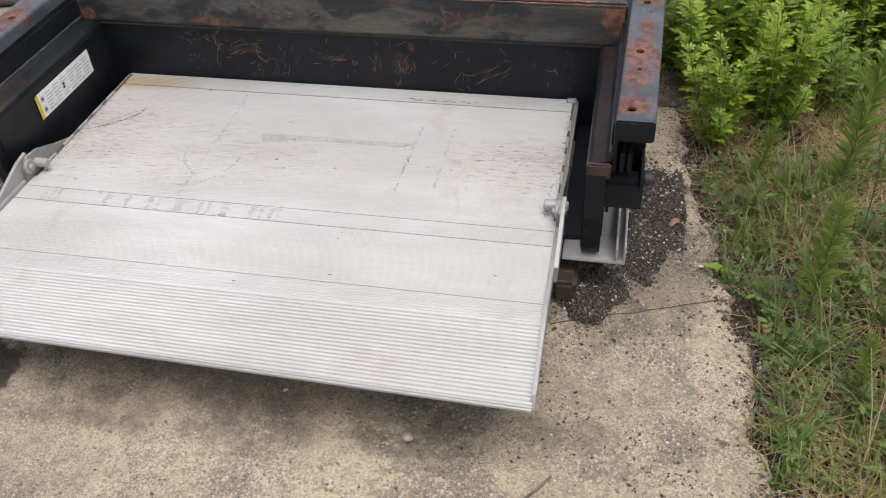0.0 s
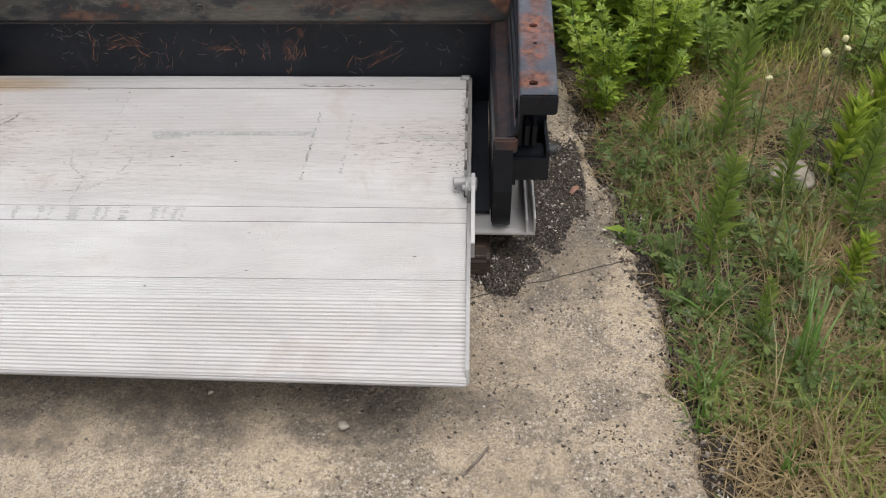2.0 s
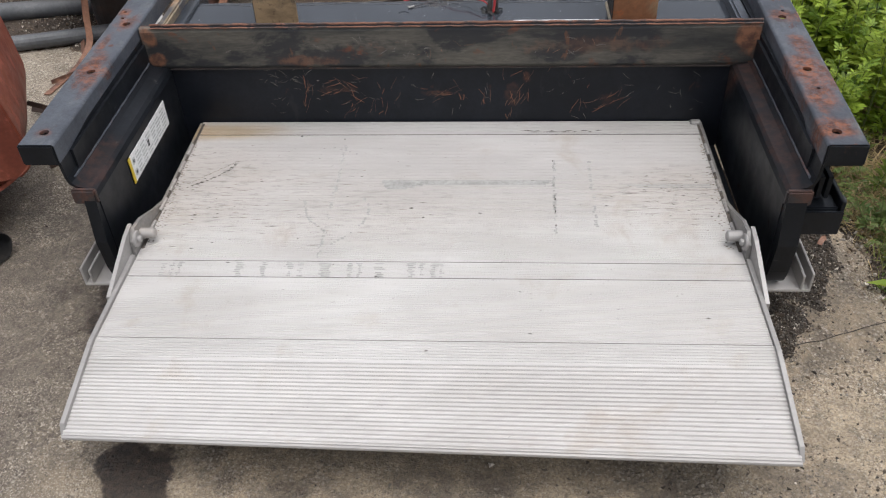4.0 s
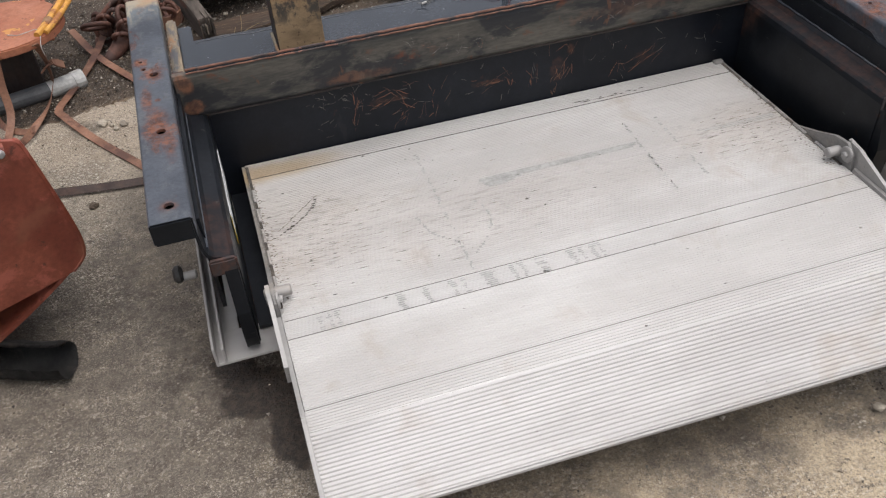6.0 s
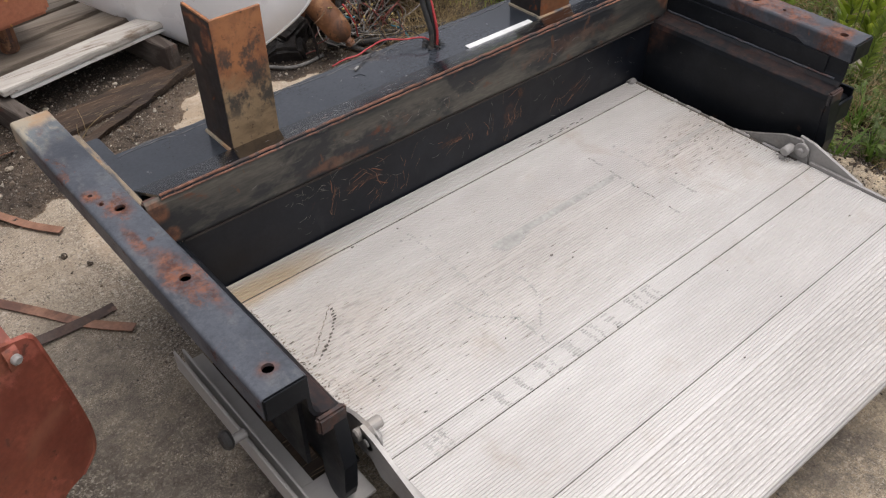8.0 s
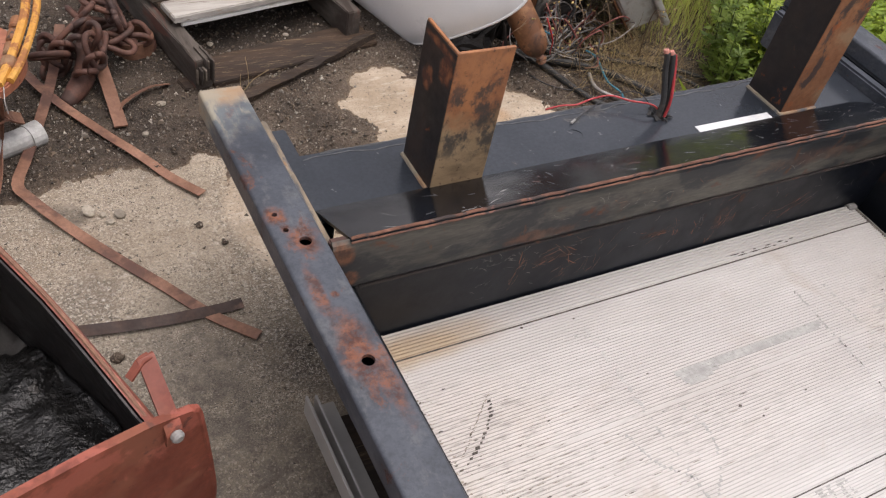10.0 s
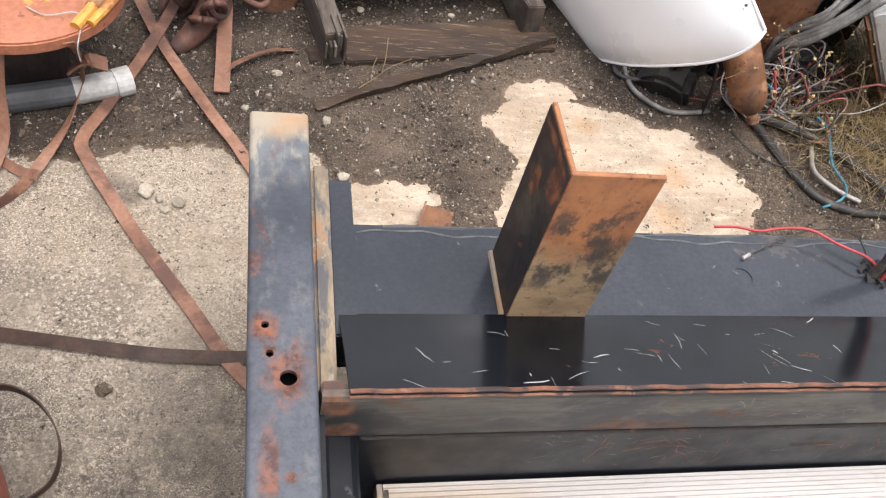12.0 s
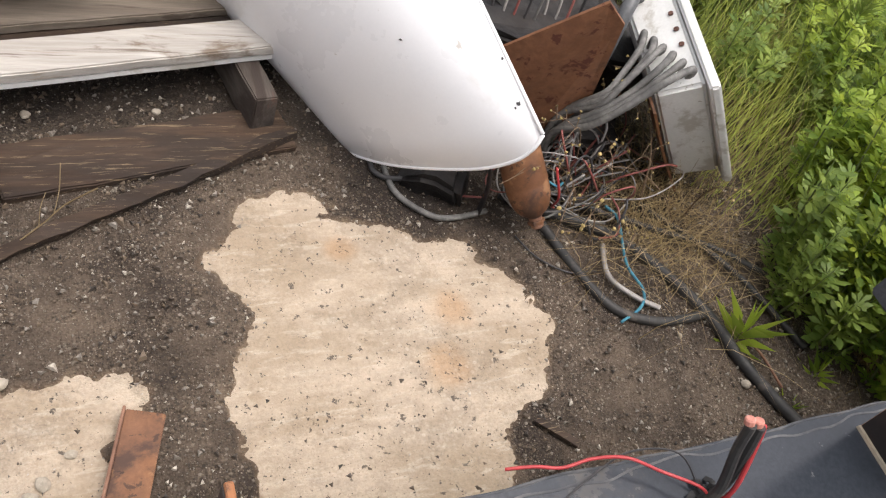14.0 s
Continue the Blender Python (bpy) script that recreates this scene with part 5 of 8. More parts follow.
for s, x in ((1, X0), (-1, X1)):
    xo = lambda a, b: (min(x - s * a, x - s * b), max(x - s * a, x - s * b))
    a, b = xo(0.0005, 0.009)
    bm = bmesh.new()
    prism(bm, [(0.03, 0.165), (0.03, 0.197), (-0.33, 0.197), (-0.40, 0.222), (-0.47, 0.252), (-0.515, 0.258), (-0.54, 0.236), (-0.55, 0.17)], a, b, lambda p, q, t: (t, p, q))
    part("side_bar", bm, grimy_bar, PL, "grimy cast aluminium side bar with a raised hinge ear")
    a, b = xo(0.010, 0.019)
    bm = bmesh.new()
    prism(bm, [(-0.505, 0.262), (-0.545, 0.256), (-0.690, 0.206), (-0.695, 0.168), (-0.56, 0.168), (-0.515, 0.215)], a, b, lambda p, q, t: (t, p, q))
    arm = part("hinge_arm", bm, bar_metal, PL, "dull aluminium hinge arm")
    a, b = xo(0.001, 0.010)
    bm = bmesh.new()
    prism(bm, [(-0.552, 0.209), (-0.82, 0.207), (-1.00 - 0.02 * (s < 0), 0.168), (-1.012 - 0.026 * (s < 0), 0.145), (-0.86, 0.162), (-0.552, 0.168)], a, b, lambda p, q, t: (t, p, q))
    part("side_bar", bm, bar_metal, PL)
    part("hinge_pin", rod(bmesh.new(), (x + s * 0.034, -0.494, 0.226), (x - s * 0.024, -0.494, 0.226), 0.0125, 18, 0.003), bar_metal, PL, "short round hinge pin")
    for k, yy, zz, r in ((0.004, -0.523, 0.232, 0.020), (-0.012, -0.523, 0.232, 0.019)):
        part("washer", rod(bmesh.new(), (x + s * k, yy, zz), (x + s * (k - 0.007), yy, zz), r, 20, 0.002), bar_metal, PL, "thick round washer")
    part("bolt", rod(bmesh.new(), (x + s * 0.012, -0.523, 0.232), (x - s * 0.022, -0.523, 0.232), 0.008, 12, 0.002), bar_metal, PL)
    for i, yy in enumerate((-0.09, -0.17, -0.25, -0.33, -0.42)):
        bm = bmesh.new()
        tube(bm, [(x + s * 0.004, yy - 0.006 * k, 0.2025 + 0.0015 * (k % 2)) for k in range(9)], 0.0042, 6, 1)
        part("weld", bm, bar_metal, PL)
    if s < 0:
        part("roller", rod(bmesh.new(), (x - s * 0.004, 0.022, 0.196), (x + s * 0.024, 0.022, 0.196), 0.0125, 16, 0.003), grimy_bar, PL, "small steel roller at the back corner")
    part("prop", boxed((min(x + s * 0.10, x + s * 0.16), -0.70, 0.0), (max(x + s * 0.10, x + s * 0.16), -0.60, 0.172), 0.006), wood_dark, PL)


# ---- marks on the deck: scuffs, dark scratches, dirt ----
def flecks(name, items, material, parent, label):
    """Thin slivers on a surface, of (corner lists) four points each, raised a hair."""
    verts, faces = [], []
    for quad in items:
        b = len(verts)
        verts += quad
        faces.append((b, b + 1, b + 2, b + 3))
    return tagged(raw(name, verts, faces, material, parent, label), kind="stuff")


def sliver(a, b, w, lift):
    """A sliver from a to b, w wide, on a face whose outward normal is lift (with length)."""
    a, b, n = Vector(a), Vector(b), Vector(lift)
    s = (b - a).cross(n).normalized() * w / 2
    c = (a + b) / 2
    return [a + n, c - s + n, b + n, c + s + n]


UP = (0, 0, 0.0004)
rng = random.Random(17)
scuff_items = []
for x, w in ((0.079, 0.010), (0.098, 0.008), (0.116, 0.010), (0.251, 0.018), (0.308, 0.014), (0.367, 0.012), (0.392, 0.012), (0.447, 0.024), (0.503, 0.012), (0.525, 0.012), (0.568, 0.020), (0.640, 0.014), (0.662, 0.010), (0.690, 0.014), (0.706, 0.010)):
    for k in range(8):
        y = -0.566 - 0.0060 * k
        x0, x1 = x - w / 2 + rng.uniform(-0.004, 0.004) + 0.0025 * k * 0.3, x + w / 2 + rng.uniform(-0.004, 0.004)
        if rng.random() < 0.9:
            scuff_items.append([(x0, y - 0.0034, TOP + 0.0004), (x1, y - 0.0034, TOP + 0.0004), (x1, y, TOP + 0.0004), (x0, y, TOP + 0.0004)])
flecks("rubbed_mark", scuff_items, smudge, PL, "grey rubbed marks across one plank")
items = []
for k in range(6):
    y = -0.2475 - 0.0066 * k
    lo = 0.538 + 0.004 * k + rng.uniform(-0.004, 0.004)
    hi = (0.965 - 0.05 * k * rng.random()) if k < 3 else 0.640 - 0.022 * (k - 3) + rng.uniform(-0.01, 0.01)
    items.append([(lo, y - 0.0062, TOP + 0.0004), (hi, y - 0.0062, TOP + 0.0004), (hi, y, TOP + 0.0004), (lo, y, TOP + 0.0004)])
for k in range(3):
    y = -0.262 - 0.0066 * k
    items.append([(1.13 + 0.02 * k, y - 0.0030, TOP + 0.0004), (1.352, y - 0.0030, TOP + 0.0004), (1.352, y, TOP + 0.0004), (1.13 + 0.02 * k, y, TOP + 0.0004)])
flecks("smear", items, smudge, PL, "long grey smear on the deck")


def trail(a, b, keep, w, size, bend=0.0):
    out, n = [], int(abs(b[1] - a[1]) / 0.0066)
    for k in range(n):
        t = k / max(1, n - 1)
        if rng.random() > keep:
            continue
        x = a[0] + (b[0] - a[0]) * t + bend * math.sin(math.pi * t) + rng.uniform(-0.003, 0.003)
        y = a[1] + (b[1] - a[1]) * t
        h, s = 0.0016 + 0.0016 * rng.random(), size * rng.uniform(0.5, 1.3)
        out.append([(x - s, y - h, TOP + 0.0005), (x + s, y - h, TOP + 0.0005), (x + s + w, y + h, TOP + 0.0005), (x - s + w, y + h, TOP + 0.0005)])
    return out


dark = trail((0.974, -0.163), (0.965, -0.455), 0.30, 0.001, 0.0018) + trail((0.033, -0.288), (0.148, -0.178), 0.85, 0.003, 0.0045, 0.02) + trail((0.365, -0.481), (0.458, -0.344), 0.2, 0.002, 0.002)
dark += [sliver((0.891 + 0.02 * k, -0.019 - 0.006 * (k % 2), TOP), (0.891 + 0.02 * k + rng.uniform(0.01, 0.05), -0.019 - 0.006 * (k % 2), TOP), 0.004, UP) for k in range(11)]
for k in range(70):
    x, y = (rng.gauss(0.09, 0.055), rng.gauss(-0.33, 0.08)) if k < 26 else ((rng.gauss(1.28, 0.06), rng.gauss(-0.31, 0.05)) if k < 48 else (rng.uniform(0.05, 1.33), rng.uniform(-0.95, -0.05)))
    if 0.015 < x < 1.36 and -0.79 < y < -0.04:
        s = rng.uniform(0.001, 0.004)
        dark.append(sliver((x - s * 1.6, y, TOP), (x + s * 1.6, y + rng.uniform(-0.001, 0.001), TOP), s * 0.9, UP))
for x, y, s in ((0.624, -0.364, 0.006), (0.655, -0.40, 0.004), (0.30, -0.045, 0.005), (0.565, -0.61, 0.004), (0.42, -0.06, 0.004), (0.69, -0.83, 0.004)):
    dark.append(sliver((x - s, y, TOP), (x + s, y + 0.001, TOP), s * 1.2, UP))
flecks("dirt_speck", dark, deck_dirt, PL, "dark dirt caught on the ribs")
faint = trail((0.974, -0.163), (0.965, -0.455), 0.8, 0.001, 0.003) + trail((0.427, -0.079), (0.425, -0.553), 0.75, 0.001, 0.003) + trail((1.063, -0.168), (1.061, -0.438), 0.6, 0.0, 0.004) + trail((0.49, -0.30), (0.45, -0.50), 0.6, 0.0, 0.003, 0.05) + trail((0.36, -0.33), (0.43, -0.46), 0.6, 0.0, 0.003, -0.02) + trail((0.40, -0.10), (0.46, -0.13), 0.9, 0.0, 0.003)
flecks("drag_mark", faint, smudge, PL, "faint grey drag scratches")

# more grime: a dried puddle by the hinge, dirt lines in the grooves, crust along the sides
def groove_lines(n, cx, cy, sx, sy, longest):
    out = []
    for _ in range(n):
        x, y = rng.gauss(cx, sx), -0.0375 - 0.0068 * round((rng.gauss(-cy, sy) - 0.0375) / 0.0068) - 0.0052
        ln = rng.uniform(0.1, 1.0) ** 2 * longest
        if x - ln > 0.012 and x + ln < 1.368 and -0.55 < y < -0.05:
            out.append(sliver((x - ln, y, TOP), (x + ln, y, TOP), rng.uniform(0.0008, 0.0020), UP))
    return out


crust = groove_lines(110, 0.13, -0.34, 0.10, 0.055, 0.022) + groove_lines(80, 1.25, -0.32, 0.07, 0.05, 0.028) + groove_lines(60, 0.35, -0.30, 0.2, 0.12, 0.02)
for k in range(420):
    left = k % 2
    t = rng.random()
    y = -0.05 - 0.46 * t
    w = abs(rng.gauss(0, 0.012)) * (0.5 + t)
    x = X0 + 0.002 + w if left else X1 - 0.002 - w
    q = rng.uniform(0.0012, 0.0045)
    if X0 < x - q and x + q < X1:
        crust.append(sliver((x - q, y, TOP), (x + q, y + rng.uniform(-0.003, 0.003), TOP), q, UP))
for k in range(36):
    t = k / 35
    crust.append(sliver((0.045 + 0.105 * t + rng.uniform(-0.004, 0.004), -0.265 + 0.10 * t, TOP), (0.052 + 0.105 * t, -0.262 + 0.10 * t + rng.uniform(-0.003, 0.003), TOP), 0.002, UP))
flecks("dirt_line", crust, surface("brown_black_grime", (0.12, 0.098, 0.078), (0.32, 0.275, 0.225), 40, (0.8, 0.9), bump=0, island=0.5), PL, "dark grime in the grooves and along the sides")


# scratches in the black paint
def stroke(out, start, a, length, width, lift, place, rng, curl=0.25, steps=7):
    """A hand-drawn looking scratch: a wandering line that thins towards both ends."""
    u, v = start
    was = None
    for k in range(steps + 1):
        w = width * (0.25 + 0.75 * math.sin(math.pi * (k + 0.35) / (steps + 0.7))) / 2
        nu, nv = -math.sin(a) * w, math.cos(a) * w
        now = (Vector(place(u + nu, v + nv)) + Vector(lift), Vector(place(u - nu, v - nv)) + Vector(lift))
        if was:
            out.append([was[0], was[1], now[1], now[0]])
        was = now
        a += rng.gauss(0, curl)
        u, v = u + math.cos(a) * length / steps, v + math.sin(a) * length / steps


rng = random.Random(23)
pale, red, thin_red = [], [], []
on_slope = lambda u, v: (u, 0.030 + 0.154 * min(0.985, max(0.015, v / 0.171)), 0.4925 - 0.0752 * min(0.985, max(0.015, v / 0.171)))
for k in range(95):
    x = rng.uniform(0.28, 1.40) if k > 12 else rng.uniform(-0.03, 0.28)
    a = rng.choice((rng.gauss(-1.0, 0.35), rng.gauss(-0.45, 0.3), rng.gauss(-1.5, 0.2), rng.gauss(0.2, 0.3)))
    stroke(pale, (x, rng.uniform(0.008, 0.160)), a, rng.uniform(0.006, 0.038) * (1.5 if k % 6 == 0 else 1.0), rng.uniform(0.0004, 0.0011 if k % 9 else 0.0028), (0, 0.0002, 0.0004), on_slope, rng, 0.14, 4)
flecks("bare_scratch", pale, surface("bare_scratch", (0.34, 0.33, 0.315), (0.58, 0.57, 0.545), 60, (0.5, 0.6), bump=0), FR, "white scratches through the black paint")
pale = []
on_wall = lambda u, v: (u, 0.034, min(0.362, max(0.204, v)))
# where loads have scraped the plate: centre, spread, main slant, how many
for cx, cz, sx, sz, slant, n in ((0.314, 0.272, 0.008, 0.022, 1.5, 9), (0.385, 0.302, 0.026, 0.012, 0.2, 12), (0.43, 0.305, 0.025, 0.018, -0.6, 9), (0.432, 0.250, 0.020, 0.015, 1.4, 8), (0.515, 0.275, 0.020, 0.028, 1.5, 9), (0.667, 0.287, 0.022, 0.007, 0.3, 12), (0.731, 0.277, 0.010, 0.015, -0.9, 4),
                                (0.795, 0.272, 0.006, 0.014, 1.5, 5), (0.860, 0.262, 0.014, 0.022, 1.5, 9), (0.895, 0.300, 0.016, 0.025, 1.1, 11), (1.125, 0.258, 0.026, 0.018, 0.7, 12), (1.04, 0.29, 0.03, 0.03, 1.2, 6)):
    for k in range(n):
        stroke(red if k % 3 == 0 else thin_red, (rng.gauss(cx, sx), rng.gauss(cz, sz)), slant + rng.gauss(0, 0.35) + (math.pi if k % 2 else 0), rng.uniform(0.012, 0.050), rng.uniform(0.0010, 0.0026) if k % 3 == 0 else rng.uniform(0.0005, 0.0013), (0, -0.0004, 0), on_wall, rng, 0.12, 6)
for k in range(70):
    x, z = (rng.uniform(0.12, 1.36), rng.uniform(0.21, 0.35)) if k % 3 else (rng.gauss(0.27, 0.04), rng.gauss(0.33, 0.02))
    stroke(pale, (x, z), rng.choice((1.5, -0.5, 0.4, 0.0)) + rng.gauss(0, 0.3), rng.uniform(0.006, 0.034), rng.uniform(0.0004, 0.0011), (0, -0.0004, 0), on_wall, rng, 0.2, 5)
on_channel = lambda u, v: (u, 0.026, min(0.470, max(0.382, v)))
for k in range(40):
    stroke(pale if k % 3 else thin_red, (rng.choice((rng.gauss(0.62, 0.08), rng.gauss(0.95, 0.1), rng.uniform(0.0, 1.4))), rng.uniform(0.385, 0.45)), rng.choice((1.4, 0.5, 2.4, 0.1)) + rng.gauss(0, 0.3), rng.uniform(0.006, 0.030), rng.uniform(0.0005, 0.0014), (0, -0.0004, 0), on_channel, rng, 0.2, 5)
flecks("rust_scrape", red, surface("rust_in_scratches", (0.14, 0.058, 0.034), (0.32, 0.14, 0.075), 50, (0.7, 0.85), bump=0), FR, "rust-brown scrapes in the back plate")
flecks("rust_scratch", thin_red, surface("thin_rust_scratches", (0.12, 0.062, 0.042), (0.28, 0.15, 0.095), 50, (0.7, 0.85), bump=0), FR, "fine rusty scratches in the black paint")
flecks("dull_scratch", pale, surface("dull_scratch", (0.10, 0.096, 0.088), (0.30, 0.28, 0.25), 60, (0.5, 0.6), bump=0), FR, "dull pale scratches in the black paint")

# ---- loose things round the frame ----
# power cables and a red wire that come up through the mounting plate
soot_rubber = surface("black_tape", (0.008, 0.008, 0.008), (0.020, 0.019, 0.018), 30, (0.5, 0.7), bump=0)
CB = thing("power_cable", "two cut black power cables with pink copper ends", "cable", (0.812, 0.275, 0.41))
for dx, dy, top in ((0.0, 0.0, (0.800, 0.309, 0.556)), (0.016, 0.006, (0.815, 0.306, 0.552))):
    x, y = 0.806 + dx, 0.270 + dy
    c = part("cable", tubed([(x, y, 0.404), (x + 0.002, y + 0.004, 0.45), (top[0] + 0.004, top[1] - 0.012, 0.51), top], 0.0070, 10, 6), rubber, CB)
    part("copper_end", rod(bmesh.new(), (top[0] - 0.001, top[1] + 0.002, top[2] - 0.002), (top[0] - 0.003, top[1] + 0.006, top[2] + 0.008), 0.0068, 10, 0.002), pink_copper, c, "frayed pink copper end")
part("red_core", tubed([(0.818, 0.262, 0.412), (0.822, 0.268, 0.46), (0.826, 0.298, 0.53), (0.822, 0.306, 0.552)], 0.0035, 8, 6), red_wire, CB, "red wire along the cable")
part("grommet", rod(bmesh.new(), (0.812, 0.273, 0.405), (0.812, 0.273, 0.4125), 0.021, 18, 0.002), soot_rubber, CB, "ragged black cable hole")
for k in range(7):
    a = 0.9 * k
    part("tape_end", ribbon(bmesh.new(), [(0.812 + 0.014 * math.cos(a), 0.273 + 0.014 * math.sin(a), 0.413), (0.812 + 0.024 * math.cos(a), 0.273 + 0.022 * math.sin(a), 0.419), (0.812 + 0.030 * math.cos(a + 0.3), 0.273 + 0.028 * math.sin(a + 0.3), 0.4125)], 0.008, 0.0012, None, 3), soot_rubber, CB)
solo("red_wire", tubed([(0.815, 0.270, 0.415), (0.790, 0.285, 0.435), (0.748, 0.315, 0.432), (0.705, 0.340, 0.436), (0.665, 0.352, 0.424), (0.625, 0.352, 0.415), (0.590, 0.362, 0.411), (0.556, 0.370, 0.400)], 0.0023, 8, 8),
     red_wire, "thin red wire curling over the blue-black plate", "wire", smooth=True)
WT = thing("wire_stub", "black wire stub with a crimped metal tip on the plate", "wire", (0.60, 0.30, 0.41))
part("wire", tubed([(0.805, 0.282, 0.414), (0.78, 0.33, 0.44), (0.72, 0.35, 0.425), (0.65, 0.33, 0.416), (0.592, 0.305, 0.413)], 0.0014, 6, 8), dark_wire, WT)
part("tip", rod(bmesh.new(), (0.592, 0.305, 0.4135), (0.575, 0.296, 0.4135), 0.0034, 10, 0.001), bar_metal, WT, "crimped metal tip")

# ---- the digger bucket ----
inside_brown = surface("brown_stained_inner_steel", (0.012, 0.009, 0.008), (0.032, 0.020, 0.015), 7, (0.5, 0.75), 0.0, 60, 0.3, 0.002, [((0.014, 0.012, 0.011), 5.0, 0.5, 0.64, 0.85, ONE, 0.5)])
BK = thing("digger_bucket", "faded orange steel bucket with a black tarry inside, standing on concrete", "bucket", (-0.55, 0.05, 0.0))
BO, BV, BU = Vector((-0.430, -0.270, 0)), Vector((-0.350, 0.937, 0)), Vector((0.937, 0.350, 0))
bk = lambda u, v, z: BO + BU * u + BV * v + Vector((0, 0, z))
PROF = [(0.004, 0.590), (0.018, 0.530), (0.030, 0.450), (0.040, 0.370), (0.046, 0.290), (0.042, 0.240), (0.020, 0.190), (-0.06, 0.140), (-0.16, 0.090), (-0.28, 0.045), (-0.40, 0.006), (-0.62, 0.0), (-0.66, 0.03), (-0.68, 0.40)]
line = [tuple(p)[:2] for p in smooth_line([(p, q, 0) for p, q in PROF], 4)]
EAR = [(-0.62, 0.62), (-0.50, 0.655), (-0.30, 0.630), (-0.10, 0.600), (-0.03, 0.585), (0.005, 0.572), (0.028, 0.562), (0.037, 0.545), (0.051, 0.450), (0.064, 0.350), (0.070, 0.275), (0.062, 0.225), (0.030, 0.195), (-0.06, 0.185), (-0.20, 0.175), (-0.40, 0.14), (-0.60, 0.08), (-0.68, 0.12)]
dip = lambda v, q: float(np.interp(v, [0, 0.08, 0.2, 0.35, 0.6], [0.115, 0.138, 0.10, 0.06, 0.0])) * max(0.0, min(1.0, (q - 0.30) / 0.29))
sway = lambda v, q: float(np.interp(v, [0, 0.3, 0.6], [0.018, 0.005, -0.030])) * max(0.0, min(1.0, (q - 0.1) / 0.2))
lean = lambda q: 0.08 * max(0.0, 0.57 - q)


def skin(bm, prof, thick, v0, v1, n=14):
    """A bent shell whose top lip dips towards the near end."""
    pts = [Vector(p) for p in prof]
    off = []
    for i, p in enumerate(pts):
        d = (pts[min(i + 1, len(pts) - 1)] - pts[max(i - 1, 0)]).normalized()
        off.append(p + Vector((-d.y, d.x)) * thick)
    ringp = [tuple(p) for p in pts] + [tuple(p) for p in off[::-1]]
    rings = []
    for k in range(n + 1):
        v = v0 + (v1 - v0) * k / n
        rings.append([bm.verts.new(bk(p + sway(v, q), v + lean(q) * (1 - v / 0.6), q - dip(v, q))) for p, q in ringp])
    for a, b in zip(rings, rings[1:]):
        for i in range(len(ringp)):
            bm.faces.new((a[i], a[(i + 1) % len(ringp)], b[(i + 1) % len(ringp)], b[i]))
    bm.faces.new(rings[0][::-1])
    bm.faces.new(rings[-1])
    bmesh.ops.recalc_face_normals(bm, faces=bm.faces)
    return bm


shell = part("shell", skin(bmesh.new(), line, -0.010, 0.020, 0.602), orange_paint, BK, "curved orange bucket shell")
part("lining", skin(bmesh.new(), [(p - 0.0130, q - 0.0006) for p, q in line[:-2]], -0.003, 0.022, 0.592), inside_dark, BK, "dark stained inner face")
bm = bmesh.new()
prism(bm, EAR, 0.006, 0.0175, lambda p, q, t: bk(p, t + lean(q), q))
part("ear_plate", bm, orange_paint, BK, "flat orange end plate")
bm = bmesh.new()
prism(bm, [(p - 0.030, q) for p, q in line] + [(-0.45, 0.56), (-0.2, 0.585)], 0.603, 0.612, lambda p, q, t: bk(p, t, q))
part("end_plate", bm, orange_paint, BK, "flat orange end plate")
bm = bmesh.new()
prism(bm, [(p - 0.046, q) for p, q in line[1:]] + [(-0.45, 0.556), (-0.2, 0.580)], 0.598, 0.6025, lambda p, q, t: bk(p, t, q))
part("end_lining", bm, inside_brown, BK, "brown stained inner end")
part("ear_rim", tubed([bk(p - 0.001, 0.010 + lean(q), q) for p, q in EAR[6:13]], 0.0060, 6, 4), orange_paint, BK, "rounded rim of the end plate")
rim = lambda v: bk(0.000 + sway(v, 0.59), v, 0.589 - dip(v, 0.59))
part("rim", tubed([rim(0.022 + 0.058 * i) for i in range(11)], 0.0032, 8, 2), strap_rust, BK, "worn top rim")
# contents: dried sludge at the far end, wet tar at the near end
def filling(name, v0, v1, tall, rough_k, mat, label):
    nx, ny = 34, 44
    verts, faces = [], []
    for j in range(ny + 1):
        for i in range(nx + 1):
            u, v = -0.62 + 0.70 * i / nx, v0 + (v1 - v0) * j / ny
            z = tall(u, v) + rough_k * noise.noise(Vector((u * 16, v * 16, 1))) + rough_k * 0.6 * noise.noise(Vector((u * 45, v * 45, 4)))
            edge = np.interp(z, [0.0, 0.045, 0.09, 0.14, 0.19, 0.24, 0.29], [-0.41, -0.28, -0.16, -0.06, 0.020, 0.042, 0.046]) - 0.016 + sway(v, z)
            verts.append(bk(min(u, edge), v, z))
    for j in range(ny):
        for i in range(nx):
            a = j * (nx + 1) + i
            faces.append((a, a + 1, a + nx + 2, a + nx + 1))
    return raw(name, verts, faces, mat, BK, label, True)


filling("sludge", 0.052, 0.598, lambda u, v: 0.235 + 0.02 * v, 0.006, grey_sludge, "grey dried sludge")
filling("tar", 0.052, 0.598, lambda u, v: 0.262 - 0.10 * max(0.0, v - 0.44 - 0.16 * noise.noise(Vector((u * 11, v * 11, 2)))) * 4, 0.016, tar, "lumpy wet black tar")
tab = part("strap_tab", ribbon(bmesh.new(), [bk(-0.006, 0.003, 0.532), bk(-0.006, 0.001, 0.556), bk(-0.003, 0.016, 0.574), bk(0.004, 0.048, 0.594), bk(0.0096, 0.074, 0.611), bk(0.010, 0.079, 0.612)], 0.022, 0.004, tuple(BU), 6), orange_paint, BK, "bent orange strap bolted to the corner")
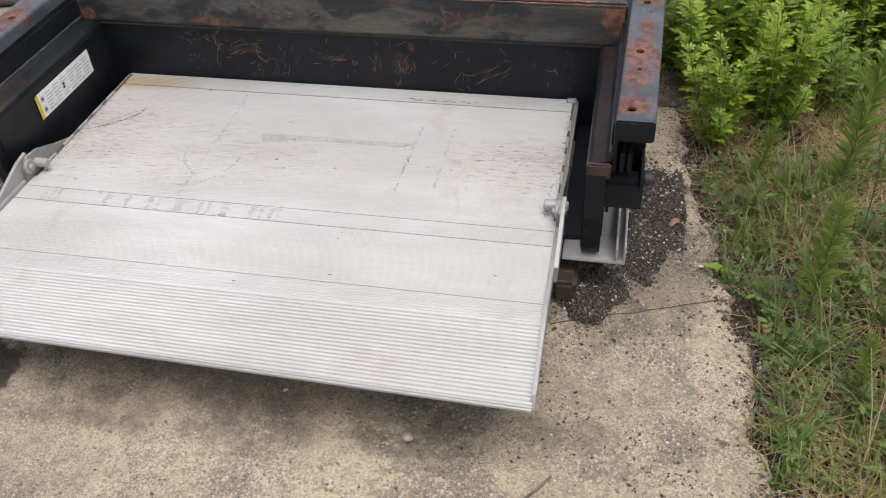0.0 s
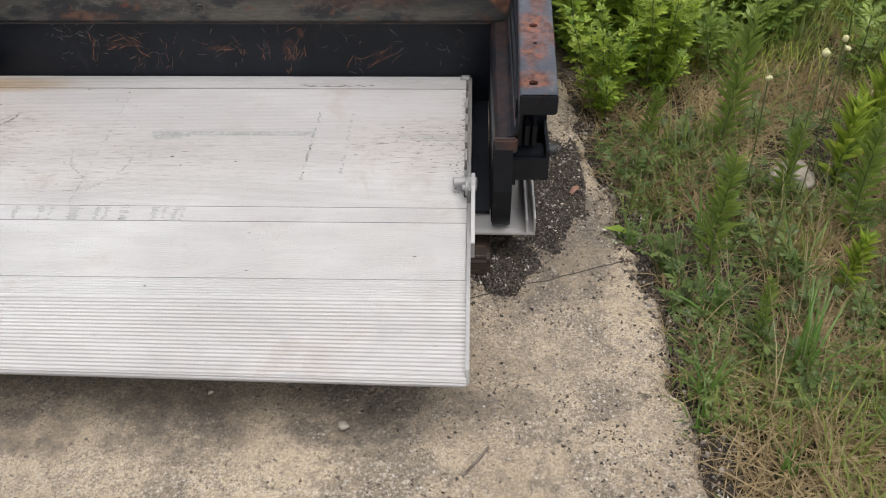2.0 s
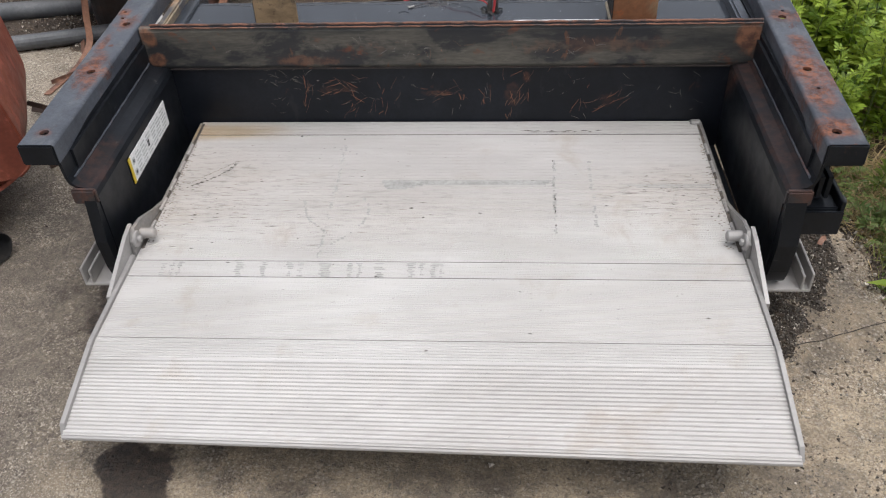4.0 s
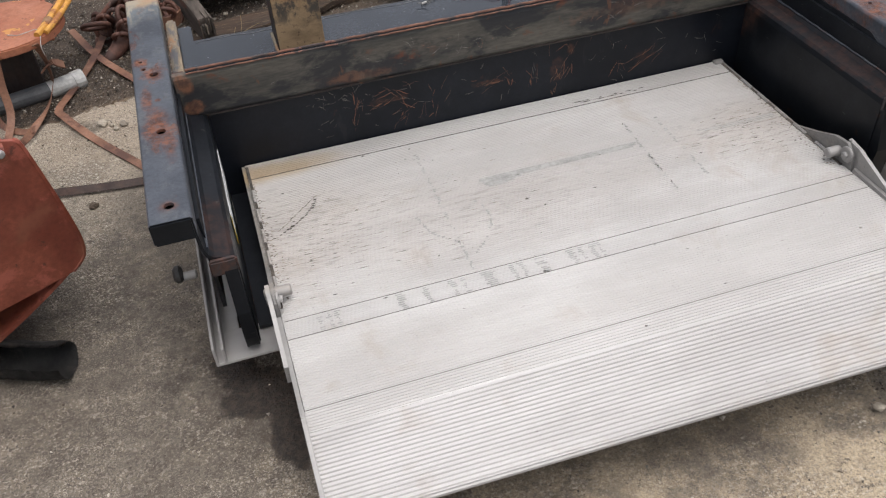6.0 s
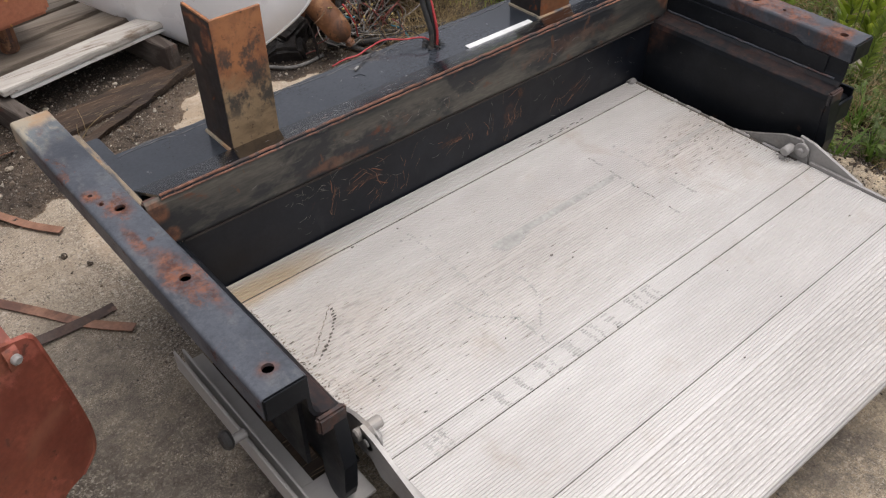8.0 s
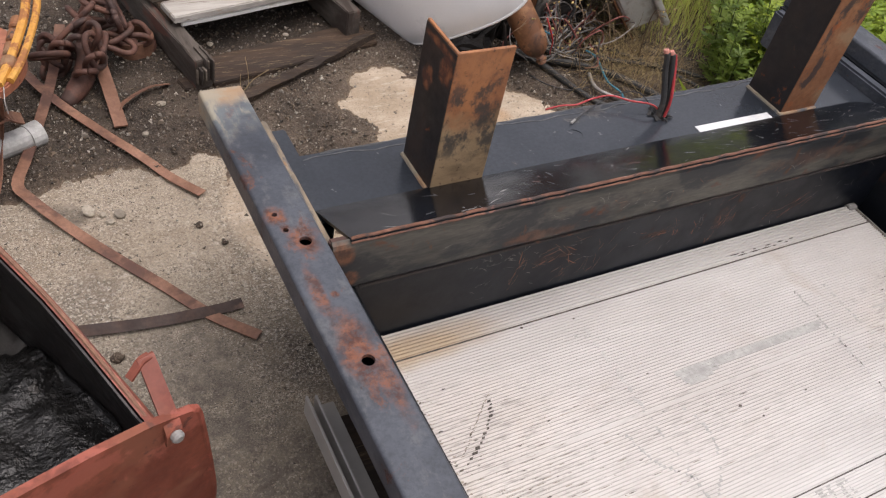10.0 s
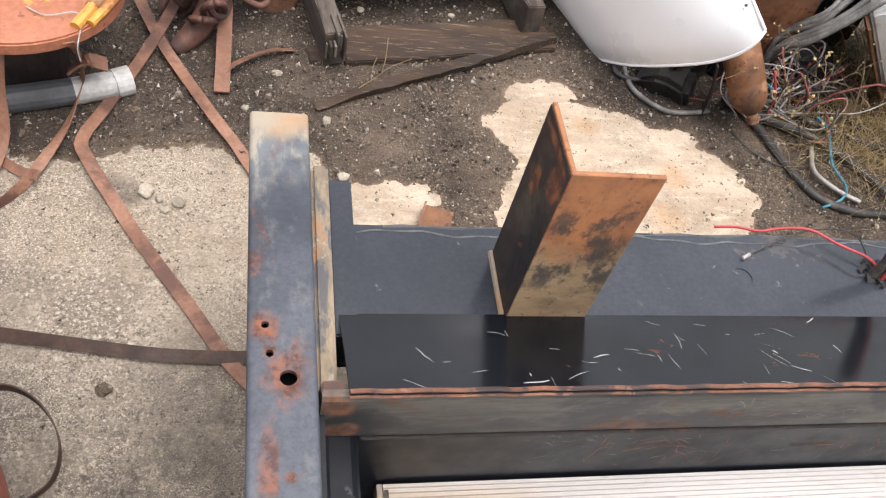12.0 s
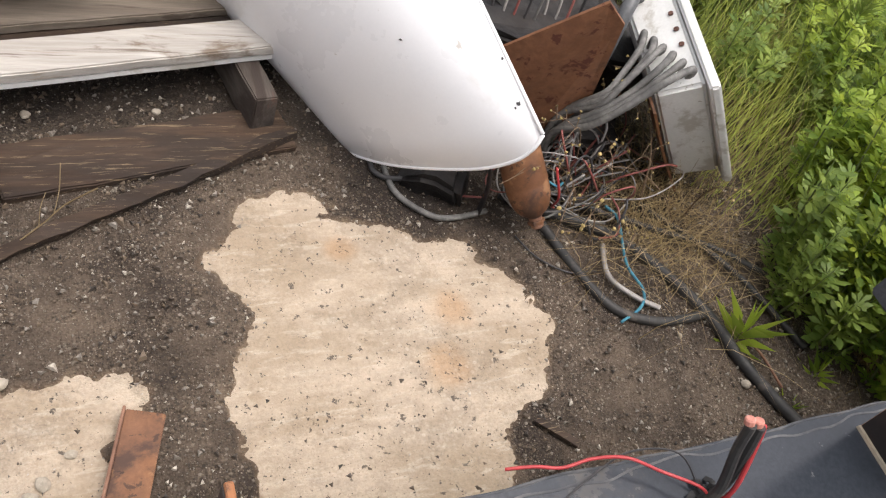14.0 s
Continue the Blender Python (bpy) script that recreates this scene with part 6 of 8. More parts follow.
part("strap_tip", ribbon(bmesh.new(), [bk(0.016, 0.077, 0.612), bk(0.004, 0.076, 0.612), bk(-0.008, 0.072, 0.607), bk(-0.018, 0.070, 0.600)], 0.012, 0.003, tuple(BV), 5), orange_paint, tab, "curled tip of the strap")
part("bolt", rod(bmesh.new(), bk(-0.006, 0.0, 0.553), bk(-0.006, -0.012, 0.553), 0.0085, 12, 0.003), bar_metal, tab, "bright bolt head")

# ---- steel bands that lie about ----
band_dark = surface("dark_brown_strap_steel", (0.035, 0.020, 0.015), (0.075, 0.042, 0.030), 14, (0.55, 0.75), 0.0, 120, 0.2, 0.0008, [((0.16, 0.09, 0.065), 9.0, 0.60, 0.72, 0.7, ONE, 0.7)])

def band(points, width, label, across=None, twist=None, steps=6, thick=0.0025, mat=None):
    return solo("steel_band", ribbon(bmesh.new(), points, width, thick, across, steps, twist), mat or strap_rust, label, "steel band", "rusty steel bands")


band([(-0.335, 1.40, 0.10), (-0.375, 1.28, 0.055), (-0.428, 1.14, 0.026), (-0.495, 0.96, 0.02), (-0.533, 0.855, 0.022), (-0.515, 0.80, 0.02), (-0.455, 0.70, 0.008), (-0.394, 0.60, 0.006), (-0.300, 0.46, 0.006), (-0.223, 0.34, 0.006), (-0.145, 0.25, 0.01)],
     0.027, "long rusty steel band kinked across the concrete", steps=4)
band([(-0.49, 1.36, 0.06), (-0.41, 1.18, 0.03), (-0.31, 1.00, 0.022), (-0.262, 0.915, 0.024), (-0.226, 0.867, 0.012), (-0.190, 0.80, 0.010), (-0.135, 0.72, 0.012)], 0.026, "rusty steel band lying over the gravel edge", steps=5)
band([(-0.72, 0.41, 0.022), (-0.622, 0.395, 0.018), (-0.48, 0.372, 0.016), (-0.345, 0.352, 0.015), (-0.215, 0.348, 0.010), (-0.15, 0.350, 0.010)], 0.024, "dark rusty steel band standing half on edge", twist=lambda t: 0.9 - 0.6 * t, mat=band_dark)
band([(-0.268, 1.42, 0.10), (-0.262, 1.25, 0.055), (-0.262, 1.02, 0.018)], 0.034, "straight pinkish rusty bar end over gravel", steps=3, thick=0.005)
band([(-0.655, 0.875, 0.235), (-0.668, 0.86, 0.14), (-0.672, 0.83, 0.05), (-0.690, 0.76, 0.008), (-0.705, 0.64, 0.004), (-0.725, 0.53, 0.004)], 0.024, "rusty band hanging from the orange plate", across=(1, 0.1, 0))
band([(-0.535, 0.90, 0.235), (-0.535, 0.95, 0.16), (-0.545, 0.99, 0.06), (-0.565, 0.90, 0.025), (-0.600, 0.79, 0.02), (-0.650, 0.70, 0.01), (-0.74, 0.61, 0.004)], 0.022, "twisted rusty band hanging by the pipe", across=(1, 0.3, 0), twist=lambda t: 1.4 * math.sin(5 * t))
band([(-0.735, 0.90, 0.02), (-0.70, 0.82, 0.012), (-0.64, 0.77, 0.012), (-0.60, 0.745, 0.03)], 0.020, "short dark band lying on the concrete", twist=lambda t: 0.7)
band([(-0.60, 0.21, 0.16), (-0.545, 0.235, 0.12), (-0.500, 0.215, 0.09), (-0.475, 0.170, 0.06), (-0.485, 0.125, 0.02), (-0.53, 0.09, 0.006)], 0.016, "thin dark band looped beside the bucket", across=(0, 0, 1), mat=band_dark)
band([(-0.10, 1.18, 0.018), (-0.16, 1.16, 0.028), (-0.24, 1.10, 0.03), (-0.27, 1.06, 0.016)], 0.020, "curled brown strip on gravel", twist=lambda t: 0.5)

# pipe
PP = thing("plastic_pipe", "grey plastic pipe with a scuffed pale end on gravel", "pipe", (-0.7, 0.93, 0.0))
part("pipe", tubed([(-1.30, 0.79, 0.030), (-0.895, 0.885, 0.030), (-0.560, 0.985, 0.030)], 0.029, 16, 4), pvc, PP)
part("pale_end", tubed([(-0.565, 0.983, 0.030), (-0.50, 1.008, 0.030), (-0.462, 1.026, 0.030)], 0.0295, 16, 4), pale_pvc, PP, "scuffed pale end")
part("collar", tubed([(-0.487, 1.013, 0.030), (-0.455, 1.029, 0.030)], 0.0325, 16, 2), pale_pvc, PP)
solo("plastic_pipe", tubed([(-1.4, 1.08, 0.036), (-0.95, 1.16, 0.036), (-0.72, 1.20, 0.036)], 0.036, 16, 4), pvc, "dark grey plastic pipe lying under the orange plate", "pipe", smooth=True)

# ---- orange machine part with a round plate ----
MP = thing("machine_part", "rusty orange machine part with a round plate and yellow bar", "machinery", (-0.68, 1.15, 0.0))
DZ = 0.245
bm = bmesh.new()
ring = [(-0.655 + 0.205 * math.cos(k * math.tau / 40), 1.065 + 0.195 * math.sin(k * math.tau / 40)) for k in range(40)]
prism(bm, ring, DZ - 0.028, DZ, lambda p, q, t: (p, q, t))
bmesh.ops.bevel(bm, geom=list(bm.edges), offset=0.004, segments=2, affect="EDGES")
part("round_plate", bm, machine_orange := surface("rust_worn_orange", (0.33, 0.115, 0.06), (0.42, 0.17, 0.095), 5, (0.5, 0.7), 0.0, 90, 0.2, 0.001, [((0.24, 0.09, 0.05), 6.0, 0.5, 0.66, 0.7, ONE, 0.8), ((0.60, 0.30, 0.06), 13.0, 0.70, 0.74, 0.6, ONE, 0.6), ((0.08, 0.04, 0.03), 30.0, 0.66, 0.73, 0.6, ONE, 0.8)]), MP, "round rusty orange plate")
for i, (x, w) in enumerate(((-0.480, 0.011), (-0.454, 0.009))):
    part("yellow_bar", tubed([(x - 0.045, 0.93 + 0.012 * i, DZ + 0.004), (x - 0.005, 1.02, DZ + 0.014), (x + 0.045, 1.16, DZ + 0.03), (x + 0.075, 1.30, DZ + 0.045)], w, 8, 4), yellow_paint, MP, "chipped yellow bar beside the plate")
for i in range(4):
    y = 0.985 + 0.055 * i
    part("knuckle", rod(bmesh.new(), (-0.50 + 0.014 * i, y, DZ + 0.004), (-0.488 + 0.014 * i, y + 0.036, DZ + 0.010), 0.017, 12, 0.004), rust_steel, MP)
part("hub", rod(bmesh.new(), (-0.66, 1.07, 0.0), (-0.66, 1.07, DZ - 0.02), 0.075, 20, 0.006), rust_dark, MP, "dark hub under the plate")
part("hook", ribbon(bmesh.new(), [(-0.560, 0.955, 0.11), (-0.525, 0.965, 0.135), (-0.490, 0.985, 0.11)], 0.03, 0.005, (0.3, 0.9, 0), 5), strap_rust, MP)
part("frame_beam", boxed((-1.15, 1.20, 0.10), (-0.52, 1.27, 0.24), 0.01), machine_orange, MP)
part("thread", tubed([(-0.62, 0.98, DZ + 0.002), (-0.58, 0.955, DZ + 0.006), (-0.53, 0.965, DZ + 0.01), (-0.515, 0.94, DZ + 0.008), (-0.52, 0.90, DZ - 0.02), (-0.518, 0.895, DZ - 0.05)], 0.0014, 5, 6), white_wire, MP, "loose pale thread")

# rusty chain heap
def link(at, turn, r=0.032, w=0.0085):
    bm = bmesh.new()
    pts = []
    for k in range(21):
        a = k * math.tau / 20
        pts.append(Vector((r * 1.45 * math.cos(a), r * math.sin(a) * (0.75 + 0.2 * abs(math.cos(a))), 0)))
    m = Matrix.Translation(at) @ Euler(turn).to_matrix().to_4x4()
    return tube(bm, [m @ p for p in pts], w, 8, 1)


CH = thing("chain", "heap of heavy rust-brown chain links lying on gravel", "chain", (-0.27, 1.30, 0.0))
rng = random.Random(21)
chain_rust = surface("brown_chain_rust", (0.070, 0.030, 0.021), (0.145, 0.064, 0.042), 20, (0.6, 0.8), 0.0, 120, 0.3, 0.001, [((0.05, 0.03, 0.025), 12.0, 0.5, 0.66, 0.8, ONE, 0.7)], each=0.2)
for i in range(26):
    t = i / 25
    x = -0.37 + 0.20 * t + 0.055 * math.sin(i * 1.9)
    y = 1.24 + 0.14 * t + 0.065 * math.cos(i * 2.3)
    z = 0.03 + 0.085 * math.sin(math.pi * t) + 0.028 * (i % 3)
    part("link", link((x, y, z), (rng.uniform(-1.2, 1.2), rng.uniform(-1.2, 1.2), rng.uniform(0, 6))), chain_rust, CH, smooth=True)
solo("shackle", tubed([(-0.375, 1.155, 0.012), (-0.350, 1.175, 0.024), (-0.315, 1.215, 0.045), (-0.295, 1.255, 0.085), (-0.31, 1.29, 0.10)], lambda t: 0.017 + 0.012 * math.sin(3 * t), 10, 5), chain_rust, "thick rusty shackle leg resting on gravel", "shackle", smooth=True)
bm = bmesh.new()
ro, ri = 0.060, 0.052
for k in range(32):
    a, b = k * math.tau / 32, (k + 1) * math.tau / 32
    quad = lambda r0, z0, r1, z1: bm.faces.new([bm.verts.new((-0.150 + r * math.cos(c), 1.385 + r * math.sin(c), z)) for r, z, c in ((r0, z0, a), (r0, z0, b), (r1, z1, b), (r1, z1, a))])
    quad(ro, 0.008, ro, 0.055), quad(ri, 0.055, ri, 0.008), quad(ro, 0.055, ri, 0.055)
bmesh.ops.remove_doubles(bm, verts=bm.verts, dist=1e-5)
solo("steel_ring", bm, strap_rust, "short rusty pipe ring on gravel", "ring")

# ---- pallet ----
wood_mid = surface("weathered_brown_grey_wood", (0.13, 0.105, 0.08), (0.22, 0.185, 0.145), 9, (0.75, 0.95), 0.0, 60, 0.5, 0.002, [((0.06, 0.042, 0.03), 9.0, 0.52, 0.66, 0.8, (0.18, 2.5, 2.5), 0.9)], stretch=(0.15, 2, 2), each=0.15)
PT = thing("pallet", "weathered wooden pallet with a broken dark stringer end", "pallet", (0.25, 1.5, 0.0))
PM = Matrix.Translation((-0.012, 1.150, 0.0)) @ Matrix.Rotation(radians(11.2), 4, "Z")


def board(name, lo, hi, mat, label="", wob=0.003, cuts=10):
    bm = boxed(lo, hi, 0.003)
    long = [e for e in bm.edges if max(abs((e.verts[0].co - e.verts[1].co)[k]) for k in (0, 1)) > 0.1]
    bmesh.ops.subdivide_edges(bm, edges=long, cuts=cuts, use_grid_fill=True)
    rough_up(bm, wob, 14)
    rough_up(bm, wob * 0.7, 60)
    bmesh.ops.transform(bm, matrix=PM, verts=bm.verts)
    return part(name, bm, mat, PT, label)


for x0, x1, y0 in ((-0.022, 0.028, -0.005), (0.520, 0.572, 0.055), (1.06, 1.11, 0.03)):
    board("stringer", (x0, y0, 0.014), (x1, 1.20, 0.106), stringer_wood, "grey stringer with a splintered reddish end", 0.0035, 14)
rng = random.Random(4)
for i in range(9):
    x, h = -0.020 + 0.0054 * i, rng.uniform(0.02, 0.07)
    bm = boxed((x, -0.010 - rng.uniform(0.0, 0.022), rng.uniform(0.018, 0.06)), (x + rng.uniform(0.003, 0.0056), 0.02 + h, 0.108 + rng.uniform(-0.03, 0.012)), 0.001, PM)
    part("splinter", bm, stringer_wood if i % 3 else wood_mid, PT)
board("bottom_board", (0.032, -0.012, 0.004), (0.600, 0.115, 0.024), wood_dark, "dark worn bottom board", 0.004)
board("bottom_board", (-0.05, 0.004, 0.002), (0.030, 0.06, 0.016), wood_dark)
board("bottom_board", (0.0, 0.55, 0.002), (1.1, 0.66, 0.016), wood_dark)
board("deck_board", (-0.002, 0.160, 0.124), (1.12, 0.252, 0.146), wood_pale, "sun-bleached front board", 0.0016, 16)
for i, y in enumerate((0.290, 0.425, 0.560)):
    board("deck_board", (-0.01 + 0.012 * i, y, 0.122), (1.12, y + 0.110, 0.142), wood_mid, "grey-brown worn top board", 0.0018, 16)
board("deck_board", (0.022, 0.1635, 0.1065), (1.10, 0.174, 0.1235), white_box, "pale strip under the front board", 0.0015)
board("deck_board", (0.0, 0.19, 0.1065), (1.10, 0.66, 0.1215), wood_dark, "", 0.002)

# rusty orange block that stands on the pallet
MB = thing("machine_block", "rusty orange machine block standing on the pallet", "machinery", (0.1, 1.55, 0.146))
mb = lambda lo, hi, b=0.006: boxed(lo, hi, b, PM)
part("body", mb((-0.12, 0.30, 0.250), (0.30, 0.58, 0.42), 0.016), machine_orange, MB)
for x, y in ((0.16, 0.38), (0.02, 0.42)):
    part("foot", rod(bmesh.new(), PM @ Vector((x, y, 0.146)), PM @ Vector((x, y, 0.25)), 0.030, 14, 0.006), tank_rust, MB, "rusty round foot")
    part("lug", mb((x - 0.012, y - 0.03, 0.18), (x + 0.012, y + 0.04, 0.30)), chain_rust, MB)
for i in range(5):
    part("bolt", rod(bmesh.new(), PM @ Vector((-0.06 + 0.03 * i, 0.292, 0.33)), PM @ Vector((-0.06 + 0.03 * i, 0.304, 0.33)), 0.009, 10, 0.002), pale_pvc, MB)

# weathered stick and twig
bm = bmesh.new()
ribbon(bm, [(-0.055, 0.995, 0.020), (0.076, 1.058, 0.024), (0.200, 1.115, 0.026), (0.320, 1.168, 0.026), (0.440, 1.225, 0.030), (0.575, 1.290, 0.030)], 0.026, 0.020, None, 6, lambda t: 0.35 * math.sin(4 * t))
for v in bm.verts:
    k = min(1.0, max(0.15, (v.co.x + 0.06) / 0.12), )
    v.co.z = 0.014 + (v.co.z - 0.014) * k
rough_up(bm, 0.005, 25)
solo("timber_offcut", bm, wood_dark, "split dark timber strip lying on the gravel", "timber")
TW = thing("twig", "bare pale forked twig on the timber strip", "twig", (0.1, 1.08, 0.03))
part("stem", tubed([(0.045, 1.045, 0.034), (0.085, 1.075, 0.042), (0.120, 1.105, 0.050), (0.175, 1.135, 0.055)], 0.0014, 6, 5), grass_dry, TW)
part("fork", tubed([(0.100, 1.088, 0.045), (0.112, 1.13, 0.06), (0.118, 1.175, 0.08)], 0.0010, 6, 5), grass_dry, TW)
part("fork", tubed([(0.075, 1.066, 0.040), (0.080, 1.10, 0.05), (0.09, 1.125, 0.06)], 0.0009, 6, 5), grass_dry, TW)

# ---- white curved panel and what lies under it ----
NEAR = [(0.690, 1.262, 0.004), (0.704, 1.235, 0.014), (0.744, 1.159, 0.068), (0.795, 1.079, 0.143), (0.843, 1.012, 0.217), (0.877, 0.976, 0.277), (0.897, 0.969, 0.319), (0.908, 0.977, 0.345)]
near = smooth_line(NEAR, 5)
verts, faces, nn, rows_ = [], [], len(near), 14
for j in range(rows_):
    s = j / (rows_ - 1)
    for i, p in enumerate(near):
        k = i / (nn - 1)
        a = Vector((-0.36, 0.46, 0.20)).lerp(Vector((-0.235, 0.86, 0.31)), k) * 1.15
        bulge = Vector((-0.10, -0.10, 0.10)) * math.sin(math.pi * k) * math.sin(0.5 * math.pi * s) * 0.9
        verts.append(p + a * s + bulge)
n0 = len(verts)
for v in list(verts):
    verts.append(v + Vector((0.55, 0.30, -0.45)).normalized() * 0.006)
for j in range(rows_ - 1):
    for i in range(nn - 1):
        a = j * nn + i
        faces.append((a, a + 1, a + nn + 1, a + nn))
        faces.append((n0 + a, n0 + a + nn, n0 + a + nn + 1, n0 + a + 1))
for i in range(nn - 1):
    faces.append((i, n0 + i, n0 + i + 1, i + 1))
for j in range(rows_ - 1):
    a, b = j * nn, (j + 1) * nn
    faces.append((a, b, n0 + b, n0 + a))
    a, b = a + nn - 1, b + nn - 1
    faces.append((a, n0 + a, n0 + b, b))
panel = tagged(raw("curved_panel", verts, faces, white_panel, smooth=True), "smooth white curved panel leaning over junk", "panel")
part("edge_lip", tubed([p + Vector((0.002, 0.001, -0.002)) for p in near], 0.0042, 8, 1), white_panel, panel, "rolled white lip along the panel's edge", True)
part("edge_lip", tubed([verts[j * nn + nn - 1] for j in range(rows_)], 0.0040, 8, 2), white_panel, panel, "rolled white lip along the panel's edge", True)
for k, (i, j) in enumerate(((nn - 4, 1), (nn - 6, 1), (nn - 3, 2), (nn - 5, 1))):
    c = verts[j * nn + i].lerp(verts[j * nn + i + 1], 0.3 + 0.15 * k)
    part("chip", stone(bmesh.new(), c, 0.0022 + 0.0007 * k, random.Random(k), 0.5), rust_dark, panel, "small dark chip in the paint")
c = verts[4 * nn + nn // 2 + 2]
part("chip", stone(bmesh.new(), c, 0.0035, random.Random(8), 0.5), rust_dark, panel, "small dark chip in the paint")

TK = thing("gas_cylinder", "brown rusted steel cylinder lying under the white panel", "cylinder", (1.0, 1.04, 0.0))
ta, tb = Vector((1.004, 1.012, 0.112)), Vector((0.962, 1.085, 0.200))
td = (tb - ta).normalized()
bm = bmesh.new()
side_v = td.orthogonal().normalized()
up_v = td.cross(side_v)
rings = []
for s, r in ((-0.040, 0.016), (-0.034, 0.026), (-0.026, 0.038), (-0.014, 0.048), (0.002, 0.0545), (0.020, 0.0575), (0.032, 0.058), (0.036, 0.0565), (0.042, 0.0585), (0.10, 0.058), (0.19, 0.058)):
    r *= 0.80
    rings.append([bm.verts.new(ta + td * s + r * (math.cos(k * math.tau / 24) * side_v + math.sin(k * math.tau / 24) * up_v)) for k in range(24)])
for x, y in zip(rings, rings[1:]):
    for k in range(24):
        bm.faces.new((x[k], x[(k + 1) % 24], y[(k + 1) % 24], y[k]))
bm.faces.new(rings[0][::-1]), bm.faces.new(rings[-1])
part("body", bm, tank_rust, TK, smooth=True)
part("valve", rod(bmesh.new(), ta - td * 0.066, ta - td * 0.03, 0.014, 14, 0.004), strap_rust, TK, "stubby valve fitting")
part("valve_nut", rod(bmesh.new(), ta - td * 0.056, ta - td * 0.046, 0.019, 6, 0.002), tank_rust, TK)
part("bracket_strip", ribbon(bmesh.new(), [(0.935, 1.06, 0.012), (0.925, 1.055, 0.09), (0.905, 1.06, 0.17)], 0.018, 0.004, (0.2, 1, 0), 4), rust_dark, TK)

bm = bmesh.new()
q = [Vector(p) for p in ((0.936, 1.254, 0.299), (1.054, 1.150, 0.511), (1.111, 1.145, 0.466), (1.193, 1.199, 0.203), (1.100, 1.225, 0.02), (0.98, 1.26, 0.02))]
nv = Vector((0.295, 0.91, 0.28)) * 0.006
a, b = [bm.verts.new(p) for p in q], [bm.verts.new(p + nv) for p in q]
bm.faces.new(a), bm.faces.new(b[::-1])
for i in range(len(q)):
    bm.faces.new((a[i], b[i], b[(i + 1) % len(q)], a[(i + 1) % len(q)]))
bmesh.ops.recalc_face_normals(bm, faces=bm.faces)
solo("steel_plate", bm, plate_rust := surface("pitted_brown_rust", (0.20, 0.085, 0.04), (0.28, 0.125, 0.06), 10, (0.65, 0.85), 0.0, 70, 0.3, 0.002, [((0.10, 0.03, 0.018), 26.0, 0.58, 0.66, 0.9, ONE, 0.9), ((0.09, 0.05, 0.03), 6.0, 0.58, 0.7, 0.7, ONE, 0.8)]), "pitted brown rusty steel plate leaning against a white box", "steel plate")

# ---- white box with hoses ----
WB = thing("junction_box", "dirty white plastic enclosure with a rim, tipped over in grass", "enclosure", (1.45, 1.2, 0.0))
BLc, BRc, TRc, TLc = (Vector(p) for p in ((1.498, 1.119, 0.038), (1.572, 1.075, 0.105), (1.328, 1.071, 0.387), (1.263, 1.113, 0.313)))
FAR = Vector((0.041, 0.250, 0.030))
bm = bmesh.new()
f0, f1 = [bm.verts.new(p) for p in (BLc, BRc, TRc, TLc)], [bm.verts.new(p + FAR * 1.4) for p in (BLc, BRc, TRc, TLc)]
bm.faces.new(f0), bm.faces.new(f1[::-1])
for i in range(4):
    bm.faces.new((f0[i], f1[i], f1[(i + 1) % 4], f0[(i + 1) % 4]))
bmesh.ops.recalc_face_normals(bm, faces=bm.faces)
bmesh.ops.bevel(bm, geom=list(bm.edges), offset=0.008, segments=3, affect="EDGES")
part("body", bm, white_box, WB, smooth=False)
# rim on the open side
side_dir = (TRc - TLc).normalized()
bm = bmesh.new()
out = [BRc + (BRc - TRc).normalized() * 0.012 - FAR * 0.06, TRc + (TRc - BRc).normalized() * 0.004 - FAR * 0.06, TRc + FAR * 1.45, BRc + FAR * 1.45]
a, b = [bm.verts.new(p + side_dir * 0.002) for p in out], [bm.verts.new(p + side_dir * 0.024) for p in out]
mid = sum(out, Vector()) / 4
bm.faces.new(a), bm.faces.new(b[::-1])
for i in range(4):
    bm.faces.new((a[i], b[i], b[(i + 1) % 4], a[(i + 1) % 4]))
for v in bm.verts:
    v.co += (v.co - mid).normalized() * 0.014
bmesh.ops.recalc_face_normals(bm, faces=bm.faces)
bmesh.ops.bevel(bm, geom=list(bm.edges), offset=0.005, segments=2, affect="EDGES")
part("rim", bm, white_box, WB, "thick white rim")
for k in (0.45, 0.62, 0.8):
    c = TRc + FAR * k - side_dir * 0.02 + (TRc - BRc).normalized() * 0.001
    part("rust_screw", rod(bmesh.new(), c, c + (TRc - BRc).normalized() * 0.004, 0.006, 10, 0.001), chain_rust, WB, "rusty screw")
part("dark_side", ribbon(bmesh.new(), [BLc - side_dir * 0.006 - FAR * 0.0, (BLc + TLc) / 2 - side_dir * 0.012, TLc - side_dir * 0.010], 0.09, 0.006, tuple(FAR), 4), tank_rust, WB, "brown rusty back edge")
rng = random.Random(31)
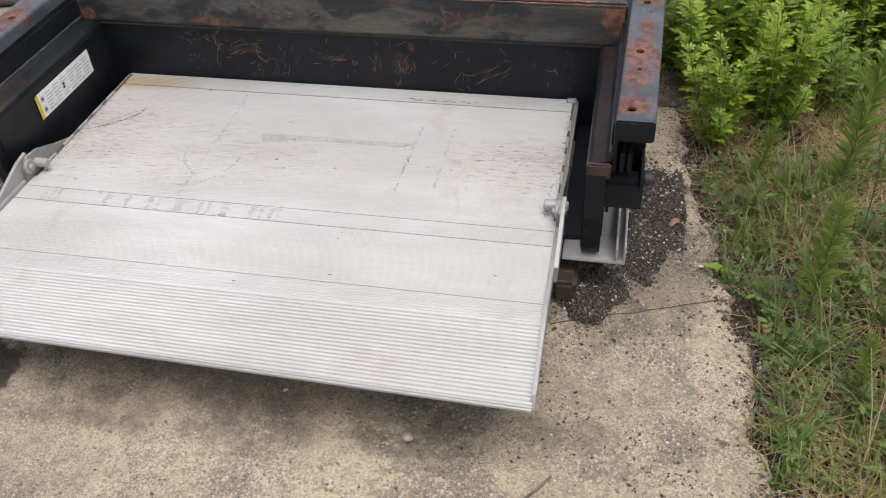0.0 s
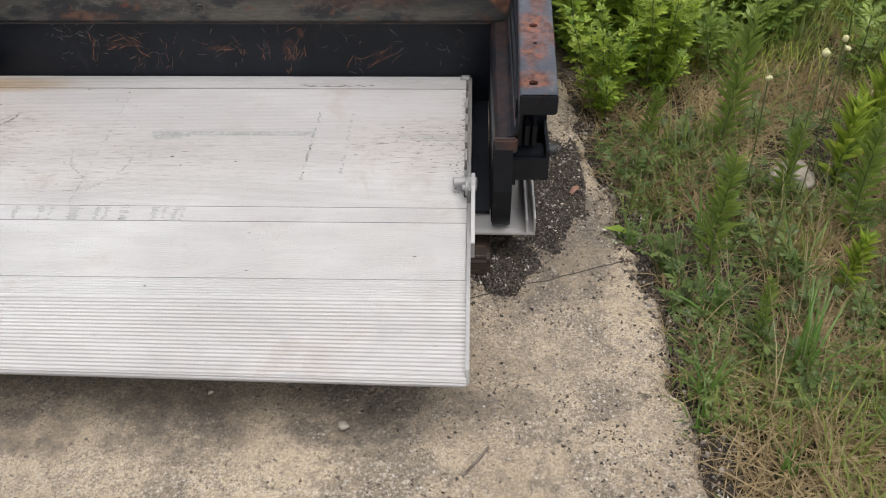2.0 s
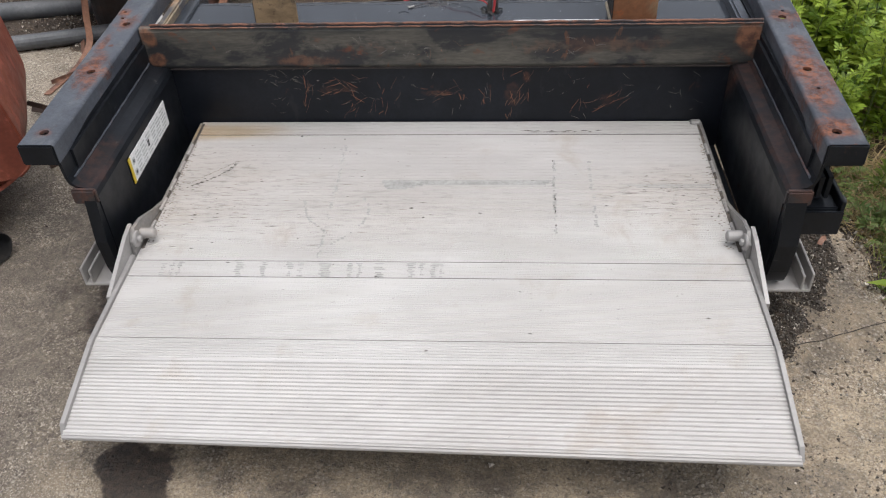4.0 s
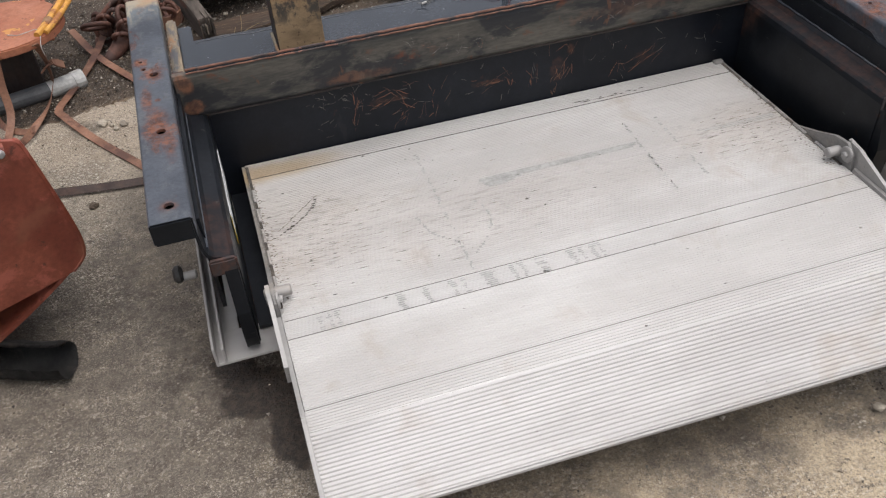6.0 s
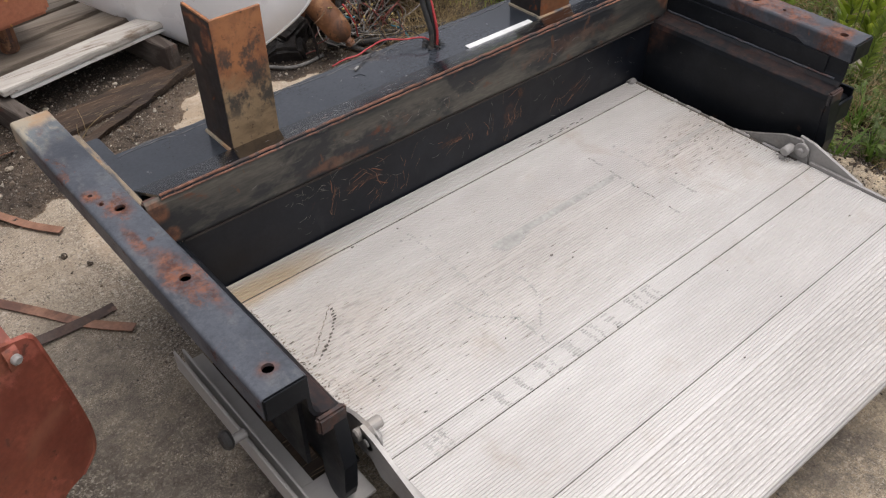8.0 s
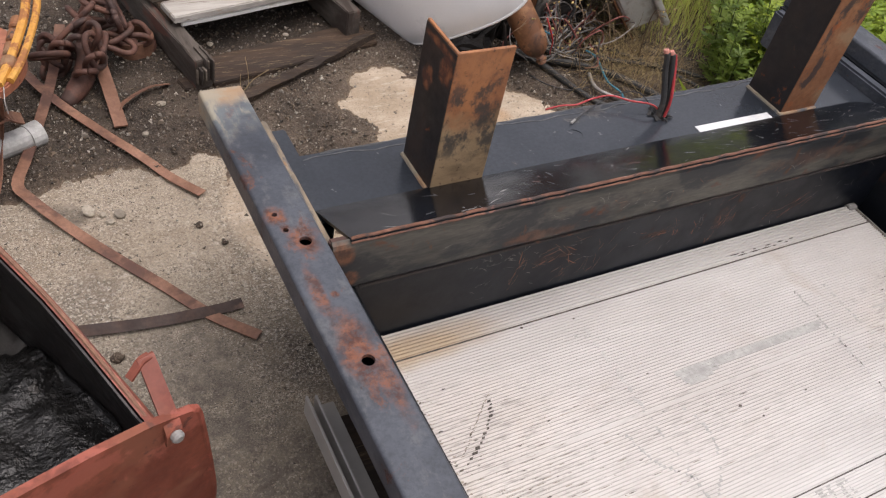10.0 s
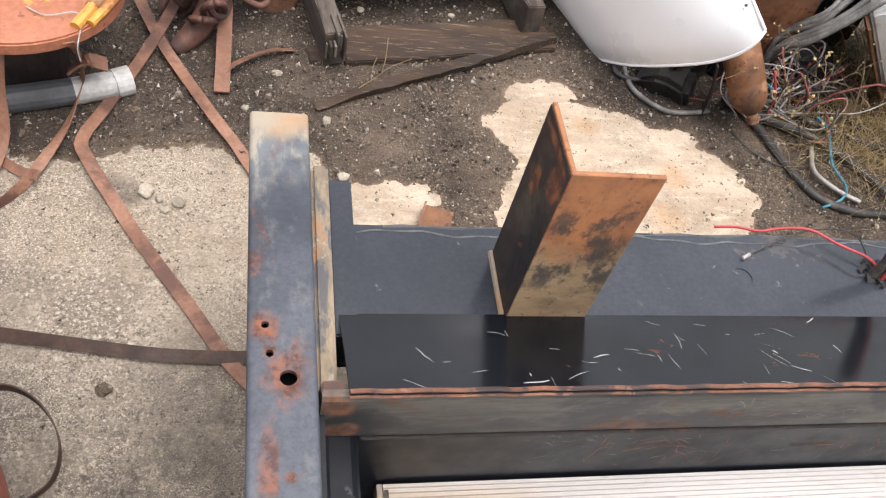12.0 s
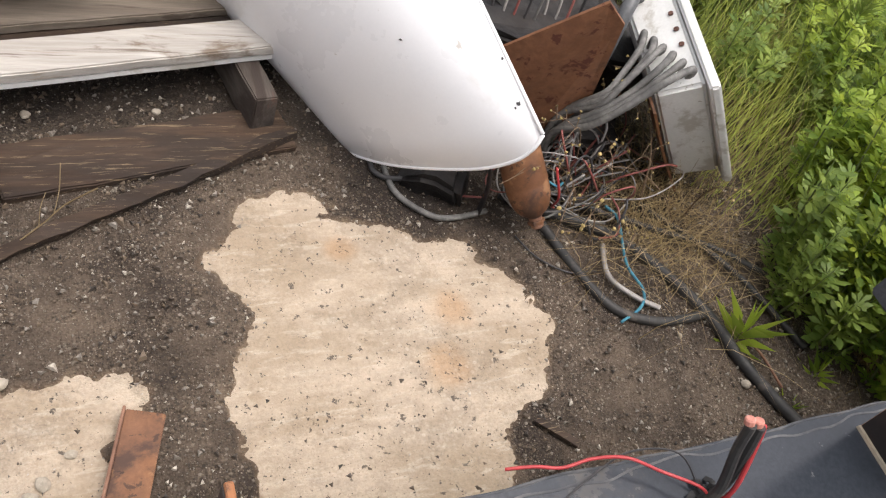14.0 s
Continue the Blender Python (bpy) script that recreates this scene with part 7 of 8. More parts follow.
for i in range(6):
    s = TLc + (TRc - TLc) * (0.12 + 0.13 * i) + FAR * (0.62 - 0.10 * i)
    e = TLc + Vector((-0.075 - 0.006 * i, 0.055 - 0.008 * i, -0.045 - 0.012 * i))
    bow = 0.012 * math.sin(2.3 * i)
    solo("hose", tube(bmesh.new(), [s - Vector((0, 0, 0.012)), s + Vector((-0.004, 0, 0.016)), s.lerp(e, 0.30) + Vector((bow, -0.012, 0.030 + 0.006 * (i % 2))), s.lerp(e, 0.65) + Vector((bow, -0.012, 0.014)), e, e + Vector((-0.035, 0.03 + 0.01 * (i % 3), -0.07)), e + Vector((-0.05 + 0.02 * (i % 2), 0.05, -0.14))], 0.0072 + 0.0006 * (i % 2), 10, 12, 0.10),
         grey_hose, "dirty grey flexible hose out of the white box", "hose", "hoses of the box", smooth=True)
s = TLc + FAR * 1.05 + (TRc - TLc) * 0.15
solo("hose", tubed([s + Vector((0.02, 0, 0.0)), s + Vector((-0.01, -0.01, 0.035)), s + Vector((-0.05, -0.05, 0.02)), s + Vector((-0.09, -0.10, -0.06)), s + Vector((-0.11, -0.12, -0.16))], 0.0165, 12, 6), pvc, "thick dark grey hose bent over the white box", "hose", "hoses of the box", smooth=True)

# cables on the ground
GR = "cables on the gravel"
def cable(points, r, mat, label, n=8):
    return solo("cable", tubed(points, r, n, 8), mat, label, "cable", GR, smooth=True)


cable([(1.00, 1.10, 0.03), (1.094, 1.046, 0.024), (1.242, 0.967, 0.020), (1.337, 0.847, 0.018), (1.391, 0.720, 0.018), (1.406, 0.617, 0.018), (1.454, 0.474, 0.018), (1.52, 0.36, 0.018)], 0.0135, rubber, "thick black cable trailing over gravel")
cable([(1.04, 1.08, 0.02), (1.071, 1.023, 0.020), (1.105, 0.904, 0.016), (1.152, 0.788, 0.016), (1.232, 0.742, 0.016), (1.320, 0.735, 0.016), (1.392, 0.742, 0.022)], 0.0105, rubber, "black cable curving to join the thick one")
cable([(1.10, 1.12, 0.03), (1.22, 1.04, 0.03), (1.36, 0.97, 0.028), (1.50, 0.90, 0.03), (1.62, 0.80, 0.03)], 0.009, rubber, "black cable running into the weeds")
cable([(1.35, 1.05, 0.03), (1.46, 0.93, 0.025), (1.53, 0.80, 0.03), (1.60, 0.62, 0.02)], 0.008, rubber, "black cable among dry stalks")
cable([(0.770, 1.25, 0.012), (0.758, 1.19, 0.012), (0.764, 1.115, 0.018), (0.822, 1.056, 0.018), (0.88, 1.048, 0.018), (0.955, 1.062, 0.016)], 0.0065, grey_hose, "grey cable looping out under the panel")
cable([(0.735, 1.24, 0.012), (0.728, 1.19, 0.016), (0.752, 1.165, 0.018), (0.79, 1.16, 0.02)], 0.006, dark_wire, "dark cable end under the panel")
cable([(1.00, 0.99, 0.014), (1.03, 0.93, 0.014), (1.09, 0.885, 0.014), (1.16, 0.88, 0.016)], 0.0022, dark_wire, "thin dark wire on gravel", 6)
WG = "loose thin wires"
def wire(points, r, mat, label):
    return solo("wire", tubed(points, r, 6, 8), mat, label, "wire", WG, smooth=True)


wire([(0.80, 1.20, 0.02), (0.815, 1.185, 0.016), (0.868, 1.118, 0.018), (0.955, 1.095, 0.022)], 0.0024, rose_wire, "pinkish wire under the white panel")
wire([(1.24, 1.03, 0.05), (1.270, 1.000, 0.035), (1.236, 0.885, 0.028), (1.245, 0.815, 0.026), (1.22, 0.775, 0.022), (1.155, 0.747, 0.018)], 0.0035, teal_cord, "frayed teal twine on gravel")
wire([(1.205, 0.945, 0.02), (1.177, 0.861, 0.024), (1.216, 0.804, 0.022), (1.268, 0.768, 0.02)], 0.006, white_wire, "frayed pale rope end on gravel")
wire([(1.44, 0.70, 0.02), (1.465, 0.62, 0.022), (1.47, 0.54, 0.02)], 0.003, strap_rust, "thin brown rod in the dirt")
rng = random.Random(77)
mats = [white_wire, white_wire, rose_wire, dark_wire, white_wire, rose_wire, dark_wire, grey_hose]
names = {white_wire: "pale", rose_wire: "dull red", dark_wire: "dark", grey_hose: "grey"}
for i in range(54):
    m = mats[i % len(mats)]
    c = Vector((rng.gauss(1.20, 0.07), rng.gauss(1.13, 0.06), 0.03))
    a = rng.uniform(0, 6.28)
    pts, r, z = [], rng.uniform(0.04, 0.11), rng.uniform(0.03, 0.15)
    for k in range(rng.randint(4, 7)):
        pts.append(c + Vector((r * math.cos(a), r * 0.7 * math.sin(a), max(0.006, z * (0.5 + 0.5 * math.sin(k * 1.3 + i))))))
        a += rng.uniform(0.5, 1.0) * (1 if i % 2 else -1)
        r *= rng.uniform(0.85, 1.2)
    wire(pts, rng.choice((0.0018, 0.0022, 0.0028)), m, names[m] + " wire in a tangled heap of wiring")
for i in range(9):
    x = 0.97 + 0.028 * i
    wire([(x, 1.36, 0.10 + 0.01 * (i % 4)), (x + 0.03, 1.42, 0.30 + 0.03 * (i % 5)), (x - 0.02 + 0.01 * (i % 3), 1.50, 0.40 + 0.02 * (i % 4)), (x - 0.12, 1.55, 0.38), (x - 0.2, 1.62, 0.2)], 0.003, mats[(i + 3) % 8], names[mats[(i + 3) % 8]] + " wire looping behind the rusty plate")
wire([(1.03, 1.02, 0.20), (1.06, 1.0, 0.13), (1.09, 1.03, 0.06), (1.12, 1.05, 0.03)], 0.0028, red_wire, "red wire beside the brown cylinder")
wire([(1.02, 1.03, 0.16), (1.06, 1.02, 0.14), (1.09, 1.04, 0.13)], 0.0028, teal_cord, "green wire beside the brown cylinder")

# dark scrap, its black also standing in for shade under the panel and behind the plate
SC = thing("scrap_heap", "heap of scrap and sheet metal, blackened for shade under white panel", "scrap", (1.0, 1.4, 0.0))
scrap_shade = surface("shade_black_scrap", (0.006, 0.005, 0.005), (0.020, 0.015, 0.012), 9, (0.5, 0.8), 0.0, 60, 0.5, 0.004, [((0.06, 0.032, 0.02), 12.0, 0.62, 0.72, 0.6, ONE, 0.8)])
rng = random.Random(91)
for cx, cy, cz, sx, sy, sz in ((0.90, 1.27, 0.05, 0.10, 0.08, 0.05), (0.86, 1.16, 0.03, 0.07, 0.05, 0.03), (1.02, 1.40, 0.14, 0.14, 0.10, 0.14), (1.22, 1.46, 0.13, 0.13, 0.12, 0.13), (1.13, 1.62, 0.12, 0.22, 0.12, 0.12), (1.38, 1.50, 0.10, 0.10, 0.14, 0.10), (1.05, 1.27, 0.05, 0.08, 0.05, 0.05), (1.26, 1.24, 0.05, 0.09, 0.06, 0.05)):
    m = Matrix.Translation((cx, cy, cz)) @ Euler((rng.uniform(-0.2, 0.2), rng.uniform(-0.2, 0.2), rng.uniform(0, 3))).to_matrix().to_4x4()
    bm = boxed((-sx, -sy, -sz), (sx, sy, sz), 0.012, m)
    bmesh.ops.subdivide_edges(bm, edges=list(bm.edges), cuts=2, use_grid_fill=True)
    part("lump", rough_up(bm, 0.022, 16), scrap_shade, SC)
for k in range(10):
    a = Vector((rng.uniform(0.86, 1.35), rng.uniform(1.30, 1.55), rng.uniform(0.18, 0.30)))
    part("strip", ribbon(bmesh.new(), [a, a + Vector((rng.uniform(-0.1, 0.1), 0.08, 0.03)), a + Vector((rng.uniform(-0.2, 0.2), 0.2, -0.12))], 0.02, 0.003, None, 4, lambda t: 1.2 * t), scrap_shade, SC)

# dry arching stems with yellow buds, over the wiring
bud_mat = surface("dry_yellow_bud", (0.34, 0.25, 0.09), (0.50, 0.40, 0.17), 60, (0.7, 0.9), bump=0)
stalk_mat = surface("dry_brown_stalk", (0.13, 0.085, 0.05), (0.26, 0.18, 0.11), 30, (0.7, 0.9), bump=0)
rng = random.Random(19)
for k in range(15):
    x, y = rng.uniform(1.16, 1.50), rng.uniform(0.86, 1.14)
    ST = thing("dry_stem", "dry arching weed stem with small yellow buds", "weed", (x, y, 0.0), "dry stems over the wiring")
    a, ln, h = rng.gauss(2.7, 0.6), rng.uniform(0.14, 0.34), rng.uniform(0.10, 0.30)
    line = smooth_line([(x, y, 0.0), (x + 0.25 * ln * math.cos(a), y + 0.25 * ln * math.sin(a), 0.62 * h), (x + 0.6 * ln * math.cos(a + 0.15), y + 0.6 * ln * math.sin(a + 0.15), h), (x + ln * math.cos(a + 0.3), y + ln * math.sin(a + 0.3), h * 0.92)], 6)
    part("stalk", tubed(line, lambda t: 0.0021 * (1.1 - 0.8 * t), 5, 0), stalk_mat, ST)
    for q in range(rng.randint(2, 4)):
        b = line[rng.randint(8, len(line) - 2)]
        d = Vector((rng.uniform(-1, 1), rng.uniform(-1, 1), rng.uniform(0.1, 0.9))).normalized() * rng.uniform(0.03, 0.07)
        part("twig", tubed([b, b + d * 0.5 + Vector((0, 0, 0.004)), b + d], 0.0009, 4, 3), stalk_mat, ST)
        for w in range(2):
            part("bud", stone(bmesh.new(), b + d * (0.6 + 0.4 * w), rng.uniform(0.0024, 0.0042), rng, 1.0), bud_mat, ST)

# ---- small scrap and stones ----
AI = thing("angle_iron", "short rusty angle iron offcut lying on the slab", "angle iron", (0.18, 0.64, 0.0))
mA = Matrix.Translation((0.127, 0.572, 0.0)) @ Matrix.Rotation(radians(-18), 4, "Z")
part("flange", boxed((0.0, 0.0, 0.002), (0.062, 0.150, 0.020), 0.002, mA), tank_rust, AI)
part("web", boxed((-0.004, 0.0, 0.002), (0.001, 0.150, 0.030), 0.001, mA), strap_rust, AI)
RB = thing("rubber_hose_piece", "torn black rubber hose piece lying on concrete", "hose", (-0.55, -0.32, 0.0))
bm = bmesh.new()
pts = smooth_line([(-0.72, -0.245, 0.045), (-0.62, -0.285, 0.045), (-0.55, -0.318, 0.045), (-0.475, -0.345, 0.045)], 6)
rings = []
for i, p in enumerate(pts):
    d = (pts[min(i + 1, len(pts) - 1)] - pts[max(i - 1, 0)]).normalized()
    sd = Vector((-d.y, d.x, 0))
    rings.append([bm.verts.new(p + sd * (0.045 * math.cos(t)) + Vector((0, 0, 0.042 * math.sin(t)))) for t in [radians(-200 + 290 * k / 13) for k in range(14)]])
for a, b in zip(rings, rings[1:]):
    for k in range(13):
        bm.faces.new((a[k], a[k + 1], b[k + 1], b[k]))
bmesh.ops.solidify(bm, geom=list(bm.faces), thickness=0.006)
rough_up(bm, 0.006, 30)
part("sleeve", bm, rubber, RB, smooth=True)

rng = random.Random(3)
STONES = [(-0.335, 0.707, 0.014), (-0.372, 0.716, 0.010), (-0.40, 0.735, 0.015), (-0.36, 0.69, 0.009), (-0.43, 0.29, 0.014, 1), (-0.13, 0.55, 0.008, 1), (1.123, -1.045, 0.011), (1.388, 0.565, 0.013), (-0.17, 0.62, 0.010, 1),
          (0.07, 1.36, 0.009), (0.0, 0.79, 0.011), (0.31, 1.37, 0.008), (0.20, 1.30, 0.010), (1.29, 0.70, 0.007), (0.05, 0.62, 0.010), (0.03, 0.60, 0.013), (0.09, 0.66, 0.008), (-0.03, 0.955, 0.012), (-0.14, 1.10, 0.012), (-0.21, 0.98, 0.010)]
for x, y, s, *dark in STONES:
    solo("stone", stone(bmesh.new(), (x, y, s * 0.45 + (0.008 if gravel_depth(x, y) > 0.2 else 0)), s, rng), gravel_dirt if dark else pale_stone, "dark lump of dirt on the concrete" if dark else "small pale limestone chip", "stone", "loose stones", smooth=False)
solo("rock", stone(bmesh.new(), (2.274, -0.184, 0.005), 0.055, rng, 0.75), pale_stone, "pale broken rock half sunk among dry grass", "rock", smooth=True)
solo("wood_chip", ribbon(bmesh.new(), [(0.869, 0.574, 0.016), (0.90, 0.543, 0.018), (0.933, 0.511, 0.016)], 0.014, 0.008, None, 4), wood_dark, "dark wood splinter on gravel", "splinter")
solo("wood_chip", ribbon(bmesh.new(), [(1.372, -1.155, 0.004), (1.40, -1.12, 0.005), (1.425, -1.085, 0.004)], 0.005, 0.0025, None, 4), wood_mid, "thin dry bark strip on concrete", "splinter")
solo("leaf_litter", ribbon(bmesh.new(), [(1.655, -0.27, 0.016), (1.668, -0.255, 0.024), (1.68, -0.245, 0.016)], 0.013, 0.001, None, 4, lambda t: 0.8 * t), strap_rust, "orange-brown dead leaf on gravel", "leaf")
BLK = thing("timber_block", "old brown timber block propping up the foot", "timber block", (1.41, -0.53, 0.0))
part("timber", boxed((1.375, -0.585, 0.001), (1.432, -0.40, 0.060), 0.010), wood_dark, BLK)

# ---- weeds and grass ----
def blades(name, count, where, tall, wide, mat, label, seed, lean=0.5, segs=3):
    """Bent grass blades, each of a few faces; where(rng) gives a place or None."""
    rng = random.Random(seed)
    verts, faces, made = [], [], 0
    while made < count:
        at = where(rng)
        if at is None:
            continue
        x, y, z, k = at
        made += 1
        h, w = rng.uniform(*tall) * k, rng.uniform(*wide)
        a, b = rng.uniform(0, math.tau), rng.uniform(0.15, 1.0) * lean
        dx, dy, px, py = math.cos(a), math.sin(a), -math.sin(a), math.cos(a)
        base_i = len(verts)
        for s in range(segs + 1):
            t = s / segs
            r, up = h * b * t ** 1.7, h * t * (1 - 0.35 * b * t)
            ww = w * (1 - t) ** 0.7 * 0.5
            cx, cy, cz = x + dx * r, y + dy * r, z + up
            if s < segs:
                verts.append((cx - px * ww, cy - py * ww, cz))
                verts.append((cx + px * ww, cy + py * ww, cz))
            else:
                verts.append((cx, cy, cz))
        for s in range(segs - 1):
            i = base_i + 2 * s
            faces.append((i, i + 1, i + 3, i + 2))
        i = base_i + 2 * (segs - 1)
        faces.append((i, i + 1, i + 2))
    return tagged(raw(name, verts, faces, mat), label, "grass", kind="stuff")


def verge(x0, x1, y0, y1, clump=3.0, need=-0.1, edge=0.0, scale=None):
    def where(rng):
        x, y = rng.uniform(x0, x1), rng.uniform(y0, y1)
        e = slab_edge_x(y) if y < 0.3 else 1.62 + 0.12 * lines_noise(1, y, 5)
        if x < e + edge + 0.05 * lines_noise(x, y, 12) or lines_noise(x + 7, y - 3, clump) < need:
            return None
        if math.hypot((x - 2.34) / 0.15, (y + 0.09) / 0.17) < 1 and rng.random() < 0.8:
            return None
        if rng.random() < max((x - x1 + 0.7) / 0.7, (y - y1 + 0.5) / 0.5, (y0 + 0.5 - y) / 0.5) + 0.5 * lines_noise(x, y, 2.5):
            return None
        k = 0.6 + 0.4 * min(1.0, (x - e) / 0.25)
        return x, y, -0.042, k * (scale(x, y) if scale else 1.0)
    return where


tall_green = leaf_material("bright_tall_grass", (0.30, 0.40, 0.07), (0.60, 0.66, 0.15), (0.72, 0.72, 0.25))
far_tall = lambda x, y: 1.0 + 0.9 * max(0.0, min(1.0, (y - 0.3) / 0.5))
blades("dry_grass", 21000, verge(1.74, 3.3, -2.4, 1.2, 3.0, -0.32, 0.03), (0.04, 0.17), (0.0028, 0.0060), grass_dry, "matted dry tan grass beside the slab", 11, 2.4)
blades("grass", 8000, verge(1.70, 3.6, -2.4, 2.9, 4.0, 0.06, 0.0, far_tall), (0.05, 0.20), (0.0040, 0.0085), grass_green, "low green grass growing beside the slab", 12, 0.9)
blades("grass", 9000, verge(1.55, 3.9, 0.75, 3.1, 3.0, -0.3, 0.0), (0.12, 0.36), (0.0024, 0.0055), tall_green, "tall green grass behind the junk", 13, 0.6)
blades("dry_grass", 2400, verge(1.48, 3.2, 0.75, 2.5, 3.0, -0.2, -0.1), (0.10, 0.36), (0.0015, 0.003), grass_dry, "dry bleached grass stalks by the white box", 14, 1.1)
blades("dry_grass", 900, lambda r: (r.gauss(1.40, 0.12), r.gauss(1.00, 0.12), 0.0, 1.0), (0.05, 0.20), (0.0012, 0.0026), grass_dry, "dead stalks matted over the wiring", 15, 2.2)
blades("grass", 5000, verge(1.95, 3.6, 0.2, 1.4, 3.0, -0.2), (0.06, 0.18), (0.003, 0.007), tall_green, "bright yellow-green grass in the open", 16, 0.9)


blades("straw", 260, verge(1.86, 3.0, -1.9, 0.5, 3.0, -0.5), (0.16, 0.42), (0.0016, 0.0030), grass_dry, "long pale straw stalks leaning in the verge", 17, 1.3, 4)


def lobed(verts, faces, at, ahead, up, size, rng, lobes=5):
    """A cut leaf: pointed lobes round a midrib."""
    side = ahead.cross(up).normalized()
    i0 = len(verts)
    verts.append(at)
    n = lobes
    for k in range(n):
        a = radians(-78 + 156 * k / (n - 1))
        ln = size * (1.0 - 0.42 * abs(a) / 1.36) * rng.uniform(0.85, 1.15)
        d = ahead * math.cos(a) + side * math.sin(a)
        c = ahead * math.sin(a) * -1 + side * math.cos(a)
        droop = up * (-0.22 * ln * rng.uniform(-0.4, 1.4))
        b = len(verts)
        w = ln * 0.105
        verts += [at + d * ln * 0.40 - c * w * 0.8, at + d * ln * 0.66 - c * w * 1.7 + droop * 0.4, at + d * ln + droop, at + d * ln * 0.66 + c * w * 1.7 + droop * 0.4, at + d * ln * 0.40 + c * w * 0.8]
        faces += [(i0, b, b + 4), (b, b + 1, b + 2), (b, b + 2, b + 4), (b + 2, b + 3, b + 4)]


def narrow(verts, faces, at, ahead, up, length, width):
    side = ahead.cross(up).normalized()
    b = len(verts)
    m = at + ahead * length * 0.45 + up * length * 0.06
    verts += [at, m - side * width / 2, at + ahead * length - up * length * 0.18, m + side * width / 2]
    faces += [(b, b + 1, b + 2), (b, b + 2, b + 3)]


def weed(name, seed, tall, stems, spread, kind, label, category, mat, size, wide=0.10):
    """A weed at the origin: stems with leaves all the way up."""
    rng = random.Random(seed)
    W = thing(name, label, category)
    lv, lf = [], []
    sb = bmesh.new()
    for s in range(stems):
        a = rng.uniform(0, math.tau)
        r = rng.uniform(0.0, spread)
        foot = Vector((0.35 * r * math.cos(a), 0.35 * r * math.sin(a), -0.01))
        h = tall * rng.uniform(0.5, 1.08)
        tip = Vector((1.3 * r * math.cos(a), 1.3 * r * math.sin(a), h))
        mid = foot.lerp(tip, 0.5) + Vector((0.1 * r * math.cos(a + 1), 0.1 * r * math.sin(a + 1), 0.05 * h))
        line = smooth_line([foot, mid, tip], 6)
        tube(sb, line, lambda t: 0.0036 * (1.15 - t), 5, 0)
        count = 16 if name == "sprout" else 34 if wide > 0.2 else int(h / (0.0042 if kind == "narrow" else 0.0155))
        for k in range(count):
            t = 0.10 + 0.90 * k / count
            i = min(len(line) - 2, int(t * (len(line) - 1)))
            p = line[i].lerp(line[i + 1], t * (len(line) - 1) - i)
            b = k * 2.4 + rng.uniform(-0.5, 0.5)
            rise = (0.8 + 1.5 * t) if kind == "narrow" else (0.15 + 0.75 * t)
            ahead = Vector((math.cos(b), math.sin(b), rise)).normalized()
            up = Vector((-math.cos(b) * rise, -math.sin(b) * rise, 1)).normalized()
            grow = (0.65 + 0.6 * math.sin(math.pi * min(1.0, t * 0.95 + 0.05))) * rng.uniform(0.8, 1.2)
            if kind == "narrow":
                narrow(lv, lf, p, ahead, up, size * grow, size * wide * grow)
            else:
                stalk = p + ahead * size * 0.30 * grow
                lobed(lv, lf, stalk, ahead, up, size * grow, rng)
                if rng.random() < 0.6:
                    turn = Matrix.Rotation(rng.uniform(-1, 1), 3, up)
                    lobed(lv, lf, p + ahead * size * 0.15, turn @ ahead, up, size * 0.6 * grow, rng)
    tagged(part("stem", sb, stem_green, W), kind="stuff")
    tagged(raw("foliage", lv, lf, mat, W), kind="stuff")
    return W


def scatter(proto, places, seed):
    rng = random.Random(seed)
    first = True
    for x, y, k in places:
        m = pose(x, y, -0.03, rng.uniform(-7, 7), rng.uniform(-7, 7), rng.uniform(0, 360)) @ Matrix.Scale(k, 4)
        if first:
            proto.matrix_basis = m
            first = False
        else:
            c = copy_thing(proto, m)
            c.scale = (k, k, k)


def spots(n, box_, seed, gap=0.10):
    rng, out = random.Random(seed), []
    for _ in range(4000):
        if len(out) == n:
            break
        x, y = rng.uniform(box_[0], box_[1]), rng.uniform(box_[2], box_[3])
        if all(math.hypot(x - a, y - b) > gap for a, b, _ in out):
            out.append((x, y, rng.uniform(0.75, 1.15)))
    return out


def cover(count, seed):
    rng = random.Random(seed)
    lv, lf = [], []
    pick = verge(1.74, 2.9, -2.1, 0.6, 5.0, -0.05, 0.02)
    while count:
        at = pick(rng)
        if at is None:
            continue
        count -= 1
        a, tip = rng.uniform(0, math.tau), rng.uniform(-0.2, 0.7)
        ahead = Vector((math.cos(a), math.sin(a), tip)).normalized()
        up = Vector((-tip * math.cos(a), -tip * math.sin(a), 1)).normalized()
        spot_at = Vector((at[0], at[1], rng.uniform(-0.03, 0.05)))
        if rng.random() < 0.5:
            lobed(lv, lf, spot_at, ahead, up, rng.uniform(0.008, 0.022), rng, 5)
        else:
            narrow(lv, lf, spot_at, ahead, up, rng.uniform(0.015, 0.042), rng.uniform(0.004, 0.009))
    tagged(raw("ground_cover", lv, lf, herb_leaf), "low leafy green ground cover in the verge", "weeds", kind="stuff")


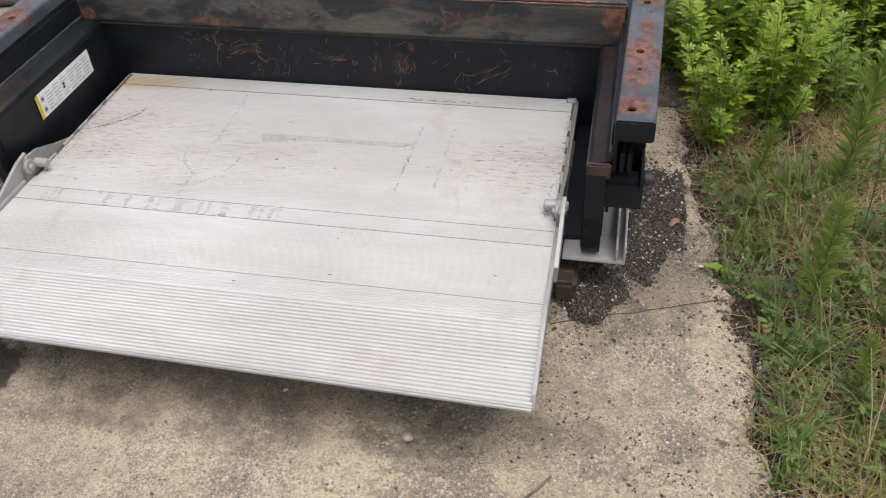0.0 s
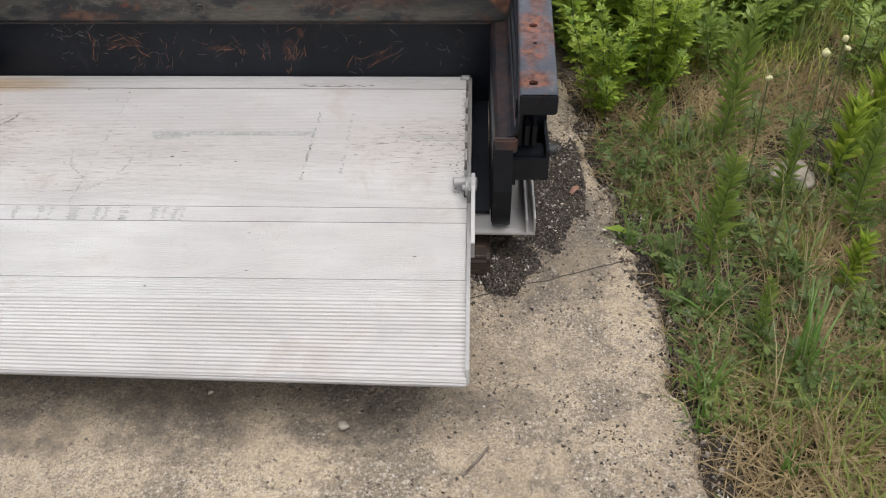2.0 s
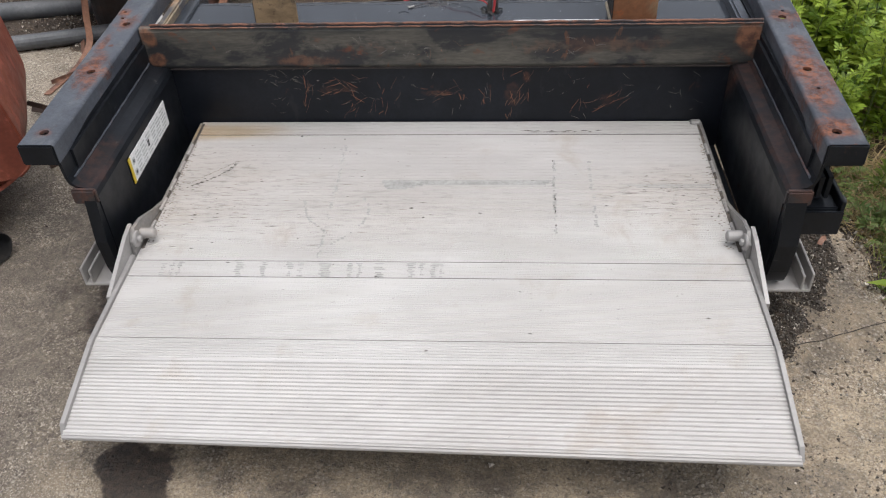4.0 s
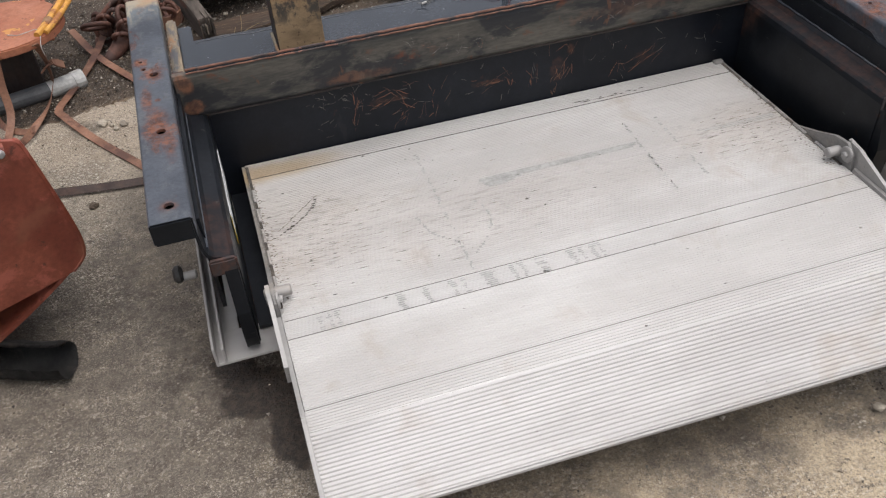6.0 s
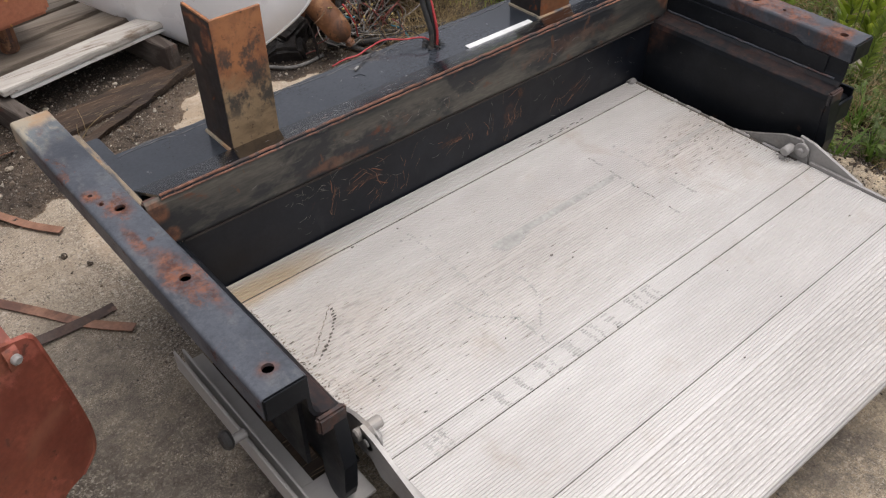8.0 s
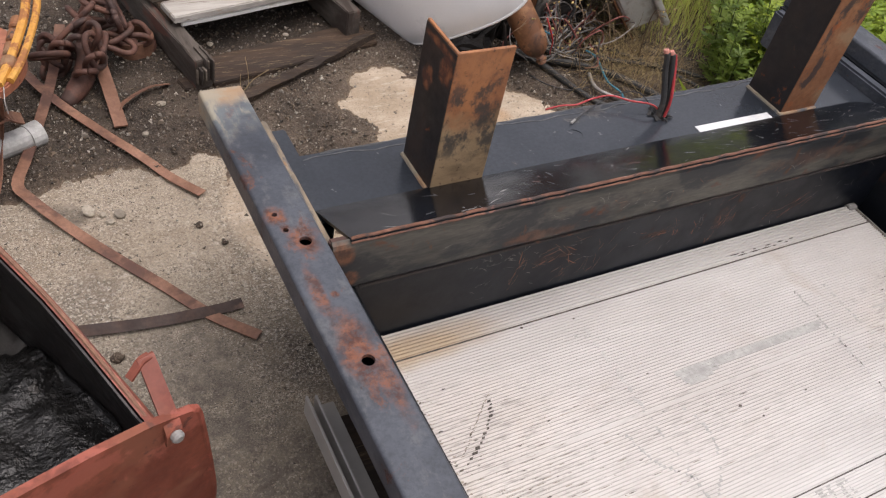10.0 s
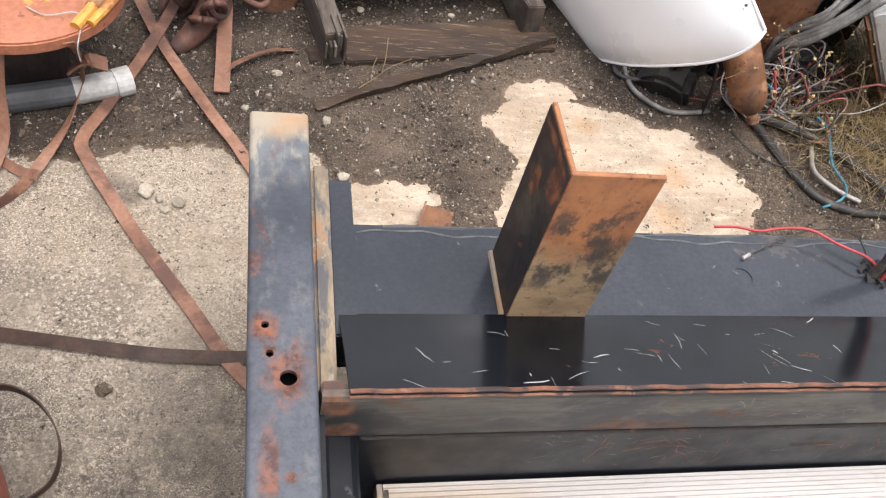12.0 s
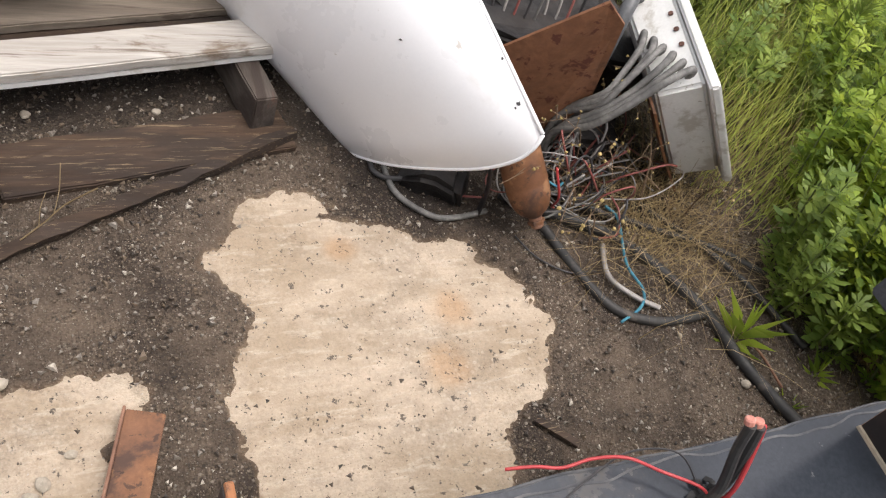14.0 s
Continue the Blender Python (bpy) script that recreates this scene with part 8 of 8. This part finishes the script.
cover(5600, 81)
G1 = "leafy weeds by the frame"
for i in range(3):
    w = tagged(weed("leafy_weed", 40 + i, 0.46, 8, 0.13, "lobed", "light green leafy weed with cut leaves", "weed", bush_leaf, 0.042), group=G1)
    pts = [[(1.80, 0.20, 0.80), (1.97, 0.32, 0.9), (1.76, 0.46, 1.05)], [(1.90, 0.42, 1.0), (2.10, 0.52, 1.0), (1.74, 0.66, 1.0)], [(2.02, 0.64, 1.15), (1.88, 0.62, 1.1), (2.22, 0.70, 1.0)]][i]
    scatter(w, pts + spots(5, (1.72, 2.3, 0.62, 1.05), 50 + i, 0.17) + spots(9, (2.05, 2.9, 1.05, 2.1), 150 + i, 0.2), 60 + i)
for i in range(2):
    w = tagged(weed("leafy_weed", 44 + i, 0.34, 6, 0.12, "lobed", "low bushy green weed with cut leaves", "weed", weed_leaf, 0.040), group=G1)
    scatter(w, [[(1.66, 0.62, 1.1), (1.72, 0.86, 1.2)], [(1.60, 0.74, 0.9), (1.80, 0.72, 1.2)]][i] + spots(7, (1.68, 2.6, 0.5, 1.9), 54 + i, 0.2) + spots(9, (2.1, 3.3, 0.35, 1.5), 154 + i, 0.22), 64 + i)
w = tagged(weed("tall_weed", 47, 0.50, 1, 0.05, "narrow", "tall upright weed with narrow green leaves", "weed", weed_leaf, 0.062, 0.13), group="tall weeds in the verge")
scatter(w, [(1.965, -0.545, 1.0), (2.10, -0.02, 1.1), (2.36, -0.42, 0.95), (2.46, -0.62, 0.8), (2.30, -0.95, 0.7), (2.05, -0.80, 0.55), (2.62, 0.1, 1.0), (1.88, 0.0, 0.6), (2.2, -0.28, 0.75)] + spots(12, (1.9, 3.0, 0.6, 2.0), 58, 0.2), 68)
w = tagged(weed("broad_leaf_weed", 52, 0.34, 2, 0.06, "narrow", "upright weed with broad pointed green leaves", "weed", bush_leaf, 0.080, 0.27), group="broad-leaved weeds in the verge")
scatter(w, [(2.38, -0.20, 0.9), (2.46, -0.06, 1.1), (2.52, -0.34, 0.9), (2.28, -0.62, 0.6)], 71)
w = tagged(weed("herb", 48, 0.10, 6, 0.08, "lobed", "low blue-green herb by the slab's edge", "weed", herb_leaf, 0.022), group="low herbs in the verge")
scatter(w, [(x, y, 1.0 + 0.2 * k) for x, y, k in spots(26, (1.84, 2.6, -1.6, 0.1), 59, 0.12)], 69)
w = tagged(weed("sprout", 49, 0.075, 1, 0.01, "narrow", "young bright green sprout beside the cable", "weed", bush_leaf, 0.075), group="sprouts")
scatter(w, [(1.44, 0.672, 1.45), (1.60, 0.55, 0.8), (1.475, 0.50, 0.6)], 70)


def tuft(seed, at, count, tall, wide):
    where = lambda r: (at[0] + r.gauss(0, 0.012), at[1] + r.gauss(0, 0.012), -0.035, 1.0)
    ob = blades("grass_tuft", count, where, tall, wide, grass_broad, "tuft of broad green grass blades at the slab's edge", seed, 0.95, 5)
    del ob["kind"]
    tagged(ob, category="grass tuft", group="grass tufts")


grass_broad = leaf_material("broad_green_blade", (0.07, 0.15, 0.02), (0.12, 0.22, 0.035), (0.18, 0.28, 0.06))
for i, (x, y, n, h) in enumerate([(2.12, -0.86, 26, 0.26), (1.90, -0.93, 22, 0.17), (1.86, -1.02, 12, 0.13), (2.00, -0.40, 20, 0.20), (1.86, -0.52, 14, 0.16), (1.80, -0.45, 8, 0.13), (2.02, -1.12, 14, 0.15), (2.34, -0.72, 20, 0.24), (1.95, -0.70, 16, 0.18), (2.2, -0.55, 16, 0.2), (1.88, -0.32, 10, 0.13)]):
    tuft(100 + i, (x, y), n, (h * 0.6, h), (0.005, 0.012))
rng = random.Random(9)
for x, y, z in [(2.108, -0.256, 0.369), (2.07, -0.60, 0.63), (2.24, -0.30, 0.50), (2.30, -0.20, 0.42), (2.42, -0.50, 0.30)]:
    FL = thing("seed_head", "pale round seed head on a thin stalk", "flower", (x, y, -0.04), "seed heads")
    part("head", stone(bmesh.new(), (x, y, z), 0.0085, rng, 0.9), flower_pale, FL, smooth=True)
    part("stalk", tubed([(x + 0.03, y + 0.02, -0.04), (x + 0.015, y + 0.01, z * 0.5), (x, y, z - 0.01)], 0.0018, 5, 4), stem_green, FL)
lv, lf = [], []
narrow(lv, lf, Vector((1.722, -0.420, 0.022)), Vector((0.98, -0.15, 0.05)).normalized(), Vector((0, 0, 1)), 0.095, 0.024)
tagged(raw("fallen_leaf", lv, lf, bush_leaf), "long yellow-green leaf fallen on the slab's edge", "leaf")
